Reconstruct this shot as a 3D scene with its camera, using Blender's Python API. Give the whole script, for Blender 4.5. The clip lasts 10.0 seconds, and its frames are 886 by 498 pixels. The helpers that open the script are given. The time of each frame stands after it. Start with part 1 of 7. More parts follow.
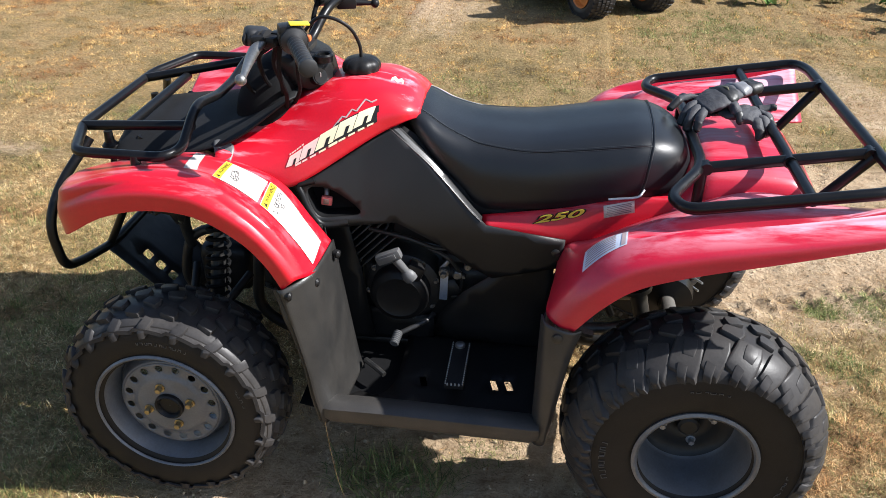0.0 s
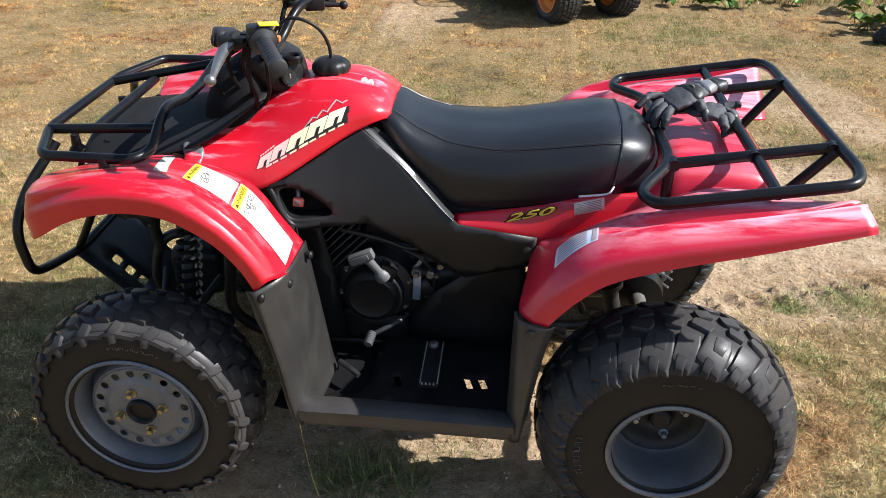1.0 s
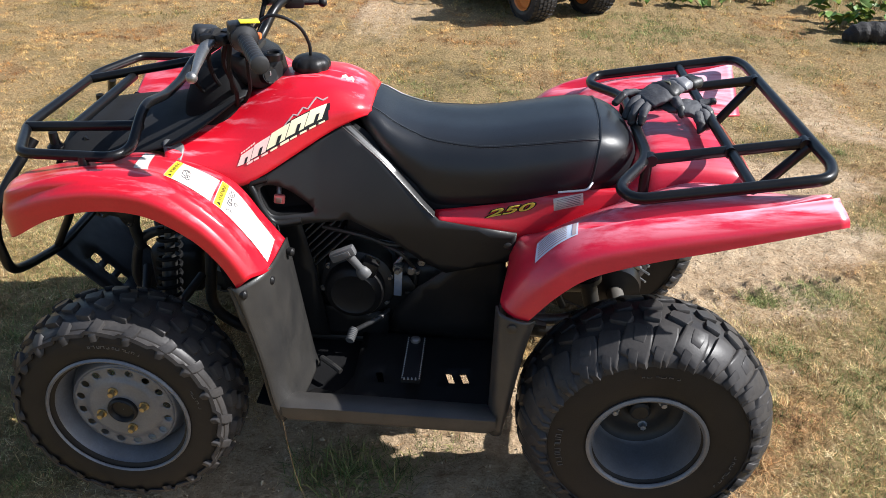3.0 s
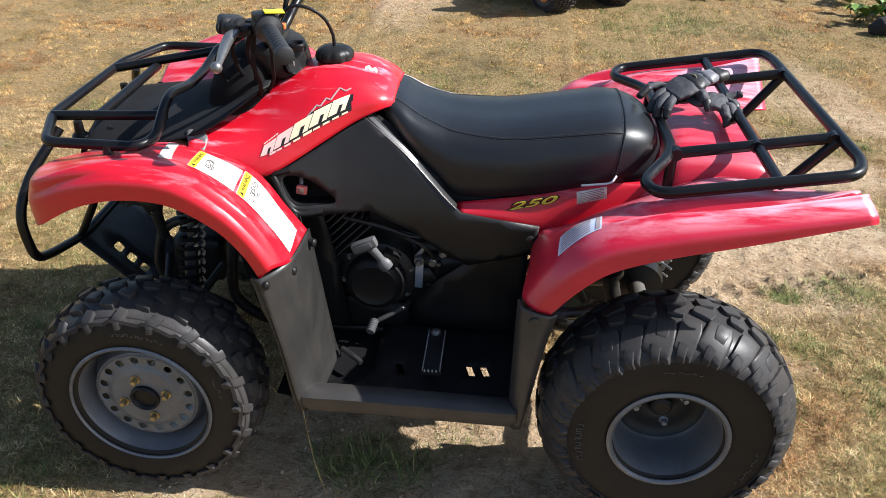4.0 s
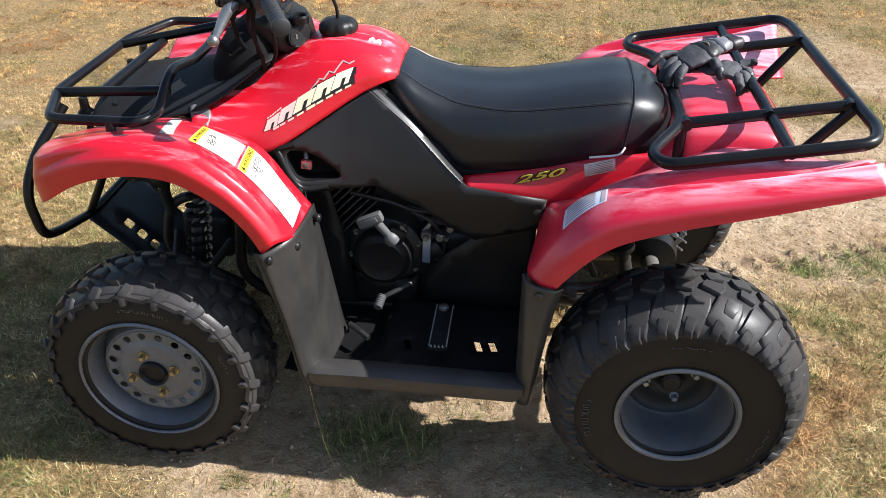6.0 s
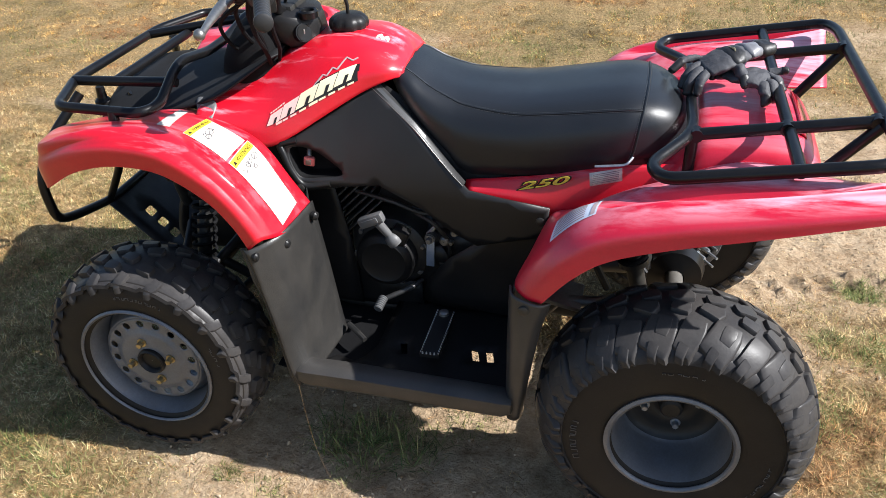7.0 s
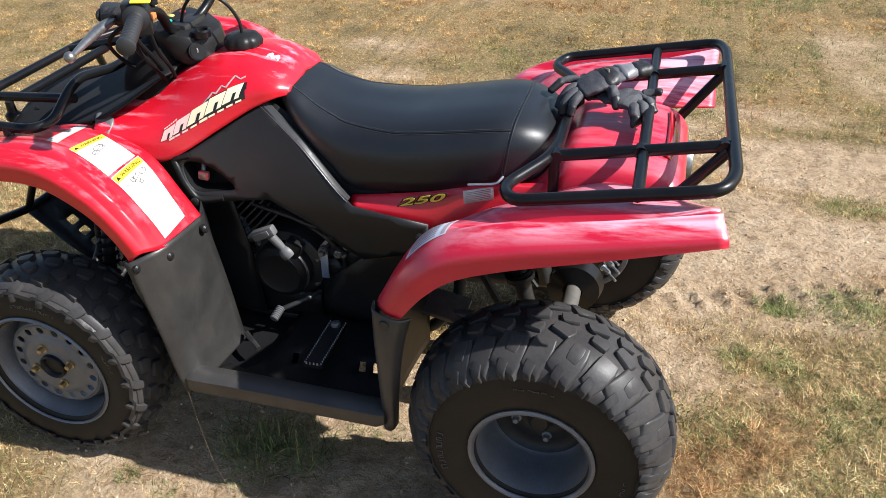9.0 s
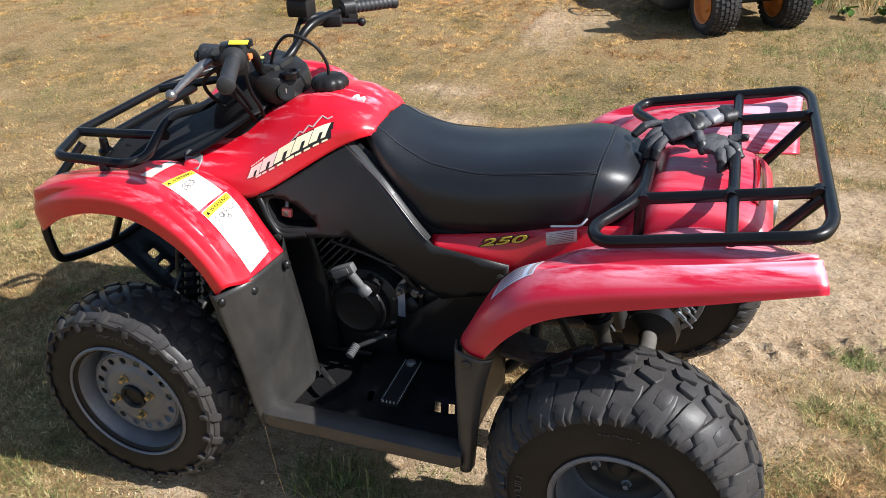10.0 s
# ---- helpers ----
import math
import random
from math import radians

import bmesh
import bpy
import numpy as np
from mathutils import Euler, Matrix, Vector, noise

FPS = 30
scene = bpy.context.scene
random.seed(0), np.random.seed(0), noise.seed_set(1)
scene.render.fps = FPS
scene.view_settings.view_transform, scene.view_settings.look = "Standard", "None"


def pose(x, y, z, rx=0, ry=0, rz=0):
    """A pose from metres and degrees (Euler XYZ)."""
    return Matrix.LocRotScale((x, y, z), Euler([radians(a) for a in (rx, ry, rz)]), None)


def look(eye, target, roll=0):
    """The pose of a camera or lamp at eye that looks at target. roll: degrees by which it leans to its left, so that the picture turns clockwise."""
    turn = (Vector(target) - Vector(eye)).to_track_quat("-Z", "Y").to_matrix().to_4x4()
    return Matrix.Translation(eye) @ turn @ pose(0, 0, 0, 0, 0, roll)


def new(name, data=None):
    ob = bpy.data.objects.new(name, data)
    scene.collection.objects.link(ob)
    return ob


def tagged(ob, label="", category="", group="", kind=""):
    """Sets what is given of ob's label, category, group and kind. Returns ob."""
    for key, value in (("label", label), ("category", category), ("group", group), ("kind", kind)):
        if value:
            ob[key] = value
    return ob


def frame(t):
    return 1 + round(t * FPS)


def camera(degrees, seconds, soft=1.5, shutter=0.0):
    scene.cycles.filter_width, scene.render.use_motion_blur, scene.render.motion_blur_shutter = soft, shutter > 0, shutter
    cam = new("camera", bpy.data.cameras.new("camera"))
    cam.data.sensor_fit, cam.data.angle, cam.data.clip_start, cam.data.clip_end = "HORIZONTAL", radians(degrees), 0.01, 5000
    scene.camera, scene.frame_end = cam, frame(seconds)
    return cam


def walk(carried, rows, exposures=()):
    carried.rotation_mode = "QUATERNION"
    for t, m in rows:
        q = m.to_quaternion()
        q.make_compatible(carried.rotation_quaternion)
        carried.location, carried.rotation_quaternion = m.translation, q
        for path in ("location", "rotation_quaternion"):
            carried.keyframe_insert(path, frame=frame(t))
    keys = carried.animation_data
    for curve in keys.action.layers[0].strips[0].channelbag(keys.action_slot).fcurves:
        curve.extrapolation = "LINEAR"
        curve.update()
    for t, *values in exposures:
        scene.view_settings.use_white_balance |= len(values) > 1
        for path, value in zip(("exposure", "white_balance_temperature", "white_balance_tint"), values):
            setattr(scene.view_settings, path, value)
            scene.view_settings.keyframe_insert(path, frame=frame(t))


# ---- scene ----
# ---------------------------------------------------------------- camera
cam = camera(56.5, 10.0, soft=0.4)
PATH = [
    (0, (0.241, -1.872, 1.558), (0.006, -0.167, 0.54), -0.4),
    (0.5, (0.243, -1.874, 1.553), (0.049, -0.164, 0.535), -0.3),
    (1, (0.238, -1.886, 1.547), (0.073, -0.165, 0.542), -0.1),
    (1.5, (0.235, -1.892, 1.551), (0.089, -0.171, 0.543), -0.1),
    (2, (0.235, -1.898, 1.553), (0.11, -0.181, 0.536), -0.2),
    (3.5, (0.222, -1.903, 1.549), (0.116, -0.177, 0.543), 0.7),
    (4, (0.216, -1.898, 1.549), (0.069, -0.188, 0.522), 0.4),
    (4.5, (0.209, -1.9, 1.541), (0.013, -0.204, 0.499), 0.1),
    (5, (0.212, -1.891, 1.548), (0.009, -0.198, 0.504), -0.2),
    (5.5, (0.211, -1.883, 1.539), (0.036, -0.188, 0.493), -0.3),
    (5.7, (0.221, -1.881, 1.536), (0.043, -0.206, 0.485), -0.6),
    (6.8, (0.444, -1.814, 1.527), (0.046, -0.202, 0.448), -2.3),
    (7, (0.474, -1.777, 1.521), (0.035, -0.154, 0.437), -2.4),
    (7.5, (0.498, -1.626, 1.501), (0.068, -0.018, 0.392), -2.2),
    (8, (0.528, -1.559, 1.493), (0.119, -0.001, 0.307), -2.8),
    (8.5, (0.693, -1.656, 1.546), (0.221, -0.083, 0.405), -3.3),
    (9, (0.793, -1.717, 1.566), (0.298, -0.111, 0.482), -2.8),
    (9.5, (0.787, -1.734, 1.567), (0.258, -0.11, 0.526), -2.0),
    (10, (0.718, -1.75, 1.562), (0.107, -0.121, 0.577), -3.2),
]
walk(cam, [(t, look(eye, target, roll)) for t, eye, target, roll in PATH], [(0, 0.90, 6200, 10), (3.5, 0.87, 6200, 10), (5, 0.94, 6200, 10), (7, 0.94, 6200, 10), (8.3, 1.08, 6200, 10), (9, 0.83, 6200, 10), (10, 0.78, 6200, 10)])

# ---------------------------------------------------------------- world and sun
SUN_TO = Vector((-1.15, -0.04, -1.0)).normalized()
elev = math.asin(-SUN_TO.z)
world = bpy.data.worlds.new("sky")
scene.world = world
world.use_nodes = True
wn = world.node_tree.nodes
sky = wn.new("ShaderNodeTexSky")
sky.sky_type = "NISHITA"
sky.sun_disc = False
sky.sun_elevation = elev
sky.sun_rotation = math.atan2(-SUN_TO.x, -SUN_TO.y)
world.node_tree.links.new(sky.outputs["Color"], wn["Background"].inputs["Color"])
wn["Background"].inputs["Strength"].default_value = 0.086
sun_data = bpy.data.lights.new("sun", "SUN")
sun_data.energy, sun_data.angle, sun_data.color = 5.3, radians(0.55), (1.0, 0.965, 0.92)
sun = new("sun", sun_data)
sun.matrix_world = Matrix.Translation((4, 1, 5)) @ SUN_TO.to_track_quat("-Z", "Y").to_matrix().to_4x4()


# ---------------------------------------------------------------- materials
def ramp_node(nt, fac, stops):
    r = nt.nodes.new("ShaderNodeValToRGB")
    el = r.color_ramp.elements
    while len(el) < len(stops):
        el.new(0.5)
    for e, (pos, col) in zip(el, stops):
        e.position, e.color = pos, (*col, 1)
    nt.links.new(fac, r.inputs["Fac"])
    return r.outputs["Color"]


def noise_node(nt, scale, detail=4.0, rough=0.55, vec=None, stretch=None):
    n = nt.nodes.new("ShaderNodeTexNoise")
    n.inputs["Scale"].default_value, n.inputs["Detail"].default_value, n.inputs["Roughness"].default_value = scale, detail, rough
    if vec is None:
        vec = nt.nodes.new("ShaderNodeNewGeometry").outputs["Position"]
    if stretch:
        mp = nt.nodes.new("ShaderNodeMapping")
        mp.inputs["Scale"].default_value = stretch
        nt.links.new(vec, mp.inputs["Vector"])
        vec = mp.outputs["Vector"]
    nt.links.new(vec, n.inputs["Vector"])
    return n.outputs["Fac"]


def mix_node(nt, fac, a, b, mode="MIX"):
    m = nt.nodes.new("ShaderNodeMix")
    m.data_type, m.blend_type = "RGBA", mode
    for sock, v in ((m.inputs[0], fac), (m.inputs[6], a), (m.inputs[7], b)):
        if isinstance(v, (int, float)):
            sock.default_value = v
        elif isinstance(v, tuple):
            sock.default_value = (*v, 1)
        else:
            nt.links.new(v, sock)
    return m.outputs[2]


def material(name, base, rough=0.5, metal=0.0, var=0.25, scale=12.0, fine=180.0, bump=0.15, bump_scale=None, dust=None, spec=0.5, coat=0.0, dist=0.002):
    """A plain surface with variation at two scales, fine relief and, where given, a film of dust (colour, amount)."""
    m = bpy.data.materials.new(name)
    m.use_nodes = True
    nt = m.node_tree
    b = nt.nodes["Principled BSDF"]
    dark = tuple(c * (1 - var) for c in base)
    light = tuple(min(1, c * (1 + var)) for c in base)
    big, small = noise_node(nt, scale, 5), noise_node(nt, fine, 3)
    col = ramp_node(nt, big, ((0.3, dark), (0.7, light)))
    col = mix_node(nt, 0.35, col, ramp_node(nt, small, ((0.3, dark), (0.7, light))))
    if dust:
        d = nt.nodes.new("ShaderNodeMapRange")
        d.inputs[1].default_value, d.inputs[2].default_value, d.inputs[4].default_value = 0.42, 0.75, dust[1]
        nt.links.new(noise_node(nt, scale * 0.7, 8, 0.7), d.inputs[0])
        col = mix_node(nt, d.outputs[0], col, dust[0])
    nt.links.new(col, b.inputs["Base Color"])
    b.inputs["Metallic"].default_value = metal
    b.inputs["Specular IOR Level"].default_value = spec
    b.inputs["Coat Weight"].default_value = coat
    rr = nt.nodes.new("ShaderNodeMapRange")
    rr.inputs[3].default_value, rr.inputs[4].default_value = max(0.03, rough - 0.1), min(1, rough + 0.1)
    nt.links.new(noise_node(nt, scale * 2.3, 4), rr.inputs[0])
    nt.links.new(rr.outputs[0], b.inputs["Roughness"])
    if bump:
        bp = nt.nodes.new("ShaderNodeBump")
        bp.inputs["Strength"].default_value, bp.inputs["Distance"].default_value = bump, dist
        nt.links.new(noise_node(nt, bump_scale or fine * 2, 3), bp.inputs["Height"])
        nt.links.new(bp.outputs["Normal"], b.inputs["Normal"])
    return m


def red_plastic(name, chalk_glare, lo, steep=0.62, base=(0.58, 0.005, 0.018), aft=None):
    """Moulded red plastic; the number after the name sets its pale streaks: sun-bleaching plus painted glare."""
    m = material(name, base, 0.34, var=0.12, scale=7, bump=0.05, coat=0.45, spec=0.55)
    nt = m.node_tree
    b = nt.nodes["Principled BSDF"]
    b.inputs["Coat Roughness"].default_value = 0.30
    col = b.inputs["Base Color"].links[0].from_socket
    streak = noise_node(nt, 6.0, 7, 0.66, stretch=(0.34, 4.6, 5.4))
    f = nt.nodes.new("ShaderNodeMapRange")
    f.inputs[1].default_value, f.inputs[2].default_value, f.inputs[4].default_value = lo, lo + 0.17, chalk_glare
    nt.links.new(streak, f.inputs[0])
    # bleaching and glare painted into the colour lie on the faces that look up
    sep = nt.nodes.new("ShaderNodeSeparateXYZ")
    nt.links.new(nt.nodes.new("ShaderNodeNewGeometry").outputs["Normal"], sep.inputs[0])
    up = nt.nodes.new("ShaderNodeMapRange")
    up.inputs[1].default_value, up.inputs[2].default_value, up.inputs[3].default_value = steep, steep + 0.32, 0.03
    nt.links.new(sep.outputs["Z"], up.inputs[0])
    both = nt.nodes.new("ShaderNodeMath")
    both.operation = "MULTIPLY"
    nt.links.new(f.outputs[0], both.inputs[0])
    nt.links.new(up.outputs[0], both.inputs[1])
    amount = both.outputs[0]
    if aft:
        # the rear end has stood longest in the sun and shows more painted glare
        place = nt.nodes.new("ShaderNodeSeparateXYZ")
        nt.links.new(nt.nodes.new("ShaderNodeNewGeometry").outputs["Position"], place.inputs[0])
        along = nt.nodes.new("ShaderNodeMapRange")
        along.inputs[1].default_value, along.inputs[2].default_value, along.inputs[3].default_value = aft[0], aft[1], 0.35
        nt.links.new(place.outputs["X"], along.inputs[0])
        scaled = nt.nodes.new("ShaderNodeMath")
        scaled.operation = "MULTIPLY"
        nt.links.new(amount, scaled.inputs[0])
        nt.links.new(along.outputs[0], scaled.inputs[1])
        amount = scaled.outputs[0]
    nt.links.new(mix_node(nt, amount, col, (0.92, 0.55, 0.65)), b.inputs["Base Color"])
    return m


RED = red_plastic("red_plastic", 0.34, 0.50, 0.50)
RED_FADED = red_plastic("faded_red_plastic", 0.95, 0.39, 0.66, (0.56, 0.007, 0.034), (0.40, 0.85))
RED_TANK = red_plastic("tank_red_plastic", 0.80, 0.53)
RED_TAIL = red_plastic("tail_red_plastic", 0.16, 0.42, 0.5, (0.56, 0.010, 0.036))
# dark colour stands in for shade under the fenders and cuts red bounce
UNDERSIDE_DARK = material("darkened_underside", (0.030, 0.024, 0.020), 0.8, var=0.35, scale=14, bump=0.3, dust=((0.12, 0.10, 0.08), 0.3))
SILL_PL = material("dusty_black_plastic", (0.038, 0.036, 0.034), 0.42, var=0.3, scale=8, fine=300, bump=0.15, bump_scale=600, dust=((0.13, 0.108, 0.085), 0.22))
NOSE_PL = material("grained_black_plastic", (0.013, 0.013, 0.0135), 0.62, var=0.25, scale=9, fine=400, bump=0.15, bump_scale=800, spec=0.22)
BLACK_PL = material("black_plastic", (0.0115, 0.0112, 0.0115), 0.36, var=0.25, scale=9, fine=400, bump=0.12, bump_scale=900, dust=((0.10, 0.09, 0.075), 0.08), spec=0.22)
SIDE_PL = material("satin_black_plastic", (0.012, 0.0118, 0.012), 0.42, var=0.25, scale=5, fine=400, bump=0.10, bump_scale=900, dust=((0.10, 0.09, 0.08), 0.06), spec=0.38)
EDGE_PL = material("polished_black_edge", (0.030, 0.030, 0.030), 0.30, var=0.2, scale=9, bump=0.05, spec=0.9)
FLAP_PL = material("worn_black_plastic", (0.017, 0.0165, 0.016), 0.40, var=0.3, scale=6, fine=300, bump=0.2, bump_scale=400, dust=((0.13, 0.115, 0.095), 0.24))
MATT = material("matt_black_plastic", (0.0065, 0.0065, 0.007), 0.8, var=0.3, scale=14, bump=0.2, spec=0.12)
VINYL = material("black_vinyl", (0.012, 0.0135, 0.016), 0.36, var=0.2, scale=6, fine=350, bump=0.2, bump_scale=520, dist=0.0012, spec=0.43)
STEEL_BLACK = material("black_painted_steel", (0.0045, 0.0045, 0.005), 0.32, var=0.25, scale=20, bump=0.08, coat=0.06, dust=((0.10, 0.09, 0.075), 0.05), spec=0.26)
FRAME_BLACK = material("dusty_black_steel", (0.012, 0.012, 0.012), 0.5, var=0.3, scale=18, bump=0.1, dust=((0.10, 0.088, 0.07), 0.22))
RUBBER = material("tyre_rubber", (0.036, 0.034, 0.034), 0.38, var=0.3, scale=10, fine=160, bump=0.10, bump_scale=220, dust=((0.15, 0.135, 0.12), 0.24), spec=0.16)
SIDEWALL = material("tyre_sidewall", (0.0155, 0.0130, 0.0110), 0.62, var=0.25, scale=9, fine=200, bump=0.2, bump_scale=300, dust=((0.060, 0.045, 0.032), 0.09), spec=0.3)
RIM_GREY = material("grey_painted_steel", (0.165, 0.173, 0.190), 0.40, 0.25, var=0.25, scale=16, bump=0.12, dust=((0.16, 0.14, 0.12), 0.40))
BRASS = material("gold_zinc", (0.44, 0.35, 0.19), 0.35, 0.9, var=0.3, scale=60, bump=0.1)
ALLOY = material("cast_aluminium", (0.26, 0.26, 0.255), 0.42, 0.85, var=0.25, scale=30, bump=0.2, dust=((0.15, 0.13, 0.11), 0.4))
ENGINE = material("dark_engine_casting", (0.018, 0.018, 0.019), 0.45, 0.3, var=0.3, scale=25, bump=0.25, bump_scale=220, dust=((0.12, 0.11, 0.09), 0.25))
ZINC = material("zinc_plate", (0.45, 0.48, 0.52), 0.35, 0.8, var=0.2, scale=40, bump=0.08)


# ---------------------------------------------------------------- mesh helpers
def link(name, bm, mat, parent=None, label="", angle=38, flip=True):
    if flip:
        bmesh.ops.recalc_face_normals(bm, faces=bm.faces)
    me = bpy.data.meshes.new(name)
    for f in bm.faces:
        f.smooth = True
    bm.to_mesh(me)
    bm.free()
    me.set_sharp_from_angle(angle=radians(angle))
    for mm in (mat if isinstance(mat, (list, tuple)) else (mat,)):
        me.materials.append(mm)
    ob = new(name, me)
    if parent is not None:
        ob.parent = parent
    if label:
        ob["label"] = label
    return ob


def part(name, bm, mat, parent, label="", angle=38):
    return link(name, bm, mat, parent, label, angle)


def thick(ob, t, offset=-1.0, inner=0):
    s = ob.modifiers.new("thickness", "SOLIDIFY")
    s.thickness, s.offset = t, offset
    s.material_offset = inner
    return ob


def V(*a):
    return Vector(a)


def catmull(p0, p1, p2, p3, t):
    return 0.5 * ((2 * p1) + (p2 - p0) * t + (2 * p0 - 5 * p1 + 4 * p2 - p3) * t * t + (3 * p1 - p0 - 3 * p2 + p3) * t ** 3)


def at_spline(pts, u):
    """The point at u (0 to 1) of a smooth curve through pts (numpy rows)."""
    n = len(pts) - 1
    k = min(int(u * n), n - 1)
    t = u * n - k
    a = pts[k - 1] if k > 0 else 2 * pts[0] - pts[1]
    d = pts[k + 2] if k + 2 <= n else 2 * pts[n] - pts[n - 1]
    return catmull(a, pts[k], pts[k + 1], d, t)


def spline(pts, n):
    p = np.array(pts, float)
    return [at_spline(p, i / (n - 1)) for i in range(n)]


def on_net(net, u, v):
    """A point of the smooth sheet through a net of rows; u runs from row to row, v along a row."""
    rows = np.array([at_spline(np.array(r, float), v) for r in net])
    return at_spline(rows, u)


def sheet(bm, grid, close_v=False, close_u=False):
    vs = [[bm.verts.new(p) for p in row] for row in grid]
    nu, nv = len(vs), len(vs[0])
    for i in range(nu if close_u else nu - 1):
        for j in range(nv if close_v else nv - 1):
            q = [vs[i][j], vs[i][(j + 1) % nv], vs[(i + 1) % nu][(j + 1) % nv], vs[(i + 1) % nu][j]]
            try:
                bm.faces.new(q)
            except ValueError:
                pass
    return vs


def net_grid(net, nu, nv, u0=0, u1=1, v0=0, v1=1):
    return [[on_net(net, u0 + (u1 - u0) * i / (nu - 1), v0 + (v1 - v0) * j / (nv - 1)) for j in range(nv)] for i in range(nu)]


def mirrored(grid):
    return [[(p[0], -p[1], p[2]) for p in row] for row in grid]


def fillet(pts, r, n=5, closed=False):
    """Rounds the corners of a polyline."""
    P = [Vector(p) for p in pts]
    out = []
    N = len(P)
    for i, p in enumerate(P):
        if not closed and i in (0, N - 1):
            out.append(p)
            continue
        a, c = P[i - 1], P[(i + 1) % N]
        da, dc = (a - p), (c - p)
        d = min(r, da.length * 0.48, dc.length * 0.48)
        s, e = p + da.normalized() * d, p + dc.normalized() * d
        for k in range(n + 1):
            t = k / n
            out.append(s * (1 - t) ** 2 + p * 2 * t * (1 - t) + e * t * t)
    return out


def tube(bm, pts, r, seg=12, closed=False, caps=True):
    """A round bar along a line; r is a number or one radius a point."""
    P = [Vector(p) for p in pts]
    N = len(P)
    rings = []
    up = None
    for i, p in enumerate(P):
        a = P[i - 1] if (i > 0 or closed) else p
        b = P[(i + 1) % N] if (i < N - 1 or closed) else p
        d = (b - a).normalized()
        if up is None:
            up = d.orthogonal().normalized()
        up = (up - d * up.dot(d)).normalized()
        side = d.cross(up)
        rad = r[i] if isinstance(r, (list, tuple)) else r
        rings.append([bm.verts.new(p + (up * math.cos(t) + side * math.sin(t)) * rad) for t in (2 * math.pi * k / seg for k in range(seg))])
    for i in range(N if closed else N - 1):
        A, B = rings[i], rings[(i + 1) % N]
        for k in range(seg):
            bm.faces.new((A[k], A[(k + 1) % seg], B[(k + 1) % seg], B[k]))
    if caps and not closed:
        bm.faces.new(rings[0])
        bm.faces.new(rings[-1])
    return rings


def box(bm, c, s, bevel=0.0, rot=(0, 0, 0), seg=2):
    m = pose(*c, *rot) @ Matrix.Diagonal((*s, 1))
    g = bmesh.ops.create_cube(bm, size=1, matrix=m)
    if bevel:
        es = list({e for v in g["verts"] for e in v.link_edges})
        bmesh.ops.bevel(bm, geom=es, offset=bevel, segments=seg, affect="EDGES", profile=0.6, clamp_overlap=True)


def turned(bm, prof, centre, axis="y", seg=48, sign=1, close=False):
    """A body of revolution: prof holds (along the axis, radius)."""
    rings = []
    for a, r in prof:
        row = []
        for k in range(seg):
            t = 2 * math.pi * k / seg
            c, s = math.cos(t) * r, math.sin(t) * r
            o = {"y": (c, a * sign, s), "x": (a * sign, c, s), "z": (c, s, a * sign)}[axis]
            row.append(bm.verts.new((centre[0] + o[0], centre[1] + o[1], centre[2] + o[2])))
        rings.append(row)
    for A, B in zip(rings, rings[1:]):
        for k in range(seg):
            bm.faces.new((A[k], A[(k + 1) % seg], B[(k + 1) % seg], B[k]))
    if close:
        bm.faces.new(rings[0])
        bm.faces.new(rings[-1])
    return rings


def rod(bm, a, b, r, seg=12):
    return tube(bm, (a, b), r, seg)


def panel(bm, outline, holes, depth, step=0.015):
    """A sheet over a flat outline with holes; depth(a, b) gives the place of a flat point."""
    from mathutils.geometry import delaunay_2d_cdt
    verts, edges = [], []
    for loop in (outline, *holes):
        o = len(verts)
        verts += [Vector(p) for p in loop]
        edges += [(o + i, o + (i + 1) % len(loop)) for i in range(len(loop))]

    def inside(p, loop):
        c = False
        for (x0, y0), (x1, y1) in zip(loop, loop[1:] + loop[:1]):
            if (y0 > p[1]) != (y1 > p[1]) and p[0] < (x1 - x0) * (p[1] - y0) / (y1 - y0) + x0:
                c = not c
        return c

    def far(p, loop, d):
        for (x0, y0), (x1, y1) in zip(loop, loop[1:] + loop[:1]):
            dx, dy = x1 - x0, y1 - y0
            t = max(0, min(1, ((p[0] - x0) * dx + (p[1] - y0) * dy) / (dx * dx + dy * dy + 1e-12)))
            if math.hypot(p[0] - x0 - t * dx, p[1] - y0 - t * dy) < d:
                return False
        return True

    xs, ys = [p[0] for p in outline], [p[1] for p in outline]
    x = min(xs) + step / 2
    while x < max(xs):
        y = min(ys) + step / 2
        while y < max(ys):
            p = (x, y)
            if inside(p, outline) and not any(inside(p, h) for h in holes) and all(far(p, l, step * 0.45) for l in (outline, *holes)):
                verts.append(Vector(p))
            y += step
        x += step
    r = delaunay_2d_cdt(verts, edges, [], 0, 1e-5)
    vs = [bm.verts.new(depth(p.x, p.y)) for p in r[0]]
    for f in r[2]:
        c = (sum(r[0][i].x for i in f) / len(f), sum(r[0][i].y for i in f) / len(f))
        if inside(c, outline) and not any(inside(c, h) for h in holes):
            try:
                bm.faces.new([vs[i] for i in f])
            except ValueError:
                pass


def ring2(c, r, n=16, sx=1.0, sy=1.0, rot=0.0):
    out = []
    for k in range(n):
        t = 2 * math.pi * k / n
        a, b = math.cos(t) * r * sx, math.sin(t) * r * sy
        out.append((c[0] + a * math.cos(rot) - b * math.sin(rot), c[1] + a * math.sin(rot) + b * math.cos(rot)))
    return out


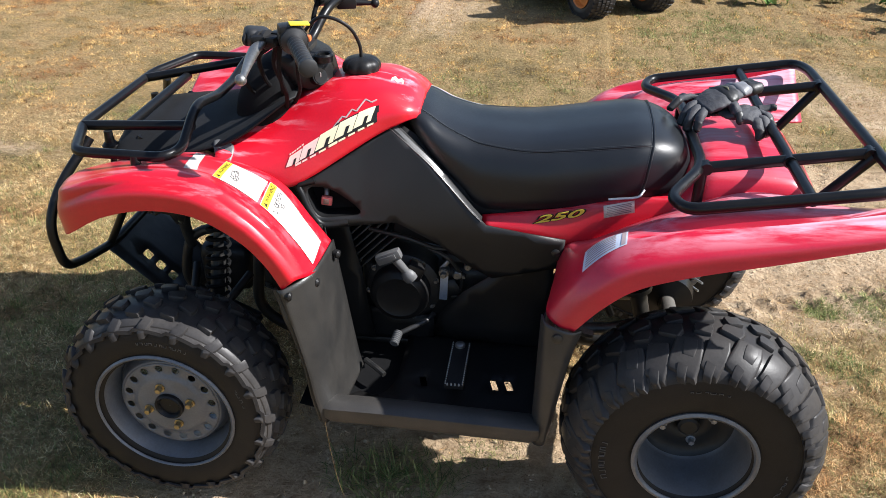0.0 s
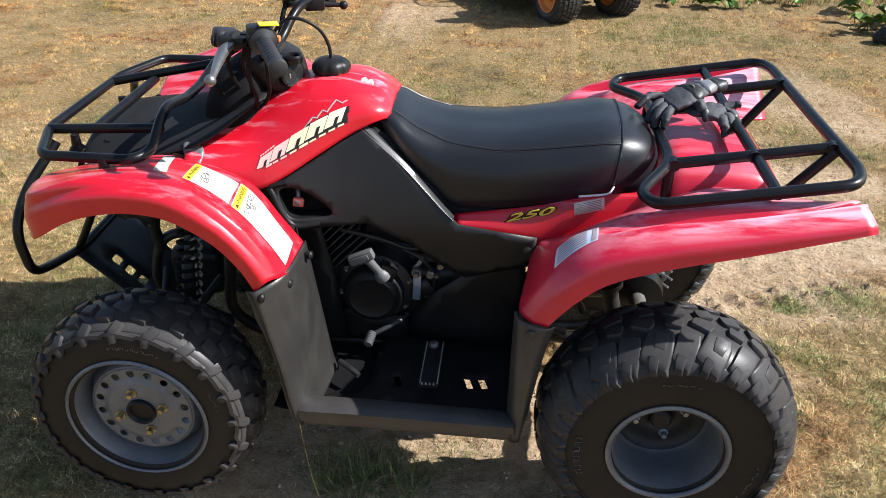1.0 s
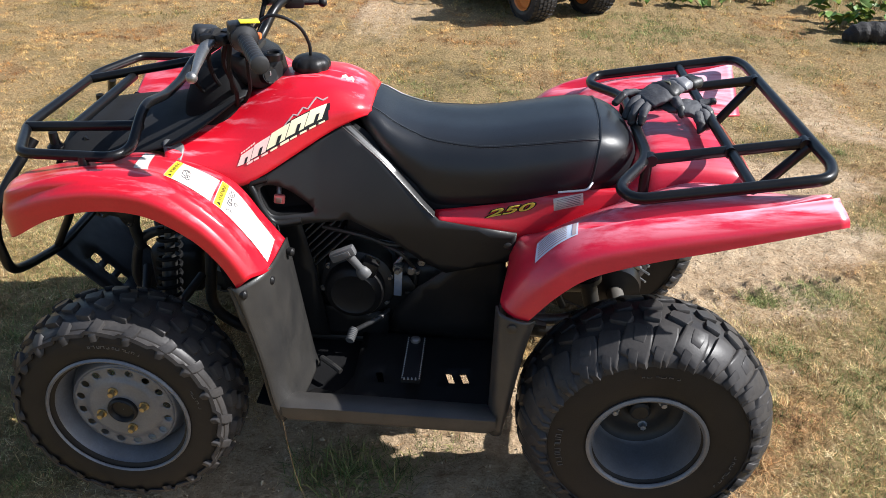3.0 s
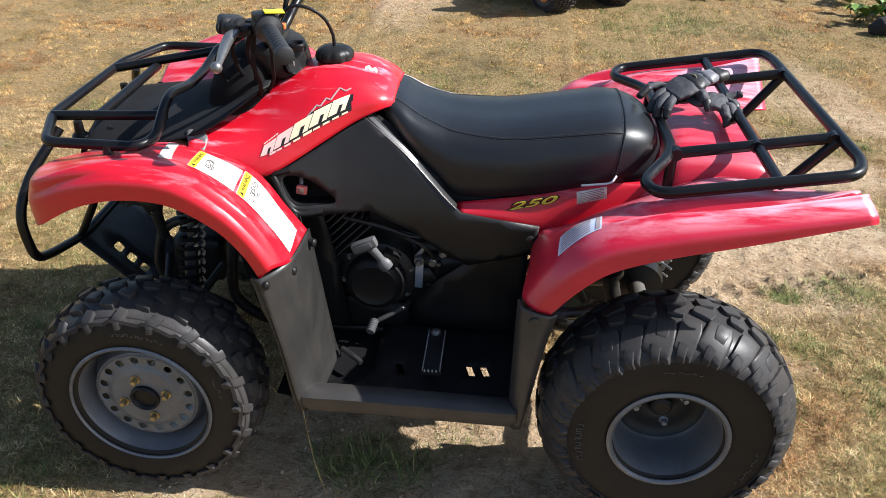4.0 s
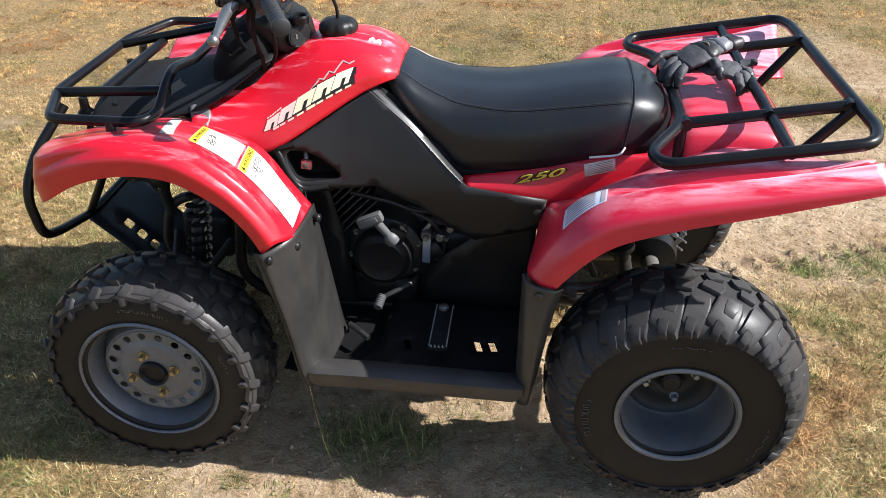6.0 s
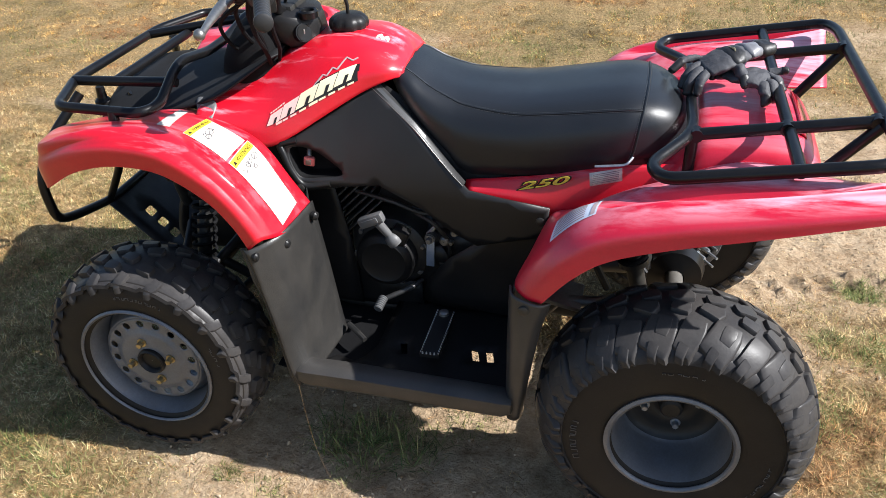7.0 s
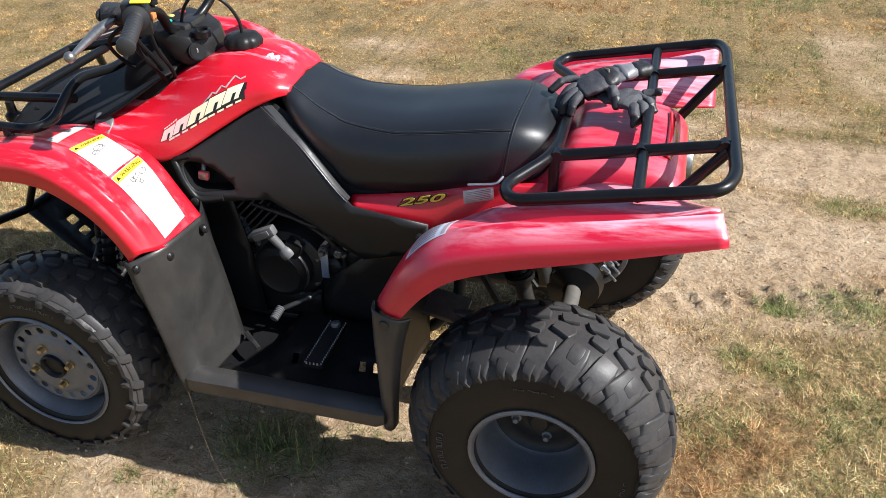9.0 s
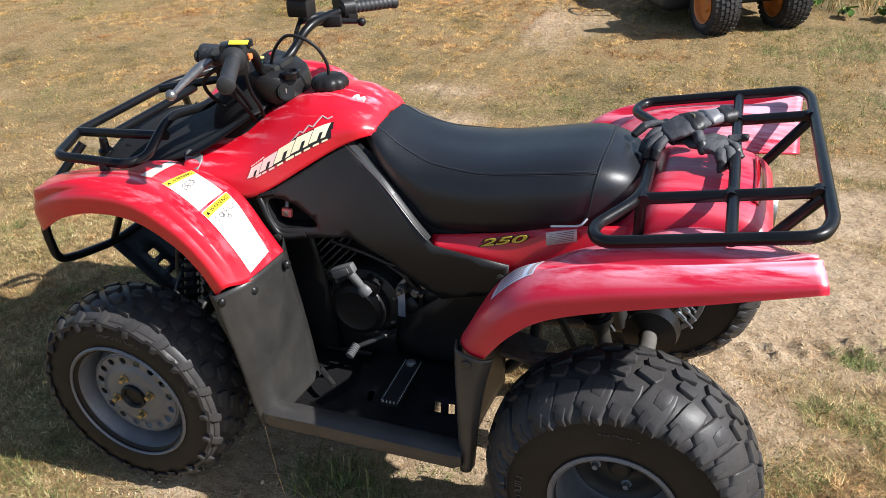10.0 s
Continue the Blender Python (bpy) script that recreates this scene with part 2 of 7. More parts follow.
def smooth2(pts, n):
    """A closed smooth outline of n points through flat pts."""
    P = np.array(pts, float)
    m = len(P)
    out = []
    for i in range(n):
        u = i / n * m
        k, t = int(u), u - int(u)
        q = catmull(P[(k - 1) % m], P[k % m], P[(k + 1) % m], P[(k + 2) % m], t)
        out.append((float(q[0]), float(q[1])))
    return out


def hexbolt(bm, c, r, h, axis):
    """A hexagon head with a washer on a face whose outward direction is axis."""
    d = Vector(axis).normalized()
    tube(bm, (Vector(c), Vector(c) + d * h * 0.3), r * 1.45, 14)
    tube(bm, (Vector(c) + d * h * 0.3, Vector(c) + d * h, Vector(c) + d * h * 1.15), [r, r, r * 0.8], 6)
# ---------------------------------------------------------------- ground
def ground_z(x, y):
    """The yard falls gently away behind the machine, with small bumps."""
    t = max(0.0, min(1.0, (y + 0.2) / 3.4))
    z = -0.012 - 0.29 * (t * t * (3 - 2 * t))
    z += 0.012 * noise.noise(Vector((x * 0.9, y * 0.9, 3.1))) + 0.006 * noise.noise(Vector((x * 4.3, y * 4.3, 7.7)))
    z += 0.012 * noise.noise(Vector((x * 13.0, y * 13.0, 1.7))) + 0.011 * abs(noise.noise(Vector((x * 25.0, y * 25.0, 4.4))))
    # the tread's print in the soft soil behind
    s, c = (x - 0.62) * 0.93 + (y - 0.42) * 0.36, (y - 0.42) * 0.93 - (x - 0.62) * 0.36
    if 0.1 < s < 1.3 and abs(c) < 0.12:
        fade = min(1, (s - 0.1) / 0.1, (1.3 - s) / 0.5, (0.12 - abs(c)) / 0.03)
        z += fade * (0.024 * max(0.0, math.sin(2 * math.pi * s / 0.085 + (9 if c > 0 else 11) * abs(c))) * (0.5 + 0.5 * math.sin(abs(c) * 60)) - 0.004)
    for wx in (-0.594, 0.594):
        for wy in (-0.43, 0.43):
            d = math.hypot(x - wx, y - wy)
            if d < 0.35:
                w = 1 - d / 0.35
                z = z * (1 - w) + (0.003 if wx < 0 else -0.012) * w
    return z


def axis_steps(lo, hi, inner_lo, inner_hi, fine):
    out = list(np.arange(inner_lo, inner_hi + 1e-6, fine))
    s, v = fine, inner_hi
    while v < hi:
        s *= 1.35
        v = min(hi, v + s)
        out.append(v)
    s, v = fine, inner_lo
    while v > lo:
        s *= 1.35
        v = max(lo, v - s)
        out.insert(0, v)
    return out


bm = bmesh.new()
gx, gy = axis_steps(-300, 300, -2.0, 2.4, 0.017), axis_steps(-300, 300, -1.1, 2.2, 0.017)
sheet(bm, [[(x, y, ground_z(x, y)) for y in gy] for x in gx])
GROUND = bpy.data.materials.new("dry_grass_soil")
tagged(link("ground", bm, GROUND, angle=60), "sandy yard ground with patchy dry grass and bare soil", "ground", kind="structure")

# ---------------------------------------------------------------- the quad bike
quad = tagged(new("quad_bike"), "red and black quad bike with racks parked on dry grass", "quad bike")


def tyre_radius(a, w, R, rim, crown):
    """The carcass radius at the axial place a."""
    s = min(1.0, abs(a) / (w / 2))
    return R - crown * s ** 2.6


def lug(bm, R_at, cy, centre, path, half, h, base=0.006):
    """A tread block along path (axial, angle), half its half-width in metres."""
    rows = []
    # rounded ends: the first and last stations are drawn in and lowered
    (aA, tA), (aB, tB) = path[0], path[-1]
    wv = half if isinstance(half, (list, tuple)) else [half] * len(path)
    (a2, t2), (a3, t3) = path[1], path[-2]
    path = [path[0], (aA + (a2 - aA) * 0.12, tA + (t2 - tA) * 0.12)] + list(path[1:-1]) + [(aB + (a3 - aB) * 0.12, tB + (t3 - tB) * 0.12), path[-1]]
    half = [wv[0] * 0.8, wv[0]] + list(wv[1:-1]) + [wv[-1], wv[-1] * 0.8]
    n = len(path)
    for i, (a, th) in enumerate(path):
        drop = 0.70 if i in (0, n - 1) else 1.0
        a0, t0 = path[max(0, i - 1)]
        a1, t1 = path[min(n - 1, i + 1)]
        r = R_at(a)
        da, dt = a1 - a0, (t1 - t0) * r
        L = math.hypot(da, dt) or 1
        na, nt_ = -dt / L, da / L
        row = []
        for side, rise, wd in ((-1, -base, 1.10), (-1, h * 0.72, 1.0), (-1, h * 0.97, 0.93), (-1, h, 0.80), (1, h, 0.0), (1, h, 0.80), (1, h * 0.97, 0.93), (1, h * 0.72, 1.0), (1, -base, 1.10)):
            hh = half[i] if isinstance(half, (list, tuple)) else half
            aa, tt = a + side * na * hh * wd, th + side * nt_ * hh * wd / r
            rr = R_at(aa) + (rise * drop if rise > 0 else rise)
            row.append((centre[0] + math.cos(tt) * rr, cy + aa, centre[2] + math.sin(tt) * rr))
        rows.append(row)
    vs = sheet(bm, rows, close_v=True)
    bm.faces.new(vs[0])
    bm.faces.new(vs[-1])


def wheel(kind, x, side):
    """side: -1 for the near side, 1 for the far one. The wheel is its rim; tyre, tread and nuts are its pieces."""
    front = kind == "front"
    cz, R = (0.268, 0.270) if front else (0.272, 0.290)
    rng = random.Random(5 if front else 9)
    w, cy = (0.178, 0.441) if front else (0.224, 0.423)
    rim_r = 0.150 if front else 0.118
    c = (x, 0, cz)
    # the rim
    bm = bmesh.new()
    if front:
        prof = [(0.528, 0.158), (0.531, 0.162), (0.528, 0.165), (0.520, 0.163), (0.514, 0.157), (0.505, 0.152), (0.485, 0.149), (0.470, 0.143), (0.455, 0.140),
                (0.440, 0.150), (0.360, 0.152), (0.352, 0.166)]
        turned(bm, prof, c, seg=64, sign=side)
        turned(bm, [(0.4495, 0.1405), (0.452, 0.134), (0.470, 0.1255), (0.4875, 0.1205), (0.4915, 0.1165)], c, seg=64, sign=side)
        holes = [ring2((0.1015 * math.cos(t), 0.1015 * math.sin(t)), 0.0092, 14) for t in (2 * math.pi * (k + 0.3) / 16 for k in range(16))]

        def disc(a, b):
            r = math.hypot(a, b)
            k = max(0.0, min(1.0, (0.090 - r) / 0.014))
            return (x + a, side * (0.4915 + 0.007 * k * k * (3 - 2 * k)), cz + b)
        panel(bm, ring2((0, 0), 0.1165, 64), holes, disc, 0.006)
    else:
        prof = [(0.531, 0.121), (0.535, 0.127), (0.533, 0.132), (0.525, 0.130), (0.518, 0.120), (0.500, 0.115), (0.460, 0.113), (0.425, 0.108), (0.412, 0.103),
                (0.404, 0.09), (0.400, 0.075), (0.404, 0.06), (0.404, 0.02)]
        turned(bm, prof, c, seg=64, sign=side, close=False)
        turned(bm, [(0.414, 0.106), (0.36, 0.108), (0.29, 0.118), (0.282, 0.13)], c, seg=48, sign=side)
        # the recessed disc is coloured dark, standing in for shade inside the rim
        for f in bm.faces:
            q = f.calc_center_median()
            if abs(q.y) < 0.416 and math.hypot(q.x - x, q.z - cz) < 0.107:
                f.material_index = 1
    rim = thick(part(kind + "_wheel", bm, (RIM_GREY, FRAME_BLACK), quad, "grey painted steel wheel rim"), 0.003, 0)
    # the tyre's carcass
    half = w / 2
    bm = bmesh.new()
    dip = 0.0 if front else 0.014
    rr = [(-half * 0.86, rim_r), (-half * 0.93, rim_r + 0.008), (-half * 0.99, rim_r + 0.030), (-half * 1.0, (rim_r + R) / 2), (-half * 0.985, R - 0.055 - dip), (-half * 0.95, R - 0.040 - dip)]
    crown = 0.023 if front else 0.042
    mid = [(half * k / 8, tyre_radius(half * k / 8, w, R - 0.012, rim_r, crown)) for k in range(-7, 8)]
    prof = rr + mid + [(-a, r) for a, r in reversed(rr)]
    prof = [(a + cy, r) for a, r in prof]
    turned(bm, prof, c, seg=96, sign=side)
    # the crown between the blocks is the tread's rubber
    for f in bm.faces:
        q = f.calc_center_median()
        if math.hypot(q.x - c[0], q.z - c[2]) > R - (0.029 if front else crown + 0.030):
            f.material_index = 1
    part("tyre", bm, (SIDEWALL, RUBBER), rim, "black rubber tyre with dusty sidewall")
    # the tread
    bm = bmesh.new()

    def R_at(a):
        s = abs(a) / half
        if s <= 0.9:
            return tyre_radius(a, w, R - 0.012, rim_r, crown)
        e = min(1.6, (s - 0.9) / 0.1)
        return tyre_radius(0.9 * half, w, R - 0.012, rim_r, crown) - e * (0.011 if front else 0.012)

    if front:
        N = 20
        for k in range(N):
            for s in (-1, 1):
                t0 = 2 * math.pi * (k + (0.5 if s > 0 else 0) + rng.uniform(-0.03, 0.03)) / N
                lug(bm, R_at, side * cy, c, [(s * half * 0.72, t0 - 0.015), (s * half * 0.88, t0 + 0.005), (s * half * 0.97, t0 + 0.035), (s * half * 1.03, t0 + 0.075)], [0.0105, 0.0100, 0.0085, 0.0055], 0.0095)
                lug(bm, R_at, side * cy, c, [(s * half * 0.40, t0 + 0.135), (s * half * 0.53, t0 + 0.150), (s * half * 0.66, t0 + 0.160)], [0.0165, 0.0190, 0.0165], 0.0115)
                lug(bm, R_at, side * cy, c, [(s * half * 0.03, t0 + 0.02), (s * half * 0.18, t0 + 0.03), (s * half * 0.33, t0 + 0.05)], [0.0155, 0.0195, 0.0175], 0.0105)
    else:
        N = 14
        for k in range(N):
            for s in (-1, 1):
                t0 = 2 * math.pi * (k + (0.5 if s > 0 else 0) + rng.uniform(-0.03, 0.03)) / N
                # worn pads that nearly touch over the shoulder, with a long and a short slot a pitch
                lug(bm, R_at, side * cy, c, [(s * half * 0.40, t0 - 0.075), (s * half * 0.58, t0 - 0.060), (s * half * 0.76, t0 - 0.03), (s * half * 0.90, t0 + 0.005), (s * half * 0.99, t0 + 0.03)], [0.0260, 0.0290, 0.0300, 0.0285, 0.0265], 0.0085)
                lug(bm, R_at, side * cy, c, [(s * half * 0.44, t0 + 0.150), (s * half * 0.60, t0 + 0.165), (s * half * 0.76, t0 + 0.190), (s * half * 0.90, t0 + 0.225), (s * half * 0.99, t0 + 0.25)], [0.0205, 0.0230, 0.0225, 0.0190, 0.0175], 0.0080)
                # blocks that stand higher on the pads and on the crown
                lug(bm, R_at, side * cy, c, [(s * half * 0.46, t0 - 0.085), (s * half * 0.60, t0 - 0.072), (s * half * 0.78, t0 - 0.045)], [0.0125, 0.0140, 0.0110], 0.0098)
                lug(bm, R_at, side * cy, c, [(s * half * 0.03, t0 + 0.03), (s * half * 0.15, t0 + 0.04), (s * half * 0.30, t0 + 0.075)], [0.0190, 0.0245, 0.0210], 0.0095)
                lug(bm, R_at, side * cy, c, [(s * half * 0.05, t0 + 0.245), (s * half * 0.17, t0 + 0.255), (s * half * 0.30, t0 + 0.270)], [0.0165, 0.0190, 0.0165], 0.0090)
                # fingers that reach down to the sidewall
                for q in (0.0, 0.224):
                    lug(bm, R_at, side * cy, c, [(s * half * 0.88, t0 + q), (s * half * 0.97, t0 + q + 0.020), (s * half * 1.06, t0 + q + 0.040)], [0.0090, 0.0092, 0.0078], 0.0105)
    # the rubber skirt of the shoulder, ending in teeth on the sidewall
    M, teeth = 160 if front else 168, N if front else 2 * N
    for s in (-1, 1):
        rows = []
        for k in range(M):
            t = 2 * math.pi * k / M
            ph = (t * teeth / (2 * math.pi) - (0.45 if front else 0.25)) % 1.0
            saw = (1 - ph) if front else 0.3
            r_low = R - (0.036 if front else crown + 0.028) - (0.009 if front else 0.007) * saw
            row = []
            for a, r in ((half * 0.985, r_low), (half * 0.990 + 0.0035, r_low + 0.0012), (half * 0.970 + 0.0035, r_low + 0.010), (half * 0.935 + 0.001, R_at(half * 0.935) + 0.0005), (half * 0.88, R_at(half * 0.88) - 0.002)):
                row.append((c[0] + r * math.cos(t), side * cy + s * a, c[2] + r * math.sin(t)))
            rows.append(row)
        sheet(bm, rows, close_u=True)
    part("tread", bm, RUBBER, rim, "chunky worn tread blocks", 48)
    # nuts and hub
    face, br = (0.4985, 0.054) if front else (0.402, 0.056)
    first = 1.83 if front else 3.40
    for k in range(4):
        t = first + k * math.pi / 2
        bm = bmesh.new()
        p = (x + br * math.cos(t), side * face, cz + br * math.sin(t))
        hexbolt(bm, p, 0.0078, 0.016, (0, side, 0))
        part("lug_nut", bm, BRASS if front else ZINC, rim, "gold zinc-plated nut" if front else "plated nut")
    bm = bmesh.new()
    if front:
        turned(bm, [(0.490, 0.036), (0.508, 0.034), (0.511, 0.030), (0.507, 0.026), (0.5005, 0.024), (0.5005, 0.001)], c, seg=24, sign=side)
        part("hub_cap", bm, BLACK_PL, rim, "black plastic hub cap")
    else:
        turned(bm, [(0.385, 0.026), (0.425, 0.024), (0.430, 0.018), (0.430, 0.001)], c, seg=24, sign=side)
        part("hub_cap", bm, FRAME_BLACK, rim, "black axle hub")


for x, kind in ((-0.594, "front"), (0.594, "rear")):
    for s in (-1, 1):
        wheel(kind, x, s)

# front fenders: outer edge, shoulder, top, inner edge, from the nose back to the mudflap
FRONT_NET = [
    [(-0.795, -0.42, 0.675), (-0.803, -0.405, 0.74), (-0.775, -0.37, 0.790), (-0.76, -0.16, 0.735)],
    [(-0.755, -0.462, 0.697), (-0.757, -0.462, 0.76), (-0.735, -0.415, 0.803), (-0.72, -0.16, 0.752)],
    [(-0.662, -0.484, 0.752), (-0.662, -0.48, 0.803), (-0.655, -0.425, 0.824), (-0.65, -0.165, 0.760)],
    [(-0.565, -0.488, 0.777), (-0.562, -0.484, 0.822), (-0.56, -0.425, 0.832), (-0.56, -0.175, 0.772)],
    [(-0.462, -0.488, 0.77), (-0.452, -0.484, 0.812), (-0.445, -0.425, 0.819), (-0.455, -0.215, 0.765)],
    [(-0.373, -0.488, 0.721), (-0.357, -0.484, 0.757), (-0.345, -0.425, 0.762), (-0.35, -0.25, 0.735)],
    [(-0.321, -0.488, 0.664), (-0.30, -0.484, 0.694), (-0.28, -0.425, 0.688), (-0.285, -0.265, 0.66)],
    [(-0.29, -0.488, 0.607), (-0.262, -0.484, 0.63), (-0.236, -0.425, 0.618), (-0.235, -0.28, 0.605)],
]
g = net_grid(FRONT_NET, 57, 61)
# the moulded crease between the outer face and the top
for i in range(57):
    k = max(0.0, min(1.0, i / 56 / 0.15, (1.0 - i / 56) / 0.2))
    for j in range(1, 60):
        v = j / 60
        h = 0.010 * k * max(0.0, 1 - abs(v - 0.52 - 0.14 * math.exp(-((i / 56 - 0.50) / 0.13) ** 2)) / 0.11)
        if h:
            a = Vector(on_net(FRONT_NET, min(1, i / 56 + 0.01), v)) - Vector(on_net(FRONT_NET, max(0, i / 56 - 0.01), v))
            b = Vector(on_net(FRONT_NET, i / 56, v + 0.01)) - Vector(on_net(FRONT_NET, i / 56, v - 0.01))
            nn = a.cross(b).normalized()
            if nn.dot(V(0, -1, 1)) < 0:
                nn = -nn
            g[i][j] = list(Vector(g[i][j]) + nn * h)
for grid in (g, mirrored(g)):
    bm = bmesh.new()
    sheet(bm, grid)
    thick(part("front_fender", bm, (RED, UNDERSIDE_DARK), quad, "glossy red plastic front fender"), 0.004, 0, 1)

# front mudflaps below them
FLAP_NET = [
    [(-0.306, -0.484, 0.605), (-0.285, -0.493, 0.612), (-0.238, -0.43, 0.624), (-0.235, -0.275, 0.612)],
    [(-0.280, -0.488, 0.52), (-0.266, -0.496, 0.52), (-0.226, -0.43, 0.52), (-0.222, -0.27, 0.50)],
    [(-0.258, -0.490, 0.42), (-0.247, -0.498, 0.42), (-0.212, -0.43, 0.41), (-0.208, -0.27, 0.39)],
    [(-0.245, -0.490, 0.32), (-0.233, -0.498, 0.32), (-0.200, -0.43, 0.315), (-0.192, -0.28, 0.30)],
    [(-0.234, -0.488, 0.255), (-0.220, -0.496, 0.255), (-0.190, -0.44, 0.272), (-0.180, -0.29, 0.265)],
]
g = net_grid(FLAP_NET, 33, 25)
for grid, s in ((g, -1), (mirrored(g), 1)):
    bm = bmesh.new()
    sheet(bm, grid)
    flap = thick(part("front_mudflap", bm, FLAP_PL, quad, "scuffed black plastic mudflap"), 0.004, 0)
    bm = bmesh.new()
    tube(bm, [V(p[0] - 0.002, s * abs(p[1]), p[2]) for p in (on_net(FLAP_NET, k / 24, 0.0) for k in range(25))], [0.0055 + 0.004 * math.exp(-((k - 5) / 1.6) ** 2) for k in range(25)], 8)
    part("flap_lip", bm, FLAP_PL, flap, "rolled edge of the mudflap")
    for fx, fy, fz in ((-0.279, 0.488, 0.594), (-0.237, 0.425, 0.592), (-0.222, 0.30, 0.590)):
        bm = bmesh.new()
        tube(bm, (V(fx - 0.004, s * fy, fz), V(fx + 0.006, s * (fy + 0.004), fz), V(fx + 0.009, s * (fy + 0.004), fz)), [0.010, 0.010, 0.006], 14)
        part("push_rivet", bm, BLACK_PL, flap)

# rear fenders: outer edge, shoulder, top, groove, deck, inner edge, from the footwell back to the tail
REAR_NET = [
    [(0.318, -0.490, 0.558), (0.284, -0.488, 0.568), (0.262, -0.455, 0.574), (0.268, -0.38, 0.572), (0.276, -0.30, 0.560), (0.284, -0.19, 0.548)],
    [(0.373, -0.500, 0.628), (0.342, -0.495, 0.654), (0.318, -0.455, 0.664), (0.308, -0.38, 0.650), (0.304, -0.30, 0.624), (0.306, -0.19, 0.588)],
    [(0.436, -0.500, 0.676), (0.416, -0.495, 0.716), (0.400, -0.452, 0.735), (0.385, -0.40, 0.728), (0.375, -0.30, 0.672), (0.368, -0.185, 0.605)],
    [(0.542, -0.500, 0.714), (0.532, -0.495, 0.752), (0.525, -0.455, 0.775), (0.515, -0.41, 0.756), (0.505, -0.36, 0.766), (0.490, -0.185, 0.668)],
    [(0.700, -0.495, 0.752), (0.700, -0.490, 0.783), (0.700, -0.455, 0.803), (0.698, -0.415, 0.781), (0.692, -0.37, 0.803), (0.680, -0.19, 0.745)],
]
REAR_END = [(0.912, -0.483, 0.802), (0.909, -0.477, 0.818), (0.900, -0.447, 0.834), (0.894, -0.41, 0.832), (0.892, -0.36, 0.806), (0.893, -0.25, 0.743)]
REAR_NET.append(REAR_END)
g = net_grid(REAR_NET, 61, 121)
# the moulded groove between the outer band and the deck
for i, row in enumerate(g):
    k = max(0.0, min(1.0, (i / 60 - 0.42) / 0.12))
    for j, p in enumerate(row):
        u = j / 120
        p[2] -= 0.015 * k * math.exp(-((u - 0.555) / (0.050 if u < 0.555 else 0.014)) ** 2)
        p[2] += 0.005 * k * math.exp(-((u - 0.44) / 0.035) ** 2)
for grid in (g, mirrored(g)):
    bm = bmesh.new()
    sheet(bm, grid)
    thick(part("rear_fender", bm, (RED_FADED, UNDERSIDE_DARK), quad, "sun-bleached red plastic rear fender"), 0.004, 0, 1)

# tail body between the fenders
TAIL_NET = [[(x, -0.205, zl), (x, -0.185, zm), (x, -0.13, zt - 0.006), (x, 0, zt), (x, 0.13, zt - 0.006), (x, 0.185, zm), (x, 0.205, zl)]
            for x, zl, zm, zt in ((0.44, 0.60, 0.64, 0.68), (0.53, 0.63, 0.68, 0.715), (0.585, 0.67, 0.745, 0.775), (0.63, 0.68, 0.762, 0.792), (0.72, 0.69, 0.765, 0.792), (0.79, 0.69, 0.755, 0.780), (0.83, 0.68, 0.72, 0.745), (0.838, 0.66, 0.67, 0.69))]
bm = bmesh.new()
sheet(bm, net_grid(TAIL_NET, 31, 31))
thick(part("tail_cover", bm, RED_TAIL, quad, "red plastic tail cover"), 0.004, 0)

# side skirts of the red body below the seat
for s in (-1, 1):
    bm = bmesh.new()
    net = [[(x, s * 0.182, zb), (x, s * 0.186, (zb + zt) / 2), (x, s * 0.165, zt)] for x, zb, zt in ((0.10, 0.60, 0.640), (0.2, 0.57, 0.655), (0.30, 0.52, 0.672), (0.40, 0.55, 0.697), (0.52, 0.60, 0.715), (0.60, 0.64, 0.72))]
    sheet(bm, net_grid(net, 25, 9))
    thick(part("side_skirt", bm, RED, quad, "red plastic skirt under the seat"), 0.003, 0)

# tank cover
TANK = ((-0.055, 0.872, 0.055, 0.866, 0.095, 0.850), (-0.085, 0.902, 0.085, 0.888, 0.124, 0.848), (-0.145, 0.922, 0.10, 0.905, 0.145, 0.822), (-0.22, 0.924, 0.115, 0.895, 0.175, 0.778),
        (-0.30, 0.904, 0.125, 0.866, 0.203, 0.730), (-0.36, 0.876, 0.14, 0.834, 0.219, 0.708), (-0.43, 0.846, 0.158, 0.808, 0.228, 0.735), (-0.51, 0.818, 0.172, 0.796, 0.235, 0.780))
TANK_NET = []
for x, zt, ys, zs, yl, zl in TANK:
    half = [(x, yl, zl), (x, (yl + ys) / 2 + 0.014, (zl + zs) / 2 + 0.004), (x, ys, zs), (x, ys * 0.55, zt - 0.006)]
    TANK_NET.append([(a, -b, c) for a, b, c in half] + [(x, 0, zt)] + list(reversed(half)))
bm = bmesh.new()
sheet(bm, net_grid(TANK_NET, 43, 49))
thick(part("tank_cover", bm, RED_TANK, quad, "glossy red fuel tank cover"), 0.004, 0)

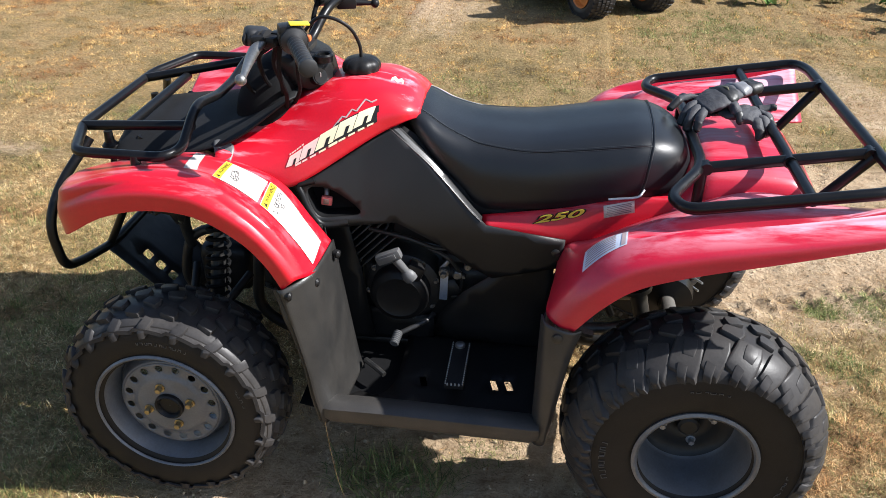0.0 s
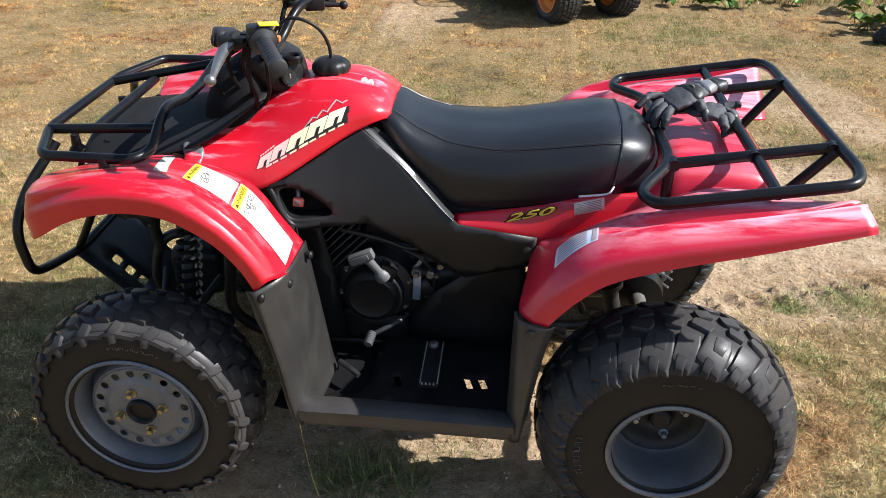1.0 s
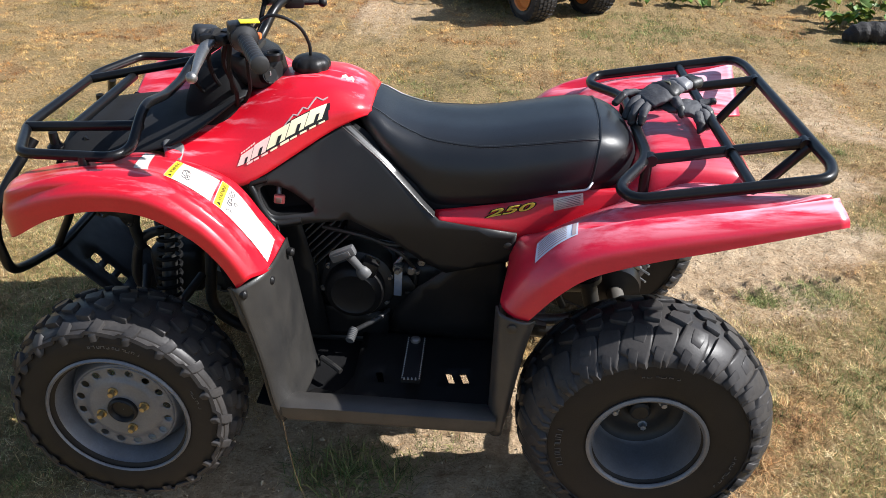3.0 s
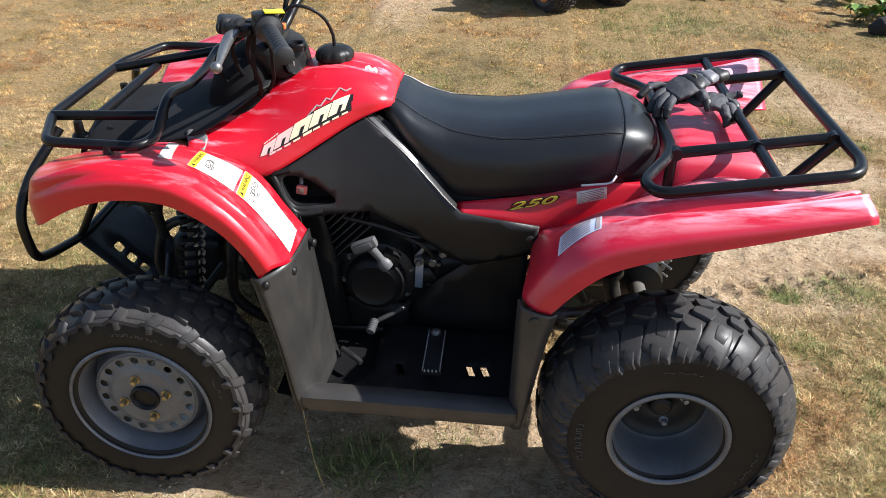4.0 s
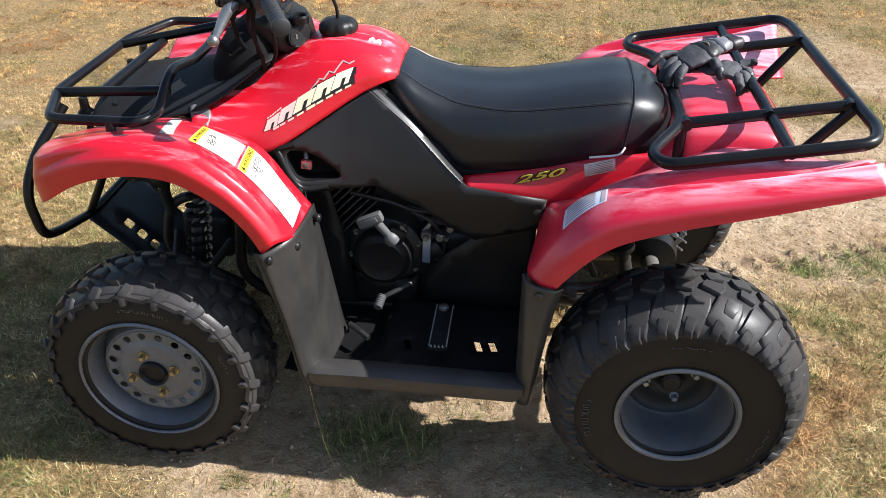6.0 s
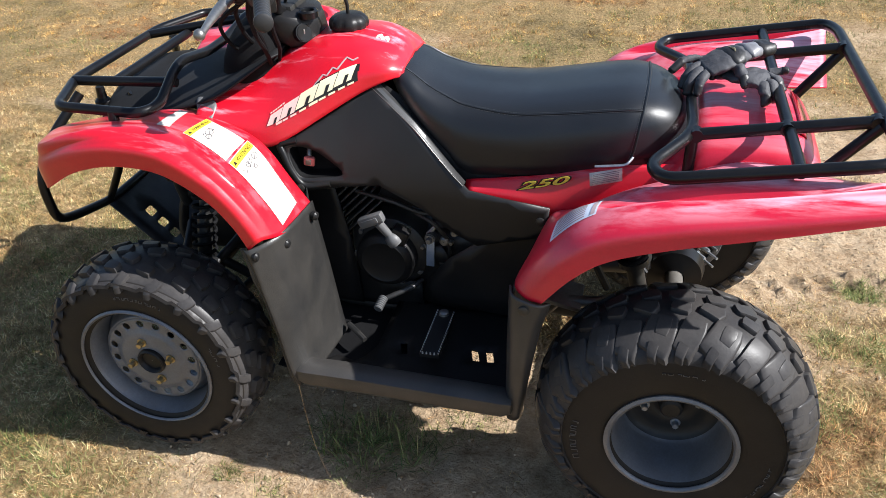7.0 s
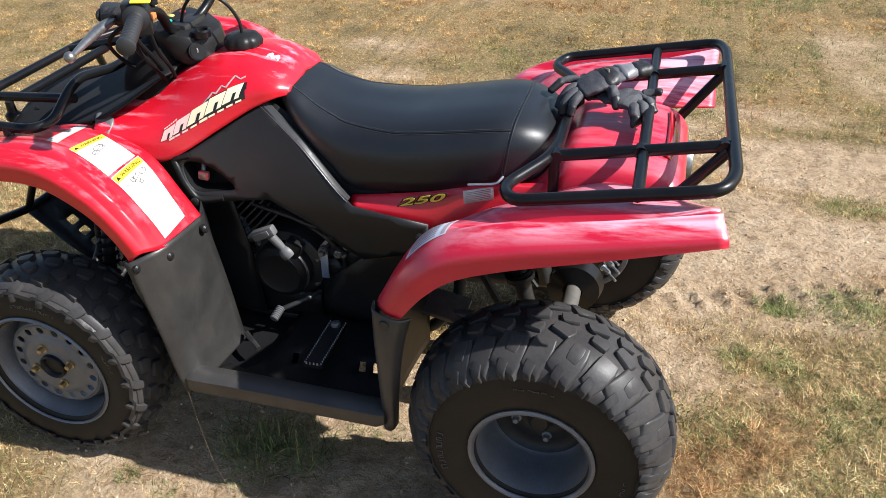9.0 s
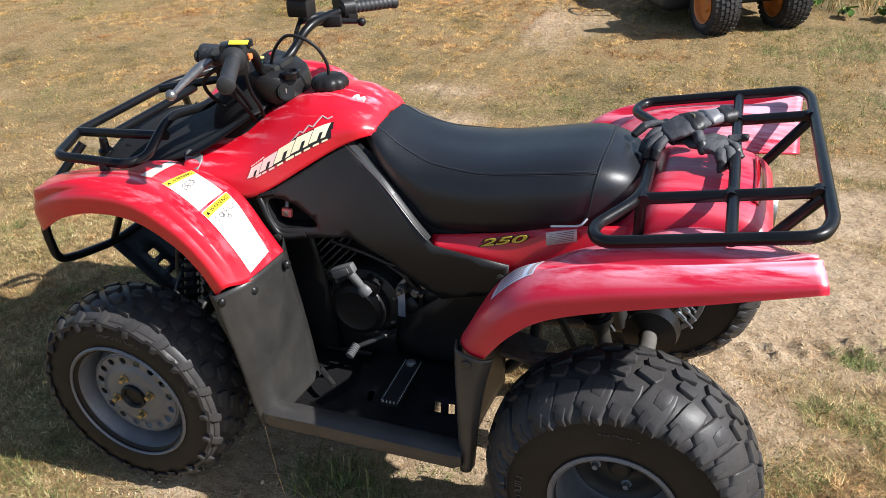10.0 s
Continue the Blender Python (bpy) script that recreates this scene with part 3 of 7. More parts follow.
# seat
SEAT = ((-0.092, 0.870, 0.845, 0.07), (-0.075, 0.876, 0.815, 0.100), (-0.04, 0.862, 0.777, 0.128), (0.0, 0.838, 0.739, 0.145), (0.05, 0.820, 0.690, 0.157), (0.095, 0.813, 0.652, 0.166), (0.20, 0.811, 0.659, 0.175),
        (0.30, 0.825, 0.672, 0.176), (0.40, 0.841, 0.690, 0.175), (0.455, 0.845, 0.702, 0.169), (0.505, 0.835, 0.706, 0.153), (0.545, 0.812, 0.712, 0.124), (0.570, 0.775, 0.722, 0.076))
SEAT_NET = []
for x, zt, zb, hw in SEAT:
    d = zt - zb
    half = [(x, hw - 0.012, zb), (x, hw, zb + 0.22 * d), (x, hw * 0.97, zb + 0.62 * d), (x, hw * 0.80, zt - 0.085 * d - 0.004), (x, hw * 0.45, zt - 0.002)]
    SEAT_NET.append([(a, -b, c) for a, b, c in half] + [(x, 0, zt)] + list(reversed(half)))
bm = bmesh.new()
sheet(bm, net_grid(SEAT_NET, 73, 61))
seat = part("seat", bm, VINYL, quad, "long black vinyl seat", 80)


# side covers
def cover_y(x, z):
    k = max(0, min(1, (z - 0.60) / 0.24))
    front = max(0, min(1, (-0.18 - x) / 0.14))
    return 0.203 + 0.022 * front - 0.072 * k ** 1.4 - 0.006 * math.cos((x + 0.05) * 9)


upper = [(-0.333, 0.712), (-0.22, 0.775), (-0.118, 0.836), (-0.073, 0.801), (-0.018, 0.757), (0.029, 0.711), (0.072, 0.667), (0.112, 0.630), (0.20, 0.619), (0.296, 0.609)]
lower = [(0.289, 0.535), (0.21, 0.513), (0.13, 0.490), (0.07, 0.520), (0.0, 0.572), (-0.10, 0.622), (-0.20, 0.612), (-0.283, 0.603), (-0.30, 0.64), (-0.325, 0.685)]
hole = smooth2([(-0.305, 0.702), (-0.25, 0.698), (-0.185, 0.645), (-0.235, 0.636), (-0.285, 0.642)], 24)
for s in (-1, 1):
    bm = bmesh.new()
    panel(bm, [tuple(p) for p in upper + lower], [hole], lambda a, b: (a, s * cover_y(a, b), b), 0.016)
    cover = thick(part("side_cover", bm, SIDE_PL, quad, "matt black plastic side cover", 60), 0.006, 0)
# racks
RK_R = 0.0125


def rack_z(x):
    return 0.806 + (x - 0.57) * 0.155


bm = bmesh.new()
loop = [(0.575, -0.20), (0.495, -0.33), (0.52, -0.392), (0.895, -0.388), (0.918, -0.33), (0.905, 0.33), (0.885, 0.392), (0.51, 0.392), (0.49, 0.33), (0.57, 0.20)]
tube(bm, fillet([(x, y, rack_z(x)) for x, y in loop], 0.055, 6, True), RK_R, 14, True)
rack = part("rear_rack", bm, STEEL_BLACK, quad, "black tubular steel rear rack")
for y in (-0.207, 0.207):
    bm = bmesh.new()
    rod(bm, (0.575, y, rack_z(0.575)), (0.91, y, rack_z(0.91)), RK_R, 14)
    part("rack_bar", bm, STEEL_BLACK, rack)
bm = bmesh.new()
rod(bm, (0.752, -0.39, rack_z(0.752) - 0.004), (0.742, 0.39, rack_z(0.742) - 0.004), RK_R * 0.95, 14)
part("rack_bar", bm, STEEL_BLACK, rack)
for s in (-1, 1):
    for a, b in (((0.575, s * 0.2, 0.805), (0.572, s * 0.203, 0.69)), ((0.908, s * 0.215, 0.853), (0.79, s * 0.20, 0.70))):
        bm = bmesh.new()
        rod(bm, a, b, RK_R * 0.95, 14)
        part("rack_strut", bm, STEEL_BLACK, rack)
    for x in (0.58, 0.745, 0.90):
        bm = bmesh.new()
        tube(bm, (V(x, s * 0.207 - 0.013, rack_z(x)), V(x, s * 0.207 + 0.013, rack_z(x))), 0.0134, 12)
        part("weld_collar", bm, STEEL_BLACK, rack)

bm = bmesh.new()
half = [(-0.838, -0.19, 0.832), (-0.775, -0.345, 0.834), (-0.572, -0.348, 0.832), (-0.548, -0.305, 0.834), (-0.552, -0.218, 0.880), (-0.556, -0.170, 0.888), (-0.557, -0.05, 0.866)]
loop = half + [(x, -y, z) for x, y, z in reversed(half)]
tube(bm, fillet(loop, 0.028, 5, True), 0.0115, 14, True)
frack = part("front_rack", bm, STEEL_BLACK, quad, "black tubular steel front rack")
for a, b in (((-0.832, -0.20, 0.834), (-0.56, -0.205, 0.848)), ((-0.722, -0.20, 0.838), (-0.722, 0.15, 0.840)), ((-0.836, 0.14, 0.832), (-0.555, 0.17, 0.882))):
    bm = bmesh.new()
    rod(bm, a, b, 0.0115, 14)
    part("rack_bar", bm, STEEL_BLACK, frack)
for x, y, z in ((-0.635, -0.352, 0.80), (-0.635, 0.352, 0.80), (-0.80, 0.10, 0.77), (-0.80, -0.16, 0.77)):
    bm = bmesh.new()
    tube(bm, (V(x, y, z + 0.035), V(x, y, z + 0.005), V(x + 0.005, y * 1.03, z - 0.02)), [0.010, 0.012, 0.016], 12)
    part("rack_foot", bm, STEEL_BLACK, frack)
    bm = bmesh.new()
    turned(bm, [(0, 0.019), (0.012, 0.020), (0.02, 0.013), (0.02, 0.001)], (x, y, z - 0.012), "z", 14)
    part("rubber_mount", bm, BLACK_PL, frack)

# bumper
bm = bmesh.new()
half = [(-0.815, -0.215, 0.81), (-0.868, -0.30, 0.72), (-0.888, -0.345, 0.64), (-0.872, -0.348, 0.535), (-0.868, -0.29, 0.515), (-0.868, -0.14, 0.48)]
pts = half + [(x, -y, z) for x, y, z in reversed(half)]
tube(bm, fillet(pts, 0.05, 6), 0.0115, 14)
bumper = part("front_bumper", bm, STEEL_BLACK, quad, "black tubular front bumper")
for s in (-1, 1):
    bm = bmesh.new()
    tube(bm, fillet([(-0.868, s * 0.15, 0.485), (-0.80, s * 0.16, 0.60), (-0.755, s * 0.16, 0.72), (-0.72, s * 0.15, 0.79)], 0.04), 0.010, 12)
    part("bumper_upright", bm, STEEL_BLACK, bumper)

# bash plate with square cut-outs under the nose
bm = bmesh.new()


def bash(a, b):
    return (-0.888 + a, b, 0.470 - 1.22 * a + 0.9 * a * a)


cut = []
for i in range(3):
    cx, cy = 0.062 + i * 0.030, -0.056
    cut.append([(cx - 0.0085, cy - 0.013), (cx - 0.0055, cy - 0.017), (cx + 0.0055, cy - 0.017), (cx + 0.0085, cy - 0.013), (cx + 0.0085, cy + 0.013), (cx + 0.0055, cy + 0.017), (cx - 0.0055, cy + 0.017), (cx - 0.0085, cy + 0.013)])
panel(bm, [(0, -0.145), (0.10, -0.13), (0.20, -0.11), (0.20, 0.11), (0.10, 0.13), (0, 0.145)], cut, bash, 0.03)
thick(part("bash_plate", bm, FRAME_BLACK, quad, "black plate with square cut-outs"), 0.004, 0)

# black nose cover between the fenders
bm = bmesh.new()
rows = ((-0.805, 0.17, 0.705, 0.750), (-0.780, 0.190, 0.752, 0.798), (-0.70, 0.200, 0.766, 0.814), (-0.60, 0.204, 0.776, 0.824), (-0.52, 0.204, 0.795, 0.836), (-0.46, 0.196, 0.820, 0.852), (-0.41, 0.165, 0.852, 0.876), (-0.365, 0.130, 0.882, 0.894), (-0.345, 0.105, 0.888, 0.897))
net = [[(x, -w, zl), (x, -w * 0.72, (zl + zt) / 2 + 0.004), (x, -w * 0.3, zt), (x, w * 0.3, zt), (x, w * 0.72, (zl + zt) / 2 + 0.004), (x, w, zl)] for x, w, zl, zt in rows]
sheet(bm, net_grid(net, 36, 31))
thick(part("nose_cover", bm, NOSE_PL, quad, "matt black plastic nose cover"), 0.005, 0)
bm = bmesh.new()
panel(bm, smooth2([(-0.024, 0.028), (0.012, 0.030), (0.026, 0.012), (0.020, -0.026), (0.0, -0.030), (-0.014, -0.008)], 26), [], lambda a, b: (-0.498 + a, -0.214 + 0.85 * b, 0.786 + b * 0.62 - a * 0.12), 0.012)
GREY_TAB = material("grey_plastic", (0.10, 0.10, 0.10), 0.45, var=0.15, bump=0.08)
thick(part("side_tab", bm, GREY_TAB, quad, "grey plastic air duct tab"), 0.004, 0)

# handlebar and its controls
bm = bmesh.new()
half = [(-0.205, -0.432, 1.068), (-0.285, -0.27, 1.076), (-0.305, -0.17, 1.06), (-0.345, -0.085, 0.985), (-0.352, -0.03, 0.965)]
pts = half + [(-0.345, 0.06, 0.975), (-0.318, 0.125, 1.040), (-0.285, 0.27, 1.046), (-0.200, 0.425, 1.032)]
tube(bm, fillet(pts, 0.06, 6), 0.0115, 14)
bars = part("handlebar", bm, STEEL_BLACK, quad, "black steel handlebar with controls")
GRIP = material("grip_rubber", (0.018, 0.018, 0.019), 0.55, var=0.2, fine=300, bump=0.12, bump_scale=900, dist=0.0006)
for s in (-1, 1):
    a, b = (V(-0.277, -0.287, 1.076), V(-0.212, -0.422, 1.069)) if s < 0 else (V(-0.275, 0.29, 1.045), V(-0.205, 0.415, 1.033))
    bm = bmesh.new()
    n = 29
    tube(bm, [a.lerp(b, k / n) for k in range(n + 1)], [0.027, 0.0265] + [0.0142 + 0.0022 * (k % 3 > 0) for k in range(2, n - 1)] + [0.0170, 0.0172], 20)
    d = (b - a).normalized()
    tube(bm, (b, b + d * 0.003, b + d * 0.010, b + d * 0.013), [0.0172, 0.0185, 0.0180, 0.013], 20)
    part("grip", bm, GRIP, bars, "ribbed black rubber grip")
    # switch or throttle housing
    c = a - d * 0.018
    bm = bmesh.new()
    tube(bm, (c - d * 0.024, c - d * 0.018, c + d * 0.016, c + d * 0.020), [0.022, 0.029, 0.030, 0.024], 18)
    box(bm, (c.x - 0.005, c.y, c.z + 0.018), (0.045, 0.040, 0.022), 0.006, (0, 0, 26 * -s))
    box(bm, (c.x + 0.012, c.y, c.z - 0.020), (0.034, 0.034, 0.036), 0.006, (0, 0, 26 * -s))
    part("switch_housing", bm, BLACK_PL, bars, "black switch housing")
    # lever
    piv = V(-0.345, -0.235, 1.062) if s < 0 else V(-0.315, 0.215, 1.030)
    bm = bmesh.new()
    box(bm, piv, (0.05, 0.05, 0.022), 0.007, (0, 0, 15 * s))
    box(bm, piv + V(0.025, -s * 0.008, 0), (0.05, 0.028, 0.03), 0.006, (0, 0, 15 * s))
    box(bm, piv + V(-0.022, s * 0.012, 0.002), (0.03, 0.045, 0.026), 0.008, (0, 0, -20 * s))
    part("lever_bracket", bm, BLACK_PL, bars)
    bm = bmesh.new()
    ball = V(-0.343, s * 0.428, 1.040) if s < 0 else V(-0.224, 0.245, 1.020)
    path = spline([piv + V(-0.008, s * 0.02, 0), piv.lerp(ball, 0.3) + V(-0.014, 0, 0), piv.lerp(ball, 0.65) + V(-0.008, 0, 0), ball], 12)
    rings = tube(bm, path, [0.006, 0.008, 0.0095, 0.010, 0.0100, 0.0096, 0.009, 0.0082, 0.0072, 0.0062, 0.0055, 0.005], 12)
    for v in bm.verts:
        v.co.x = -0.352 + (v.co.x + 0.352) * (1.25 if s < 0 else 1.0)
    bmesh.ops.create_uvsphere(bm, u_segments=14, v_segments=10, radius=0.0115, matrix=Matrix.Translation(ball))
    part("brake_lever", bm, ALLOY if s < 0 else BLACK_PL, bars, "grey alloy brake lever with ball end" if s < 0 else "black thumb throttle lever")
YELLOW = material("yellow_label", (0.80, 0.62, 0.03), 0.45, var=0.12, bump=0.0)
bm = bmesh.new()
box(bm, (-0.268, -0.272, 1.1075), (0.040, 0.028, 0.003), 0.001, (0, 4, 26))
part("switch_label", bm, YELLOW, bars, "yellow warning label")
bm = bmesh.new()
box(bm, (-0.255, -0.262, 1.075), (0.012, 0.014, 0.012), 0.003)
ORANGE = material("orange_plastic", (0.75, 0.18, 0.05), 0.4, var=0.1, bump=0.0)
part("switch_button", bm, ORANGE, bars, "orange switch button")
bm = bmesh.new()
tube(bm, (V(-0.295, -0.20, 1.06), V(-0.295, -0.20, 1.078), V(-0.293, -0.20, 1.081), V(-0.292, -0.20, 1.092)), [0.006, 0.006, 0.012, 0.011], 14)
part("choke_knob", bm, BLACK_PL, bars)
# brake fluid reservoir on the far side
bm = bmesh.new()
box(bm, (-0.345, 0.150, 1.078), (0.06, 0.055, 0.045), 0.010)
box(bm, (-0.345, 0.150, 1.103), (0.064, 0.058, 0.008), 0.003)
tube(bm, (V(-0.345, 0.14, 1.05), V(-0.310, 0.20, 1.040)), 0.014, 12)
part("brake_reservoir", bm, BLACK_PL, bars, "black brake fluid reservoir")
for pts, r in (([(-0.345, 0.14, 1.05), (-0.352, 0.12, 1.02), (-0.358, 0.11, 0.985), (-0.37, 0.07, 0.93)], 0.006),
               ([(-0.33, -0.24, 1.055), (-0.355, -0.20, 1.0), (-0.36, -0.15, 0.94), (-0.38, -0.09, 0.88)], 0.0055),
               ([(-0.32, -0.25, 1.055), (-0.335, -0.23, 0.99), (-0.345, -0.17, 0.92), (-0.37, -0.10, 0.86)], 0.005),
               ([(-0.345, -0.22, 1.06), (-0.39, -0.19, 1.01), (-0.40, -0.14, 0.94), (-0.40, -0.06, 0.88)], 0.005),
               ([(-0.29, -0.24, 1.05), (-0.30, -0.21, 0.98), (-0.32, -0.15, 0.92), (-0.36, -0.08, 0.86)], 0.0045),
               ([(-0.34, -0.235, 1.05), (-0.42, -0.21, 0.99), (-0.44, -0.13, 0.91), (-0.42, -0.05, 0.86)], 0.0045)):
    bm = bmesh.new()
    tube(bm, spline(pts, 16), r, 8)
    part("control_cable", bm, MATT, bars)
# black shroud round the steering stem
bm = bmesh.new()
rows = []
for z, hx, hy, cx in ((0.825, 0.085, 0.135, -0.430), (0.87, 0.080, 0.130, -0.425), (0.910, 0.070, 0.120, -0.418), (0.940, 0.056, 0.100, -0.410), (0.958, 0.036, 0.070, -0.402)):
    rows.append([(cx + hx * math.copysign(abs(math.cos(t)) ** 0.7, math.cos(t)), hy * math.copysign(abs(math.sin(t)) ** 0.7, math.sin(t)), z) for t in (2 * math.pi * k / 28 for k in range(28))])
vs = sheet(bm, rows, close_v=True)
bm.faces.new(vs[-1])
part("steering_shroud", bm, MATT, bars, "matt black shroud round the steering stem", 60)
# boots where the cables enter the levers
bm = bmesh.new()
box(bm, (-0.375, -0.225, 1.064), (0.055, 0.05, 0.038), 0.014, (0, 10, 30), 3)
for k in range(4):
    tube(bm, (V(-0.345 - k * 0.014, -0.245, 1.064), V(-0.351 - k * 0.014, -0.243, 1.064)), 0.021 - 0.002 * k, 12)
part("cable_boot", bm, GRIP, bars, "black rubber cable boot")
# dash pod
bm = bmesh.new()
rows = []
for z, k in ((0.895, 0.80), (0.905, 0.92), (0.93, 0.98), (0.955, 1.0), (0.970, 0.98), (0.976, 0.90)):
    rows.append([(-0.335 + a * k * 0.062 - (z - 0.93) * 0.25, b * k * 0.092, z + a * -0.016) for a, b in
                 ((-1, -0.7), (-0.75, -0.95), (0.0, -1), (0.7, -0.72), (1, -0.35), (1, 0.35), (0.7, 0.72), (0.0, 1), (-0.75, 0.95), (-1, 0.7))])
vs = sheet(bm, rows, close_v=True)
bm.faces.new(vs[-1])
bm.faces.new(vs[0])
bmesh.ops.bevel(bm, geom=[e for e in bm.edges if all(v in vs[-1] for v in e.verts)], offset=0.006, segments=2, affect="EDGES")
pod = part("instrument_pod", bm, BLACK_PL, bars, "grey-black plastic instrument pod", 50)
for x, y, colour, nm in ((-0.375, -0.038, (0.02, 0.35, 0.22), "green"), (-0.382, 0.035, (0.45, 0.03, 0.04), "red"), (-0.392, 0.0, (0.5, 0.42, 0.1), "amber")):
    bm = bmesh.new()
    bmesh.ops.create_uvsphere(bm, u_segments=14, v_segments=8, radius=0.0085, matrix=Matrix.Translation((x, y, 0.988)) @ Matrix.Diagonal((1, 1, 0.5, 1)))
    part("indicator_light", bm, material(nm + "_lens", colour, 0.2, var=0.05, bump=0), bars, nm + " indicator lens")
bm = bmesh.new()
turned(bm, [(0, 0.022), (0.014, 0.023), (0.018, 0.019), (0.016, 0.015), (0.010, 0.014), (0.010, 0.001)], (-0.288, -0.045, 0.958), "z", 20)
part("horn_button", bm, STEEL_BLACK, bars, "black knob on the pod")
bm = bmesh.new()
d = V(0.75, -0.55, 0.25).normalized()
c = V(-0.305, -0.062, 0.926)
tube(bm, (c - d * 0.02, c + d * 0.016, c + d * 0.018, c + d * 0.014), [0.021, 0.021, 0.018, 0.016], 18)
part("ignition_switch", bm, STEEL_BLACK, bars, "black ignition lock")
bm = bmesh.new()
box(bm, c + d * 0.0165, (0.003, 0.004, 0.016), 0.001, (0, 0, -36))
part("key_slot", bm, ALLOY, bars)
# steering stem
bm = bmesh.new()
rod(bm, (-0.355, 0, 0.975), (-0.45, 0, 0.62), 0.02, 14)
box(bm, (-0.352, 0, 0.965), (0.05, 0.10, 0.035), 0.008)
part("steering_stem", bm, FRAME_BLACK, bars)

# fuel cap with its breather hose
bm = bmesh.new()
rings = turned(bm, [(-0.004, 0.038), (0.003, 0.045), (0.012, 0.047), (0.021, 0.045), (0.029, 0.038), (0.033, 0.028), (0.034, 0.001)], (-0.21, 0.002, 0.922), "z", 60)
for row in rings[1:5]:
    for k, v in enumerate(row):
        f = 1.0 - 0.07 * (0.5 + 0.5 * math.cos(8 * 2 * math.pi * k / 60)) ** 3
        v.co.x, v.co.y = -0.21 + (v.co.x + 0.21) * f, 0.002 + (v.co.y - 0.002) * f
cap = part("fuel_cap", bm, BLACK_PL, quad, "black plastic fuel cap with hose")
bm = bmesh.new()
tube(bm, spline([(-0.21, 0.002, 0.952), (-0.212, 0.0, 0.985), (-0.228, -0.012, 1.025), (-0.262, -0.022, 1.05), (-0.30, -0.025, 1.052), (-0.335, -0.022, 1.02), (-0.352, -0.02, 0.985), (-0.355, -0.02, 0.962)], 40), 0.0042, 10)
part("breather_hose", bm, BLACK_PL, cap)
# ---------------------------------------------------------------- seat trim
def on_seat(u, v, off=0.0):
    p = Vector(on_net(SEAT_NET, u, v))
    if off:
        e = 0.004
        a = Vector(on_net(SEAT_NET, min(1, u + e), v)) - Vector(on_net(SEAT_NET, max(0, u - e), v))
        b = Vector(on_net(SEAT_NET, u, min(1, v + e))) - Vector(on_net(SEAT_NET, u, max(0, v - e)))
        n = a.cross(b).normalized()
        if n.dot(p - V(p.x, 0, 0.6)) < 0:
            n = -n
        p = p + n * off
    return p


STITCH = material("grey_thread", (0.075, 0.08, 0.085), 0.6, var=0.2, bump=0)


def seam_v(u, side):
    """The long seam's place across the seat."""
    v = on_curve(((0.10, 0.330), (0.21, 0.349), (0.32, 0.337), (0.43, 0.319), (0.50, 0.300), (0.60, 0.287), (0.68, 0.279), (0.80, 0.278)), u)
    return v if side < 0 else 1 - v


def on_curve(pts, x):
    for (x0, y0), (x1, y1) in zip(pts, pts[1:]):
        if x <= x1 or (x1, y1) == pts[-1]:
            k = max(0.0, min(1.0, (x - x0) / (x1 - x0)))
            return y0 + (y1 - y0) * k
    return pts[-1][1]


def cross_u(v):
    return 0.735 + 0.055 * math.sin(math.pi * v) ** 0.7


for side in (-1, 1):
    line = [(0.11 + 0.673 * k / 70, seam_v(0.11 + 0.673 * k / 70, side)) for k in range(71)]
    vs = [sum(line[min(70, max(0, k + j))][1] for j in range(-4, 5)) / 9 for k in range(71)]
    bm = bmesh.new()
    tube(bm, [on_seat(u, v, 0.0004) for (u, q), v in zip(line, vs)], 0.0018, 6)
    part("seat_piping", bm, VINYL, seat)
    for gap in (-0.007, 0.007):
        bm = bmesh.new()
        for k in range(140):
            i = min(69, int(k * 0.5))
            f = k * 0.5 - i
            u, v = 0.11 + 0.673 * k / 140, vs[i] * (1 - f) + vs[i + 1] * f + gap
            tube(bm, (on_seat(u, v, 0.0006), on_seat(u + 0.0028, v, 0.0006)), 0.0006, 4)
        part("seat_stitching", bm, STITCH, seat, "row of grey stitches")
bm = bmesh.new()
tube(bm, [on_seat(cross_u(0.04 + 0.92 * k / 60), 0.04 + 0.92 * k / 60, 0.0006) for k in range(61)], 0.0026, 6)
part("seat_piping", bm, VINYL, seat)
bm = bmesh.new()
for k in range(110):
    v = 0.04 + 0.92 * k / 110
    tube(bm, (on_seat(cross_u(v) - 0.008, v, 0.0007), on_seat(cross_u(v) - 0.008, v + 0.004, 0.0007)), 0.0007, 4)
part("seat_stitching", bm, STITCH, seat, "row of grey stitches")
# grab wire at the seat's tail
bm = bmesh.new()
tube(bm, fillet([(0.385, -0.186, 0.708), (0.44, -0.190, 0.717), (0.452, -0.192, 0.722), (0.462, -0.178, 0.732)], 0.012), 0.003, 8)
part("seat_wire", bm, ZINC, seat, "bent steel wire loop")

# black seat base behind the side covers
for s in (-1, 1):
    bm = bmesh.new()
    panel(bm, [(-0.11, 0.845), (-0.06, 0.81), (0.0, 0.765), (0.06, 0.705), (0.12, 0.665), (0.20, 0.665), (0.20, 0.58), (0.05, 0.60), (-0.04, 0.70), (-0.12, 0.77)], [], lambda a, b: (a, s * (0.112 + 0.38 * max(0, min(0.11, 0.80 - b))), b), 0.03)
    thick(part("seat_base", bm, NOSE_PL, seat, "black plastic seat base", 60), 0.003, 0)
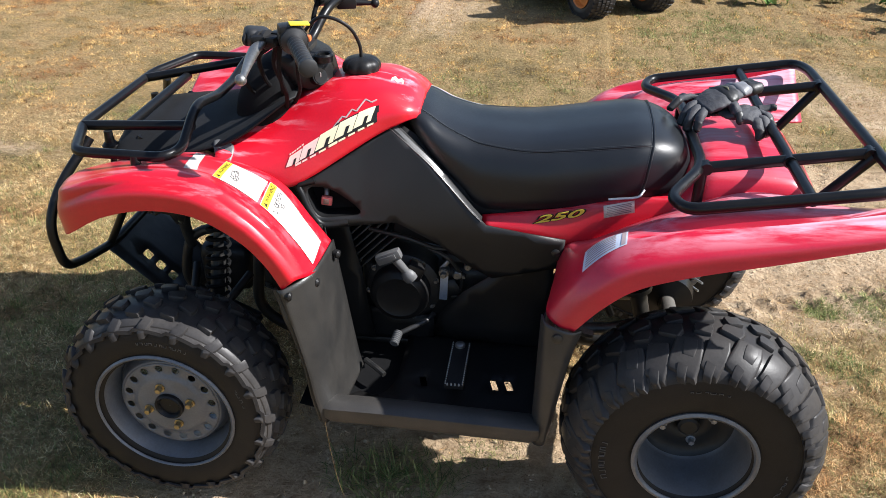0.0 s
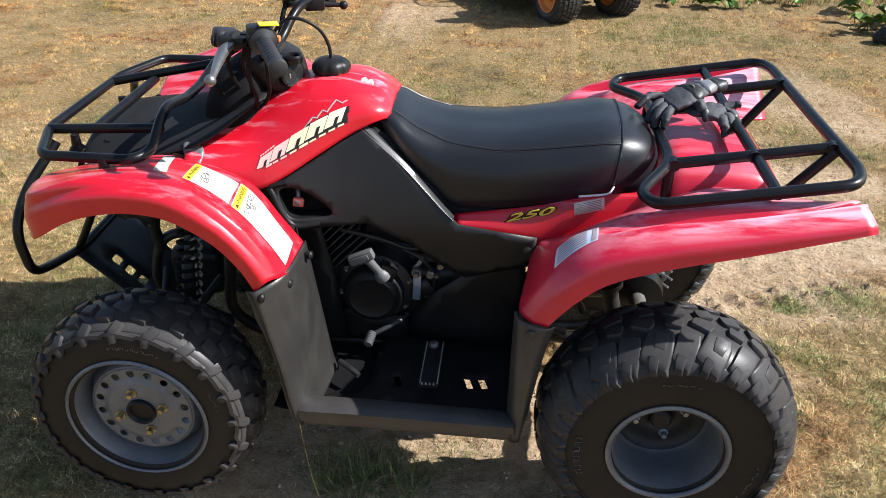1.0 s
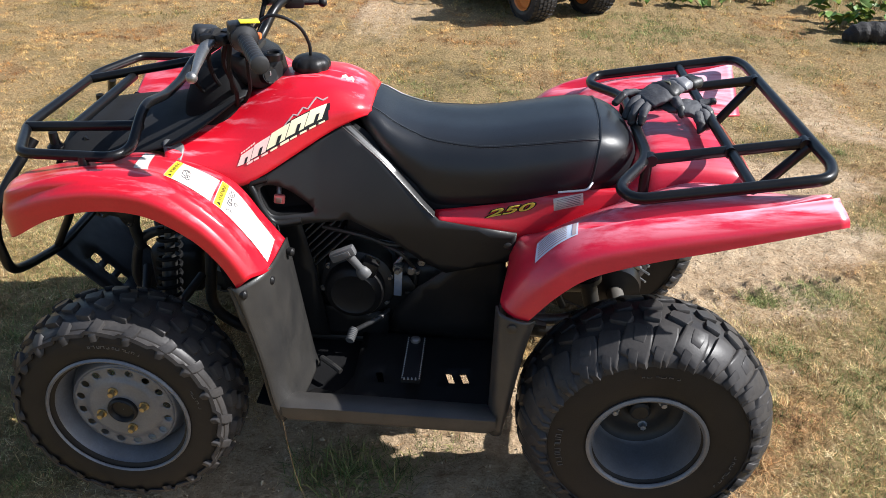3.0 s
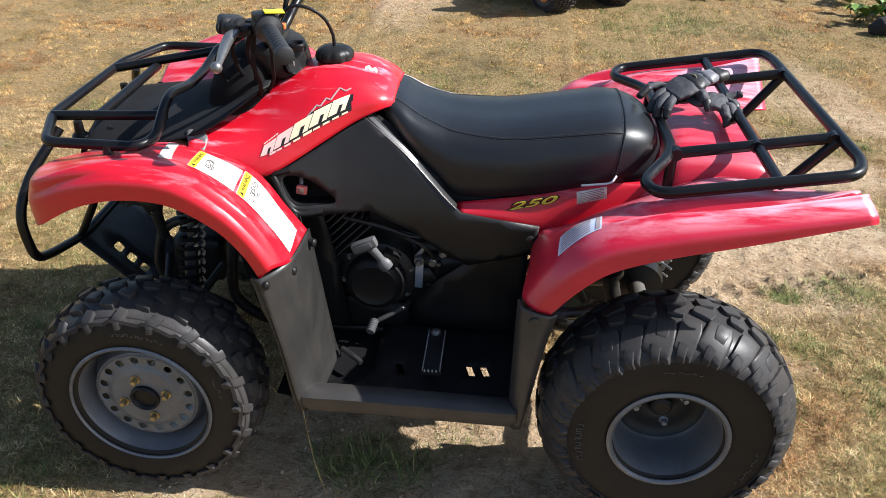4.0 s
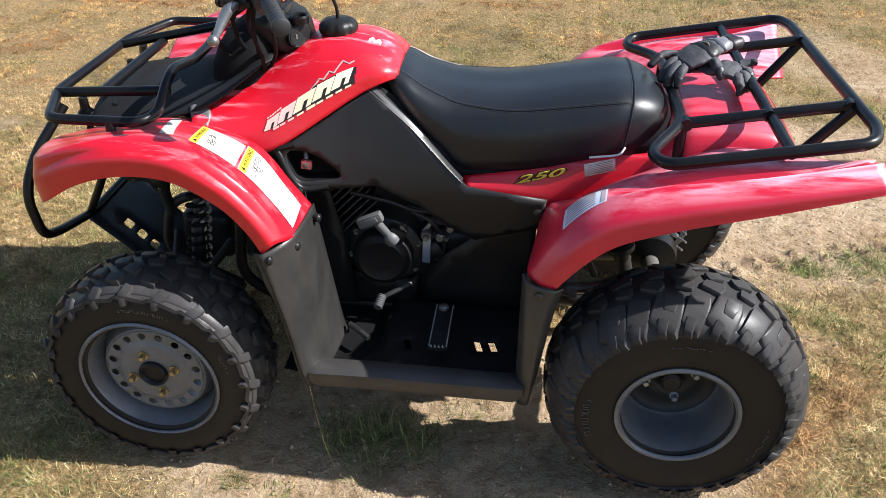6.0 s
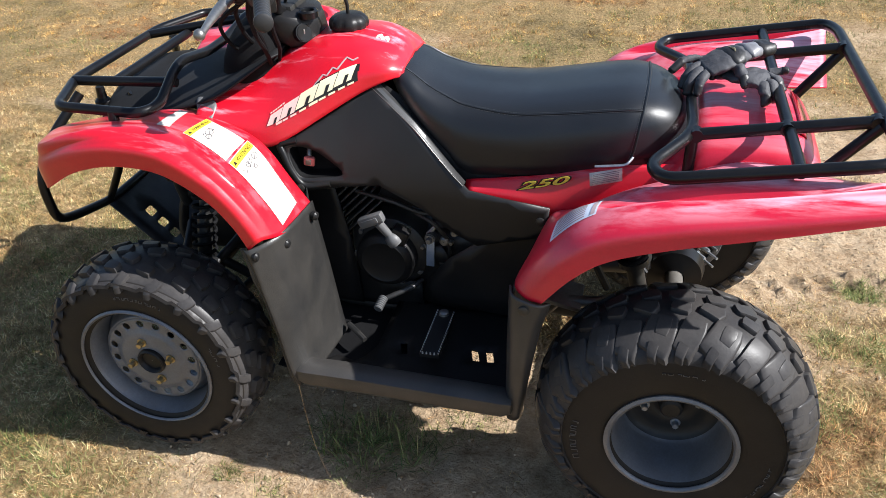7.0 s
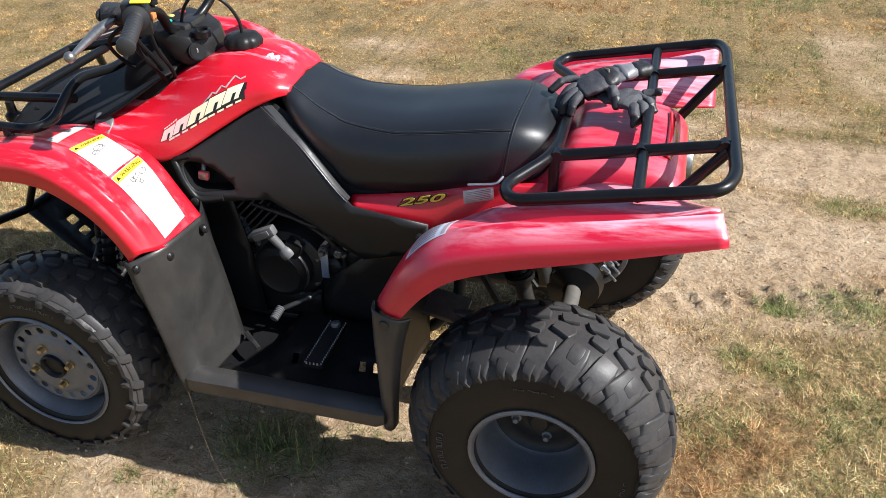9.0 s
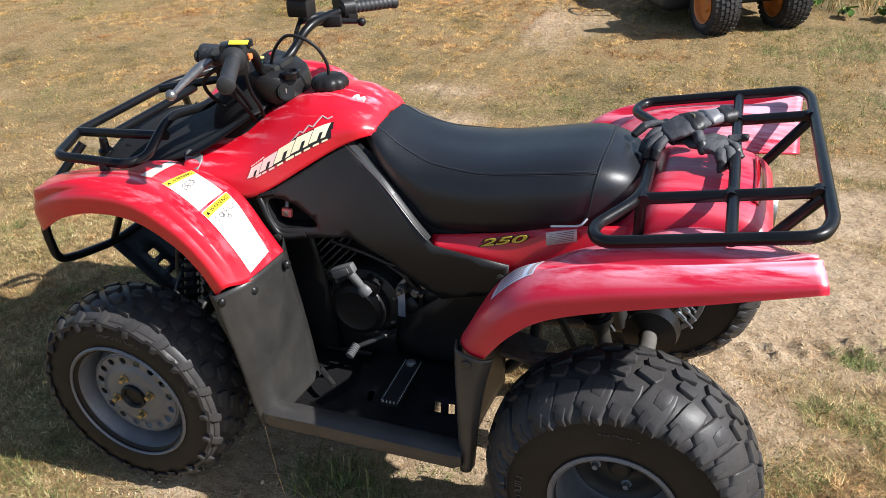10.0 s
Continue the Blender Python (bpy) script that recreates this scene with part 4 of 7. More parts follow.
# lips along the side covers, key, inner frame
for s in (-1, 1):
    bm = bmesh.new()
    line = [(-0.118, 0.835), (-0.073, 0.800), (-0.018, 0.756), (0.029, 0.710), (0.072, 0.666), (0.10, 0.640)]
    rows = []
    for (x, z), w in zip(spline(line, 30), [1.3 - 0.035 * k for k in range(30)]):
        y = cover_y(x, z)
        rows.append([(x + a * w, s * (y + b), z + c * w) for a, b, c in ((-0.006, 0.0035, -0.008), (-0.0015, 0.0045, -0.0015), (0.0030, -0.0070, 0.0047), (0.0036, -0.017, 0.0052))])
    sheet(bm, rows)
    part("cover_lip", bm, EDGE_PL, quad, "shiny black edge of the side cover", 25)
    bm = bmesh.new()
    c = V(-0.281, s * (cover_y(-0.281, 0.613) + 0.002), 0.614)
    tube(bm, (c, c + V(0, s * 0.007, 0), c + V(0, s * 0.009, 0)), [0.011, 0.011, 0.007], 16)
    part("cover_screw", bm, FLAP_PL, quad)
    bm = bmesh.new()
    c = V(0.276, s * (cover_y(0.276, 0.575) + 0.002), 0.575)
    tube(bm, (c, c + V(0, s * 0.004, 0), c + V(0, s * 0.006, 0)), [0.010, 0.010, 0.006], 16)
    part("cover_screw", bm, FLAP_PL, quad)
    # recess behind the opening
    bm = bmesh.new()
    rec = [[(a, s * (cover_y(a, b) - dp), b) for a, b in hole] for dp in (0.002, 0.045)]
    vs = sheet(bm, rec, close_v=True)
    bm.faces.new(vs[-1])
    part("cover_recess", bm, MATT, quad, "dark recess in the side cover")
    bm = bmesh.new()
    tube(bm, [V(a, s * (cover_y(a, b) + 0.002), b) for a, b in spline([(-0.215, 0.622), (-0.272, 0.618), (-0.300, 0.650), (-0.318, 0.690), (-0.325, 0.712), (-0.29, 0.722)], 24)], 0.0085, 10)
    part("cover_rim", bm, BLACK_PL, quad, "raised black rim round the opening")
bm = bmesh.new()
box(bm, (-0.266, -0.192, 0.668), (0.026, 0.012, 0.022), 0.004, (0, 8, 6))
TAN_RED = material("pink_red_plastic", (0.55, 0.13, 0.12), 0.45, var=0.2, bump=0.05)
knob = part("fuel_tap", bm, TAN_RED, quad, "faded red fuel tap lever")
bm = bmesh.new()
box(bm, (-0.266, -0.199, 0.668), (0.013, 0.003, 0.013), 0.002, (0, 8, 6))
part("tap_mark", bm, ALLOY, knob)
bm = bmesh.new()
rod(bm, (-0.266, -0.19, 0.68), (-0.268, -0.175, 0.70), 0.006, 10)
part("tap_stem", bm, ALLOY, knob)

# frame tubes
for s in (-1, 1):
    for pts, r in (([(-0.42, s * 0.10, 0.78), (-0.47, s * 0.12, 0.55), (-0.50, s * 0.13, 0.30), (-0.40, s * 0.14, 0.24), (0.25, s * 0.14, 0.24), (0.34, s * 0.14, 0.34), (0.36, s * 0.13, 0.60)], 0.015),
                   ([(-0.42, s * 0.07, 0.80), (-0.10, s * 0.10, 0.70), (0.12, s * 0.12, 0.62), (0.40, s * 0.13, 0.66), (0.74, s * 0.13, 0.70)], 0.015),
                   ([(-0.47, s * 0.12, 0.55), (-0.66, s * 0.12, 0.52), (-0.70, s * 0.12, 0.36), (-0.50, s * 0.13, 0.27)], 0.013),
                   ([(-0.44, s * 0.11, 0.70), (-0.58, s * 0.15, 0.68), (-0.66, s * 0.15, 0.58), (-0.66, s * 0.12, 0.48)], 0.014)):
        bm = bmesh.new()
        tube(bm, fillet(pts, 0.06, 5), r, 12)
        part("frame_tube", bm, FRAME_BLACK, quad)
    # front suspension: arms and coil over
    for pts in ([(-0.50, s * 0.13, 0.27), (-0.57, s * 0.36, 0.22)], [(-0.66, s * 0.13, 0.30), (-0.58, s * 0.36, 0.22)], [(-0.50, s * 0.15, 0.42), (-0.58, s * 0.36, 0.34)], [(-0.64, s * 0.15, 0.44), (-0.59, s * 0.36, 0.34)]):
        bm = bmesh.new()
        rod(bm, *pts, 0.011, 10)
        part("suspension_arm", bm, FRAME_BLACK, quad)
    bm = bmesh.new()
    top, foot = V(-0.52, s * 0.225, 0.665), V(-0.545, s * 0.31, 0.30)
    coil = []
    ax = (foot - top)
    u = ax.orthogonal().normalized()
    w = ax.normalized().cross(u)
    for k in range(121):
        t = k / 120
        a = t * 9.5 * 2 * math.pi
        coil.append(top + ax * (0.05 + 0.6 * t) + (u * math.cos(a) + w * math.sin(a)) * 0.027)
    tube(bm, coil, 0.0045, 6)
    shock = part("coil_spring", bm, MATT, quad, "black coil spring")
    bm = bmesh.new()
    tube(bm, (top, top + ax * 0.35, top + ax * 0.36, top + ax * 0.66, top + ax * 0.67, top + ax * 0.70, top + ax * 0.71, foot), [0.012, 0.012, 0.018, 0.018, 0.03, 0.03, 0.013, 0.013], 14)
    part("damper", bm, FRAME_BLACK, shock)
    bm = bmesh.new()
    box(bm, (-0.592, s * 0.36, 0.285), (0.05, 0.04, 0.15), 0.012)
    rod(bm, (-0.594, s * 0.34, 0.268), (-0.594, s * 0.48, 0.268), 0.03, 16)
    part("steering_knuckle", bm, FRAME_BLACK, quad)
    bm = bmesh.new()
    rod(bm, (-0.64, s * 0.36, 0.30), (-0.62, s * 0.05, 0.36), 0.007, 8)
    part("tie_rod", bm, FRAME_BLACK, quad)
    # liner between wheel arch and engine bay
    bm = bmesh.new()
    panel(bm, [(-0.47, 0.72), (-0.30, 0.68), (-0.235, 0.60), (-0.20, 0.45), (-0.17, 0.27), (-0.40, 0.27), (-0.45, 0.45)], [], lambda a, b: (a, s * (0.165 + 0.02 * math.sin(b * 8)), b), 0.03)
    thick(part("arch_liner", bm, BLACK_PL, quad, "black inner liner of the wheel arch", 60), 0.004, 0)
    # bracket plate with holes under the fender
    bm = bmesh.new()
    panel(bm, [(-0.718, 0.660), (-0.722, 0.604), (-0.705, 0.598), (-0.690, 0.606), (-0.668, 0.602), (-0.654, 0.578), (-0.640, 0.576), (-0.632, 0.590), (-0.622, 0.625), (-0.622, 0.660)], [ring2((-0.710, 0.607), 0.004, 8), ring2((-0.646, 0.584), 0.004, 8)], lambda a, b: (a, s * 0.19, b), 0.02)
    thick(part("fender_bracket", bm, FRAME_BLACK, quad), 0.004, 0)
    # inner liner of the front fender
    bm = bmesh.new()
    net = [[(-0.30, s * 0.17, 0.66), (-0.27, s * 0.22, 0.62), (-0.246, s * 0.28, 0.60)], [(-0.33, s * 0.14, 0.45), (-0.275, s * 0.20, 0.45), (-0.228, s * 0.275, 0.46)], [(-0.36, s * 0.14, 0.25), (-0.27, s * 0.20, 0.26), (-0.200, s * 0.285, 0.27)]]
    sheet(bm, net_grid(net, 13, 9))
    thick(part("inner_guard", bm, BLACK_PL, quad, "black inner splash guard"), 0.003, 0)

# radiator-like oil cooler and battery box fill the nose
bm = bmesh.new()
box(bm, (-0.55, 0, 0.66), (0.16, 0.24, 0.16), 0.015)
part("nose_box", bm, FRAME_BLACK, quad)
bm = bmesh.new()
box(bm, (-0.60, 0, 0.38), (0.14, 0.16, 0.14), 0.03, seg=3)
turned(bm, [(-0.30, 0.014), (0.30, 0.014)], (-0.594, 0, 0.30), "y", 12)
part("front_differential", bm, ENGINE, quad)

# ---------------------------------------------------------------- engine
bm = bmesh.new()
box(bm, (-0.03, 0, 0.37), (0.36, 0.27, 0.20), 0.03, seg=3)
box(bm, (0.09, 0, 0.42), (0.20, 0.22, 0.15), 0.03, seg=3)
turned(bm, [(-0.170, 0.080), (-0.160, 0.094), (-0.12, 0.097), (-0.10, 0.097)], (-0.095, 0, 0.418), "y", 40, close=True)
engine = part("engine", bm, ENGINE, quad, "dark cast engine block")
FIN_GREY = material("grey_cast_fins", (0.085, 0.083, 0.08), 0.5, 0.4, var=0.3, scale=30, bump=0.15)
for k in range(8):
    bm = bmesh.new()
    box(bm, (-0.165 - 0.011 * k, 0.0, 0.50 + 0.012 * k), (0.150, 0.29, 0.005), 0.002, (0, -45, 0), 1)
    part("cooling_fin", bm, FIN_GREY, engine)
bm = bmesh.new()
box(bm, (-0.205, 0, 0.545), (0.10, 0.16, 0.16), 0.01, (0, 45, 0))
part("cylinder", bm, ENGINE, engine, "finned engine cylinder")
bm = bmesh.new()
box(bm, (-0.265, 0, 0.60), (0.12, 0.17, 0.07), 0.02, (0, 45, 0))
part("cylinder_head", bm, ENGINE, engine)
# recoil starter
bm = bmesh.new()
prof = [(0.165, 0.076), (0.196, 0.074), (0.206, 0.068), (0.210, 0.058), (0.212, 0.055), (0.209, 0.050), (0.207, 0.02), (0.207, 0.001)]
turned(bm, prof, (-0.100, 0, 0.418), "y", 44, sign=-1)
box(bm, (-0.062, -0.188, 0.485), (0.045, 0.04, 0.05), 0.012, (0, 25, 0))
starter = part("recoil_starter", bm, BLACK_PL, engine, "round black recoil starter cover")
bm = bmesh.new()
PULL_GREY = material('pull_handle_grey', (0.105, 0.105, 0.105), 0.5, var=0.15, bump=0.1)
a, b = V(-0.066, -0.204, 0.474), V(-0.104, -0.214, 0.532)
tube(bm, (a, a.lerp(b, 0.15), a.lerp(b, 0.3), a.lerp(b, 0.4), b), [0.018, 0.019, 0.016, 0.010, 0.011], 14)
box(bm, (-0.118, -0.218, 0.540), (0.064, 0.022, 0.026), 0.006, (0, -24, 0))
box(bm, (-0.119, -0.2305, 0.540), (0.042, 0.003, 0.013), 0.001, (0, -24, 0))
part("pull_handle", bm, PULL_GREY, starter, "grey pull-cord handle")
for k, t in enumerate((0.3, 0.95, 1.9, 2.5, 3.3, 4.1, 5.0, 5.7)):
    bm = bmesh.new()
    hexbolt(bm, (-0.097 + 0.088 * math.cos(t), -0.160, 0.418 + 0.088 * math.sin(t)), 0.0055, 0.009, (0, -1, 0))
    part("case_bolt", bm, ALLOY, engine)
# brackets, cables and caps behind the starter
bm = bmesh.new()
box(bm, (0.008, -0.172, 0.432), (0.020, 0.004, 0.072), 0.002, (0, 3, 0))
BLUE_STEEL = material("blue_plated_steel", (0.36, 0.45, 0.62), 0.35, 0.7, var=0.15, scale=40, bump=0.05)
part("cable_lever", bm, BLUE_STEEL, engine, "blue-plated shift lever arm")
bm = bmesh.new()
hexbolt(bm, (0.008, -0.172, 0.474), 0.008, 0.014, (0, -1, 0))
tube(bm, (V(0.008, -0.15, 0.474), V(0.008, -0.172, 0.474)), 0.013, 14)
tube(bm, (V(0.0, -0.16, 0.478), V(0.02, -0.15, 0.50)), 0.006, 8)
part("lever_pivot", bm, ALLOY, engine)
for c, r in (((0.040, -0.150, 0.462), 0.012), ((0.066, -0.150, 0.488), 0.010), ((0.056, -0.148, 0.458), 0.006)):
    bm = bmesh.new()
    turned(bm, [(0, r), (0.010, r), (0.014, r * 0.7), (0.014, 0.001)], c, "y", 16, sign=-1)
    part("oil_cap", bm, ALLOY, engine)
bm = bmesh.new()
tube(bm, spline([(0.066, -0.155, 0.49), (0.06, -0.165, 0.52), (0.02, -0.15, 0.55), (-0.06, -0.12, 0.58)], 16), 0.006, 8)
tube(bm, spline([(-0.03, -0.15, 0.53), (0.02, -0.17, 0.515), (0.05, -0.15, 0.45), (0.04, -0.14, 0.38)], 16), 0.005, 8)
tube(bm, spline([(-0.18, -0.14, 0.57), (-0.08, -0.16, 0.56), (0.0, -0.15, 0.53), (0.1, -0.12, 0.54)], 16), 0.006, 8)
part("engine_hose", bm, FRAME_BLACK, engine)
bm = bmesh.new()
box(bm, (-0.02, -0.04, 0.58), (0.20, 0.20, 0.10), 0.02, (0, 12, 0))
box(bm, (0.14, 0, 0.54), (0.16, 0.22, 0.10), 0.02)
box(bm, (-0.15, 0.02, 0.62), (0.26, 0.13, 0.13), 0.02)
part("air_box", bm, NOSE_PL, engine)
bm = bmesh.new()
panel(bm, [(-0.02, 0.39), (0.045, 0.385), (0.05, 0.41), (0.03, 0.445), (-0.02, 0.43)], [], lambda a, b: (a, -0.150, b), 0.02)
box(bm, (0.035, -0.152, 0.393), (0.02, 0.004, 0.006), 0.001)
thick(part("engine_guard", bm, FRAME_BLACK, engine), 0.003, 0)
# gear pedal
PEDAL_GREY = material("worn_pedal_steel", (0.045, 0.044, 0.043), 0.5, 0.4, var=0.3, scale=30, bump=0.15)
bm = bmesh.new()
tube(bm, fillet([(-0.02, -0.165, 0.345), (-0.03, -0.205, 0.352), (-0.07, -0.225, 0.338), (-0.098, -0.235, 0.326)], 0.02), 0.0065, 10)
pedal = part("gear_pedal", bm, PEDAL_GREY, quad, "grey steel gear pedal")
bm = bmesh.new()
a, b = V(-0.098, -0.236, 0.332), V(-0.104, -0.270, 0.320)
tube(bm, [a.lerp(b, k / 14) for k in range(15)], [0.012 if k % 2 else 0.0100 for k in range(15)], 14)
part("pedal_rubber", bm, GREY_TAB, pedal, "ribbed grey pedal rubber")

# ---------------------------------------------------------------- footwells
for s in (-1, 1):
    bm = bmesh.new()
    slots = []
    for cx, cy in ((0.150, 0.33), (0.185, 0.33), (-0.02, 0.34), (-0.04, 0.435)):
        sk = 0.006
        slots.append([(cx - 0.008 - sk, cy - 0.020), (cx + 0.008 - sk, cy - 0.020), (cx + 0.008 + sk, cy + 0.020), (cx - 0.008 + sk, cy + 0.020)])
    panel(bm, [(-0.085, 0.15), (-0.02, 0.15), (0.27, 0.15), (0.265, 0.30), (0.25, 0.47), (0.05, 0.485), (-0.20, 0.485), (-0.20, 0.43), (-0.165, 0.40), (-0.12, 0.41), (-0.10, 0.385), (-0.085, 0.34)], slots, lambda a, b: (a, s * b, 0.268 + 0.004 * math.sin(a * 30)), 0.03)
    well = thick(part("footwell", bm, BLACK_PL, quad, "black plastic footwell with slots"), 0.006, 0)
    bm = bmesh.new()
    rows = []
    for x, w in ((-0.228, 0.7), (-0.205, 1.0), (-0.10, 1.0), (0.10, 1.0), (0.24, 1.0), (0.262, 0.7)):
        z0 = 0.282 - 0.03 * max(0, (x + 0.1))
        rows.append([(x, s * (0.478 + a * 0.028 * w), z0 + b * 0.026 * w) for a, b in ((-1, -0.7), (-1, 0.8), (-0.6, 1), (0.5, 1), (0.95, 0.75), (1, -0.5), (0.6, -1), (-0.7, -1))])
    vs = sheet(bm, rows, close_v=True)
    bm.faces.new(vs[0])
    bm.faces.new(vs[-1])
    part("foot_bar", bm, SILL_PL, well, "scuffed black sill of the footwell", 50)
    # inner wall and rear wall
    bm = bmesh.new()
    panel(bm, [(-0.24, 0.255), (-0.02, 0.255), (-0.02, 0.335), (-0.10, 0.335), (-0.24, 0.36)], [], lambda a, b: (a, s * 0.158, b), 0.03)
    thick(part("frame_cover", bm, BLACK_PL, well, "", 60), 0.004, 0)
    bm = bmesh.new()
    panel(bm, [(-0.03, 0.265), (0.27, 0.265), (0.275, 0.56), (0.20, 0.525), (0.12, 0.485), (0.06, 0.44), (0.0, 0.36)], [], lambda a, b: (a, s * (0.195 - 0.02 * (b < 0.3) - 0.03 * max(0, 0.06 - a) / 0.09), b), 0.03)
    thick(part("inner_panel", bm, BLACK_PL, well, "matt black inner panel", 60), 0.004, 0)
    bm = bmesh.new()
    net = [[(0.292, s * 0.19, 0.555), (0.275, s * 0.32, 0.565), (0.258, s * 0.46, 0.568)], [(0.282, s * 0.19, 0.42), (0.262, s * 0.32, 0.42), (0.248, s * 0.462, 0.42)], [(0.275, s * 0.19, 0.26), (0.262, s * 0.32, 0.255), (0.25, s * 0.458, 0.235)]]
    sheet(bm, net_grid(net, 15, 15))
    thick(part("rear_wall", bm, BLACK_PL, well, "black rear wall of the footwell"), 0.004, 0)
    bm = bmesh.new()
    net = [[(0.252, s * 0.458, 0.572), (0.264, s * 0.492, 0.572), (0.312, s * 0.499, 0.560), (0.335, s * 0.478, 0.552)],
           [(0.250, s * 0.460, 0.50), (0.262, s * 0.495, 0.50), (0.297, s * 0.502, 0.495), (0.318, s * 0.480, 0.49)],
           [(0.248, s * 0.458, 0.40), (0.260, s * 0.490, 0.40), (0.285, s * 0.497, 0.39), (0.300, s * 0.478, 0.385)],
           [(0.244, s * 0.450, 0.225), (0.254, s * 0.474, 0.225), (0.272, s * 0.478, 0.228), (0.280, s * 0.460, 0.235)]]
    sheet(bm, net_grid(net, 29, 17))
    rear_flap = thick(part("rear_mudflap", bm, SILL_PL, quad, "black plastic guard ahead of the rear wheel"), 0.004, 0)
    bm = bmesh.new()
    c = V(0.286, s * 0.500, 0.545)
    tube(bm, (c, c + V(0, s * 0.006, 0), c + V(0, s * 0.008, 0)), [0.011, 0.011, 0.007], 16)
    part("push_rivet", bm, FLAP_PL, rear_flap)
    # foot peg with teeth
    bm = bmesh.new()
    box(bm, (0.062, s * 0.33, 0.318), (0.046, 0.165, 0.012), 0.003)
    peg = part("foot_peg", bm, BLACK_PL, quad, "black steel foot peg with bright teeth")
    bm = bmesh.new()
    for k in range(20):
        for x in (0.042, 0.082):
            tube(bm, (V(x, s * (0.252 + 0.0082 * k), 0.323), V(x, s * (0.252 + 0.0082 * k), 0.3275)), [0.0022, 0.0010], 5)
    for k in range(4):
        tube(bm, (V(0.047 + k * 0.009, s * 0.411, 0.323), V(0.047 + k * 0.009, s * 0.411, 0.329)), [0.0026, 0.0012], 5)
    part("peg_teeth", bm, ZINC, peg, "worn bright steel teeth")
    bm = bmesh.new()
    turned(bm, [(0.324, 0.013), (0.330, 0.012), (0.333, 0.008), (0.333, 0.001)], (0.06, s * 0.262, 0), "z", 16)
    part("peg_bolt", bm, ALLOY, peg)
    # bracket at the floor's front corner
    bm = bmesh.new()
    tube(bm, fillet([(-0.17, s * 0.30, 0.288), (-0.135, s * 0.33, 0.288), (-0.115, s * 0.345, 0.283)], 0.01), 0.007, 8)
    part("floor_bracket", bm, FRAME_BLACK, quad)

# added black sheet standing in for the shade below the footwell opening
bm = bmesh.new()
sheet(bm, net_grid([[(x, y, z + 0.010 * (abs(y) > 0.2)) for y in (-0.44, -0.22, 0.0, 0.22, 0.44)] for x, z in ((-0.30, 0.246), (-0.20, 0.226), (-0.06, 0.226), (0.10, 0.236))], 13, 21))
thick(part("dark_underplate", bm, MATT, quad, "added black plate behind the footwell opening"), 0.004, 0)

# ---------------------------------------------------------------- rear axle, shocks, exhaust
bm = bmesh.new()
AXLE_STEEL = material('dusty_axle_steel', (0.10, 0.092, 0.08), 0.6, 0.2, var=0.3, scale=25, bump=0.2)
turned(bm, [(-0.42, 0.023), (0.12, 0.023), (0.125, 0.019), (0.40, 0.019)], (0.594, 0, 0.268), "y", 20)
axle = part("rear_axle", bm, AXLE_STEEL, quad, "dusty steel rear axle")
bm = bmesh.new()
turned(bm, [(0.0, 0.026), (0.012, 0.070), (0.05, 0.078), (0.056, 0.074), (0.056, 0.03)], (0.594, 0.075, 0.268), "y", 36)
part("axle_housing", bm, STEEL_BLACK, axle, "dark cast axle housing")
for s in (-1, 1):
    bm = bmesh.new()
    tube(bm, [V(0.30, s * 0.10, 0.27), V(0.56, s * 0.13, 0.265)], 0.024, 12)
    part("swing_arm", bm, FRAME_BLACK, axle)
    bm = bmesh.new()
    top, foot = V(0.445, s * 0.10, 0.60), V(0.52, s * 0.10, 0.28)
    ax = foot - top
    u = ax.orthogonal().normalized()
    w = ax.normalized().cross(u)
    tube(bm, [top + ax * (0.12 + 0.42 * k / 110) + (u * math.cos(k / 110 * 40) + w * math.sin(k / 110 * 40)) * 0.032 for k in range(111)], 0.0055, 6)
    spring = part("coil_spring", bm, MATT, quad, "black coil spring")
    bm = bmesh.new()
    tube(bm, (top, top + ax * 0.1, top + ax * 0.11, top + ax * 0.14, top + ax * 0.15, top + ax * 0.52, top + ax * 0.53, top + ax * 0.57, top + ax * 0.58, foot), [0.012, 0.012, 0.036, 0.036, 0.018, 0.018, 0.036, 0.036, 0.021, 0.021], 16)
    part("damper", bm, FLAP_PL, spring, "dusty grey damper body")
# brake disc and bleed bolts inside the far wheel
bm = bmesh.new()
turned(bm, [(0.27, 0.03), (0.27, 0.095), (0.275, 0.095), (0.275, 0.03)], (0.594, 0, 0.268), "y", 40)
part("brake_drum", bm, FRAME_BLACK, axle)
for k in range(7):
    t = -0.5 + k * 0.42
    bm = bmesh.new()
    hexbolt(bm, (0.594 + 0.066 * math.cos(t), 0.262, 0.268 + 0.066 * math.sin(t)), 0.0075, 0.040, (0.55, -0.8, 0.05))
    rod(bm, (0.594 + 0.066 * math.cos(t), 0.262, 0.268 + 0.066 * math.sin(t)), (0.640 + 0.066 * math.cos(t), 0.190, 0.272 + 0.066 * math.sin(t)), 0.0035, 8)
    part("axle_bolt", bm, ZINC, axle, "bright plated bolt")
# silencer
bm = bmesh.new()
turned(bm, [(0.60, 0.02), (0.62, 0.046), (0.79, 0.050), (0.805, 0.050)], (0, 0.15, 0.640), "x", 30)
muffler = part("silencer", bm, FRAME_BLACK, quad, "dull black exhaust silencer")
bm = bmesh.new()
turned(bm, [(0.80, 0.053), (0.848, 0.053), (0.855, 0.048), (0.857, 0.022), (0.82, 0.018), (0.82, 0.001)], (0, 0.15, 0.640), "x", 30)
turned(bm, [(0.826, 0.0535), (0.827, 0.0565), (0.836, 0.0565), (0.837, 0.0535)], (0, 0.15, 0.640), "x", 30)
part("silencer_cap", bm, ALLOY, muffler, "bright metal silencer end cap")
bm = bmesh.new()
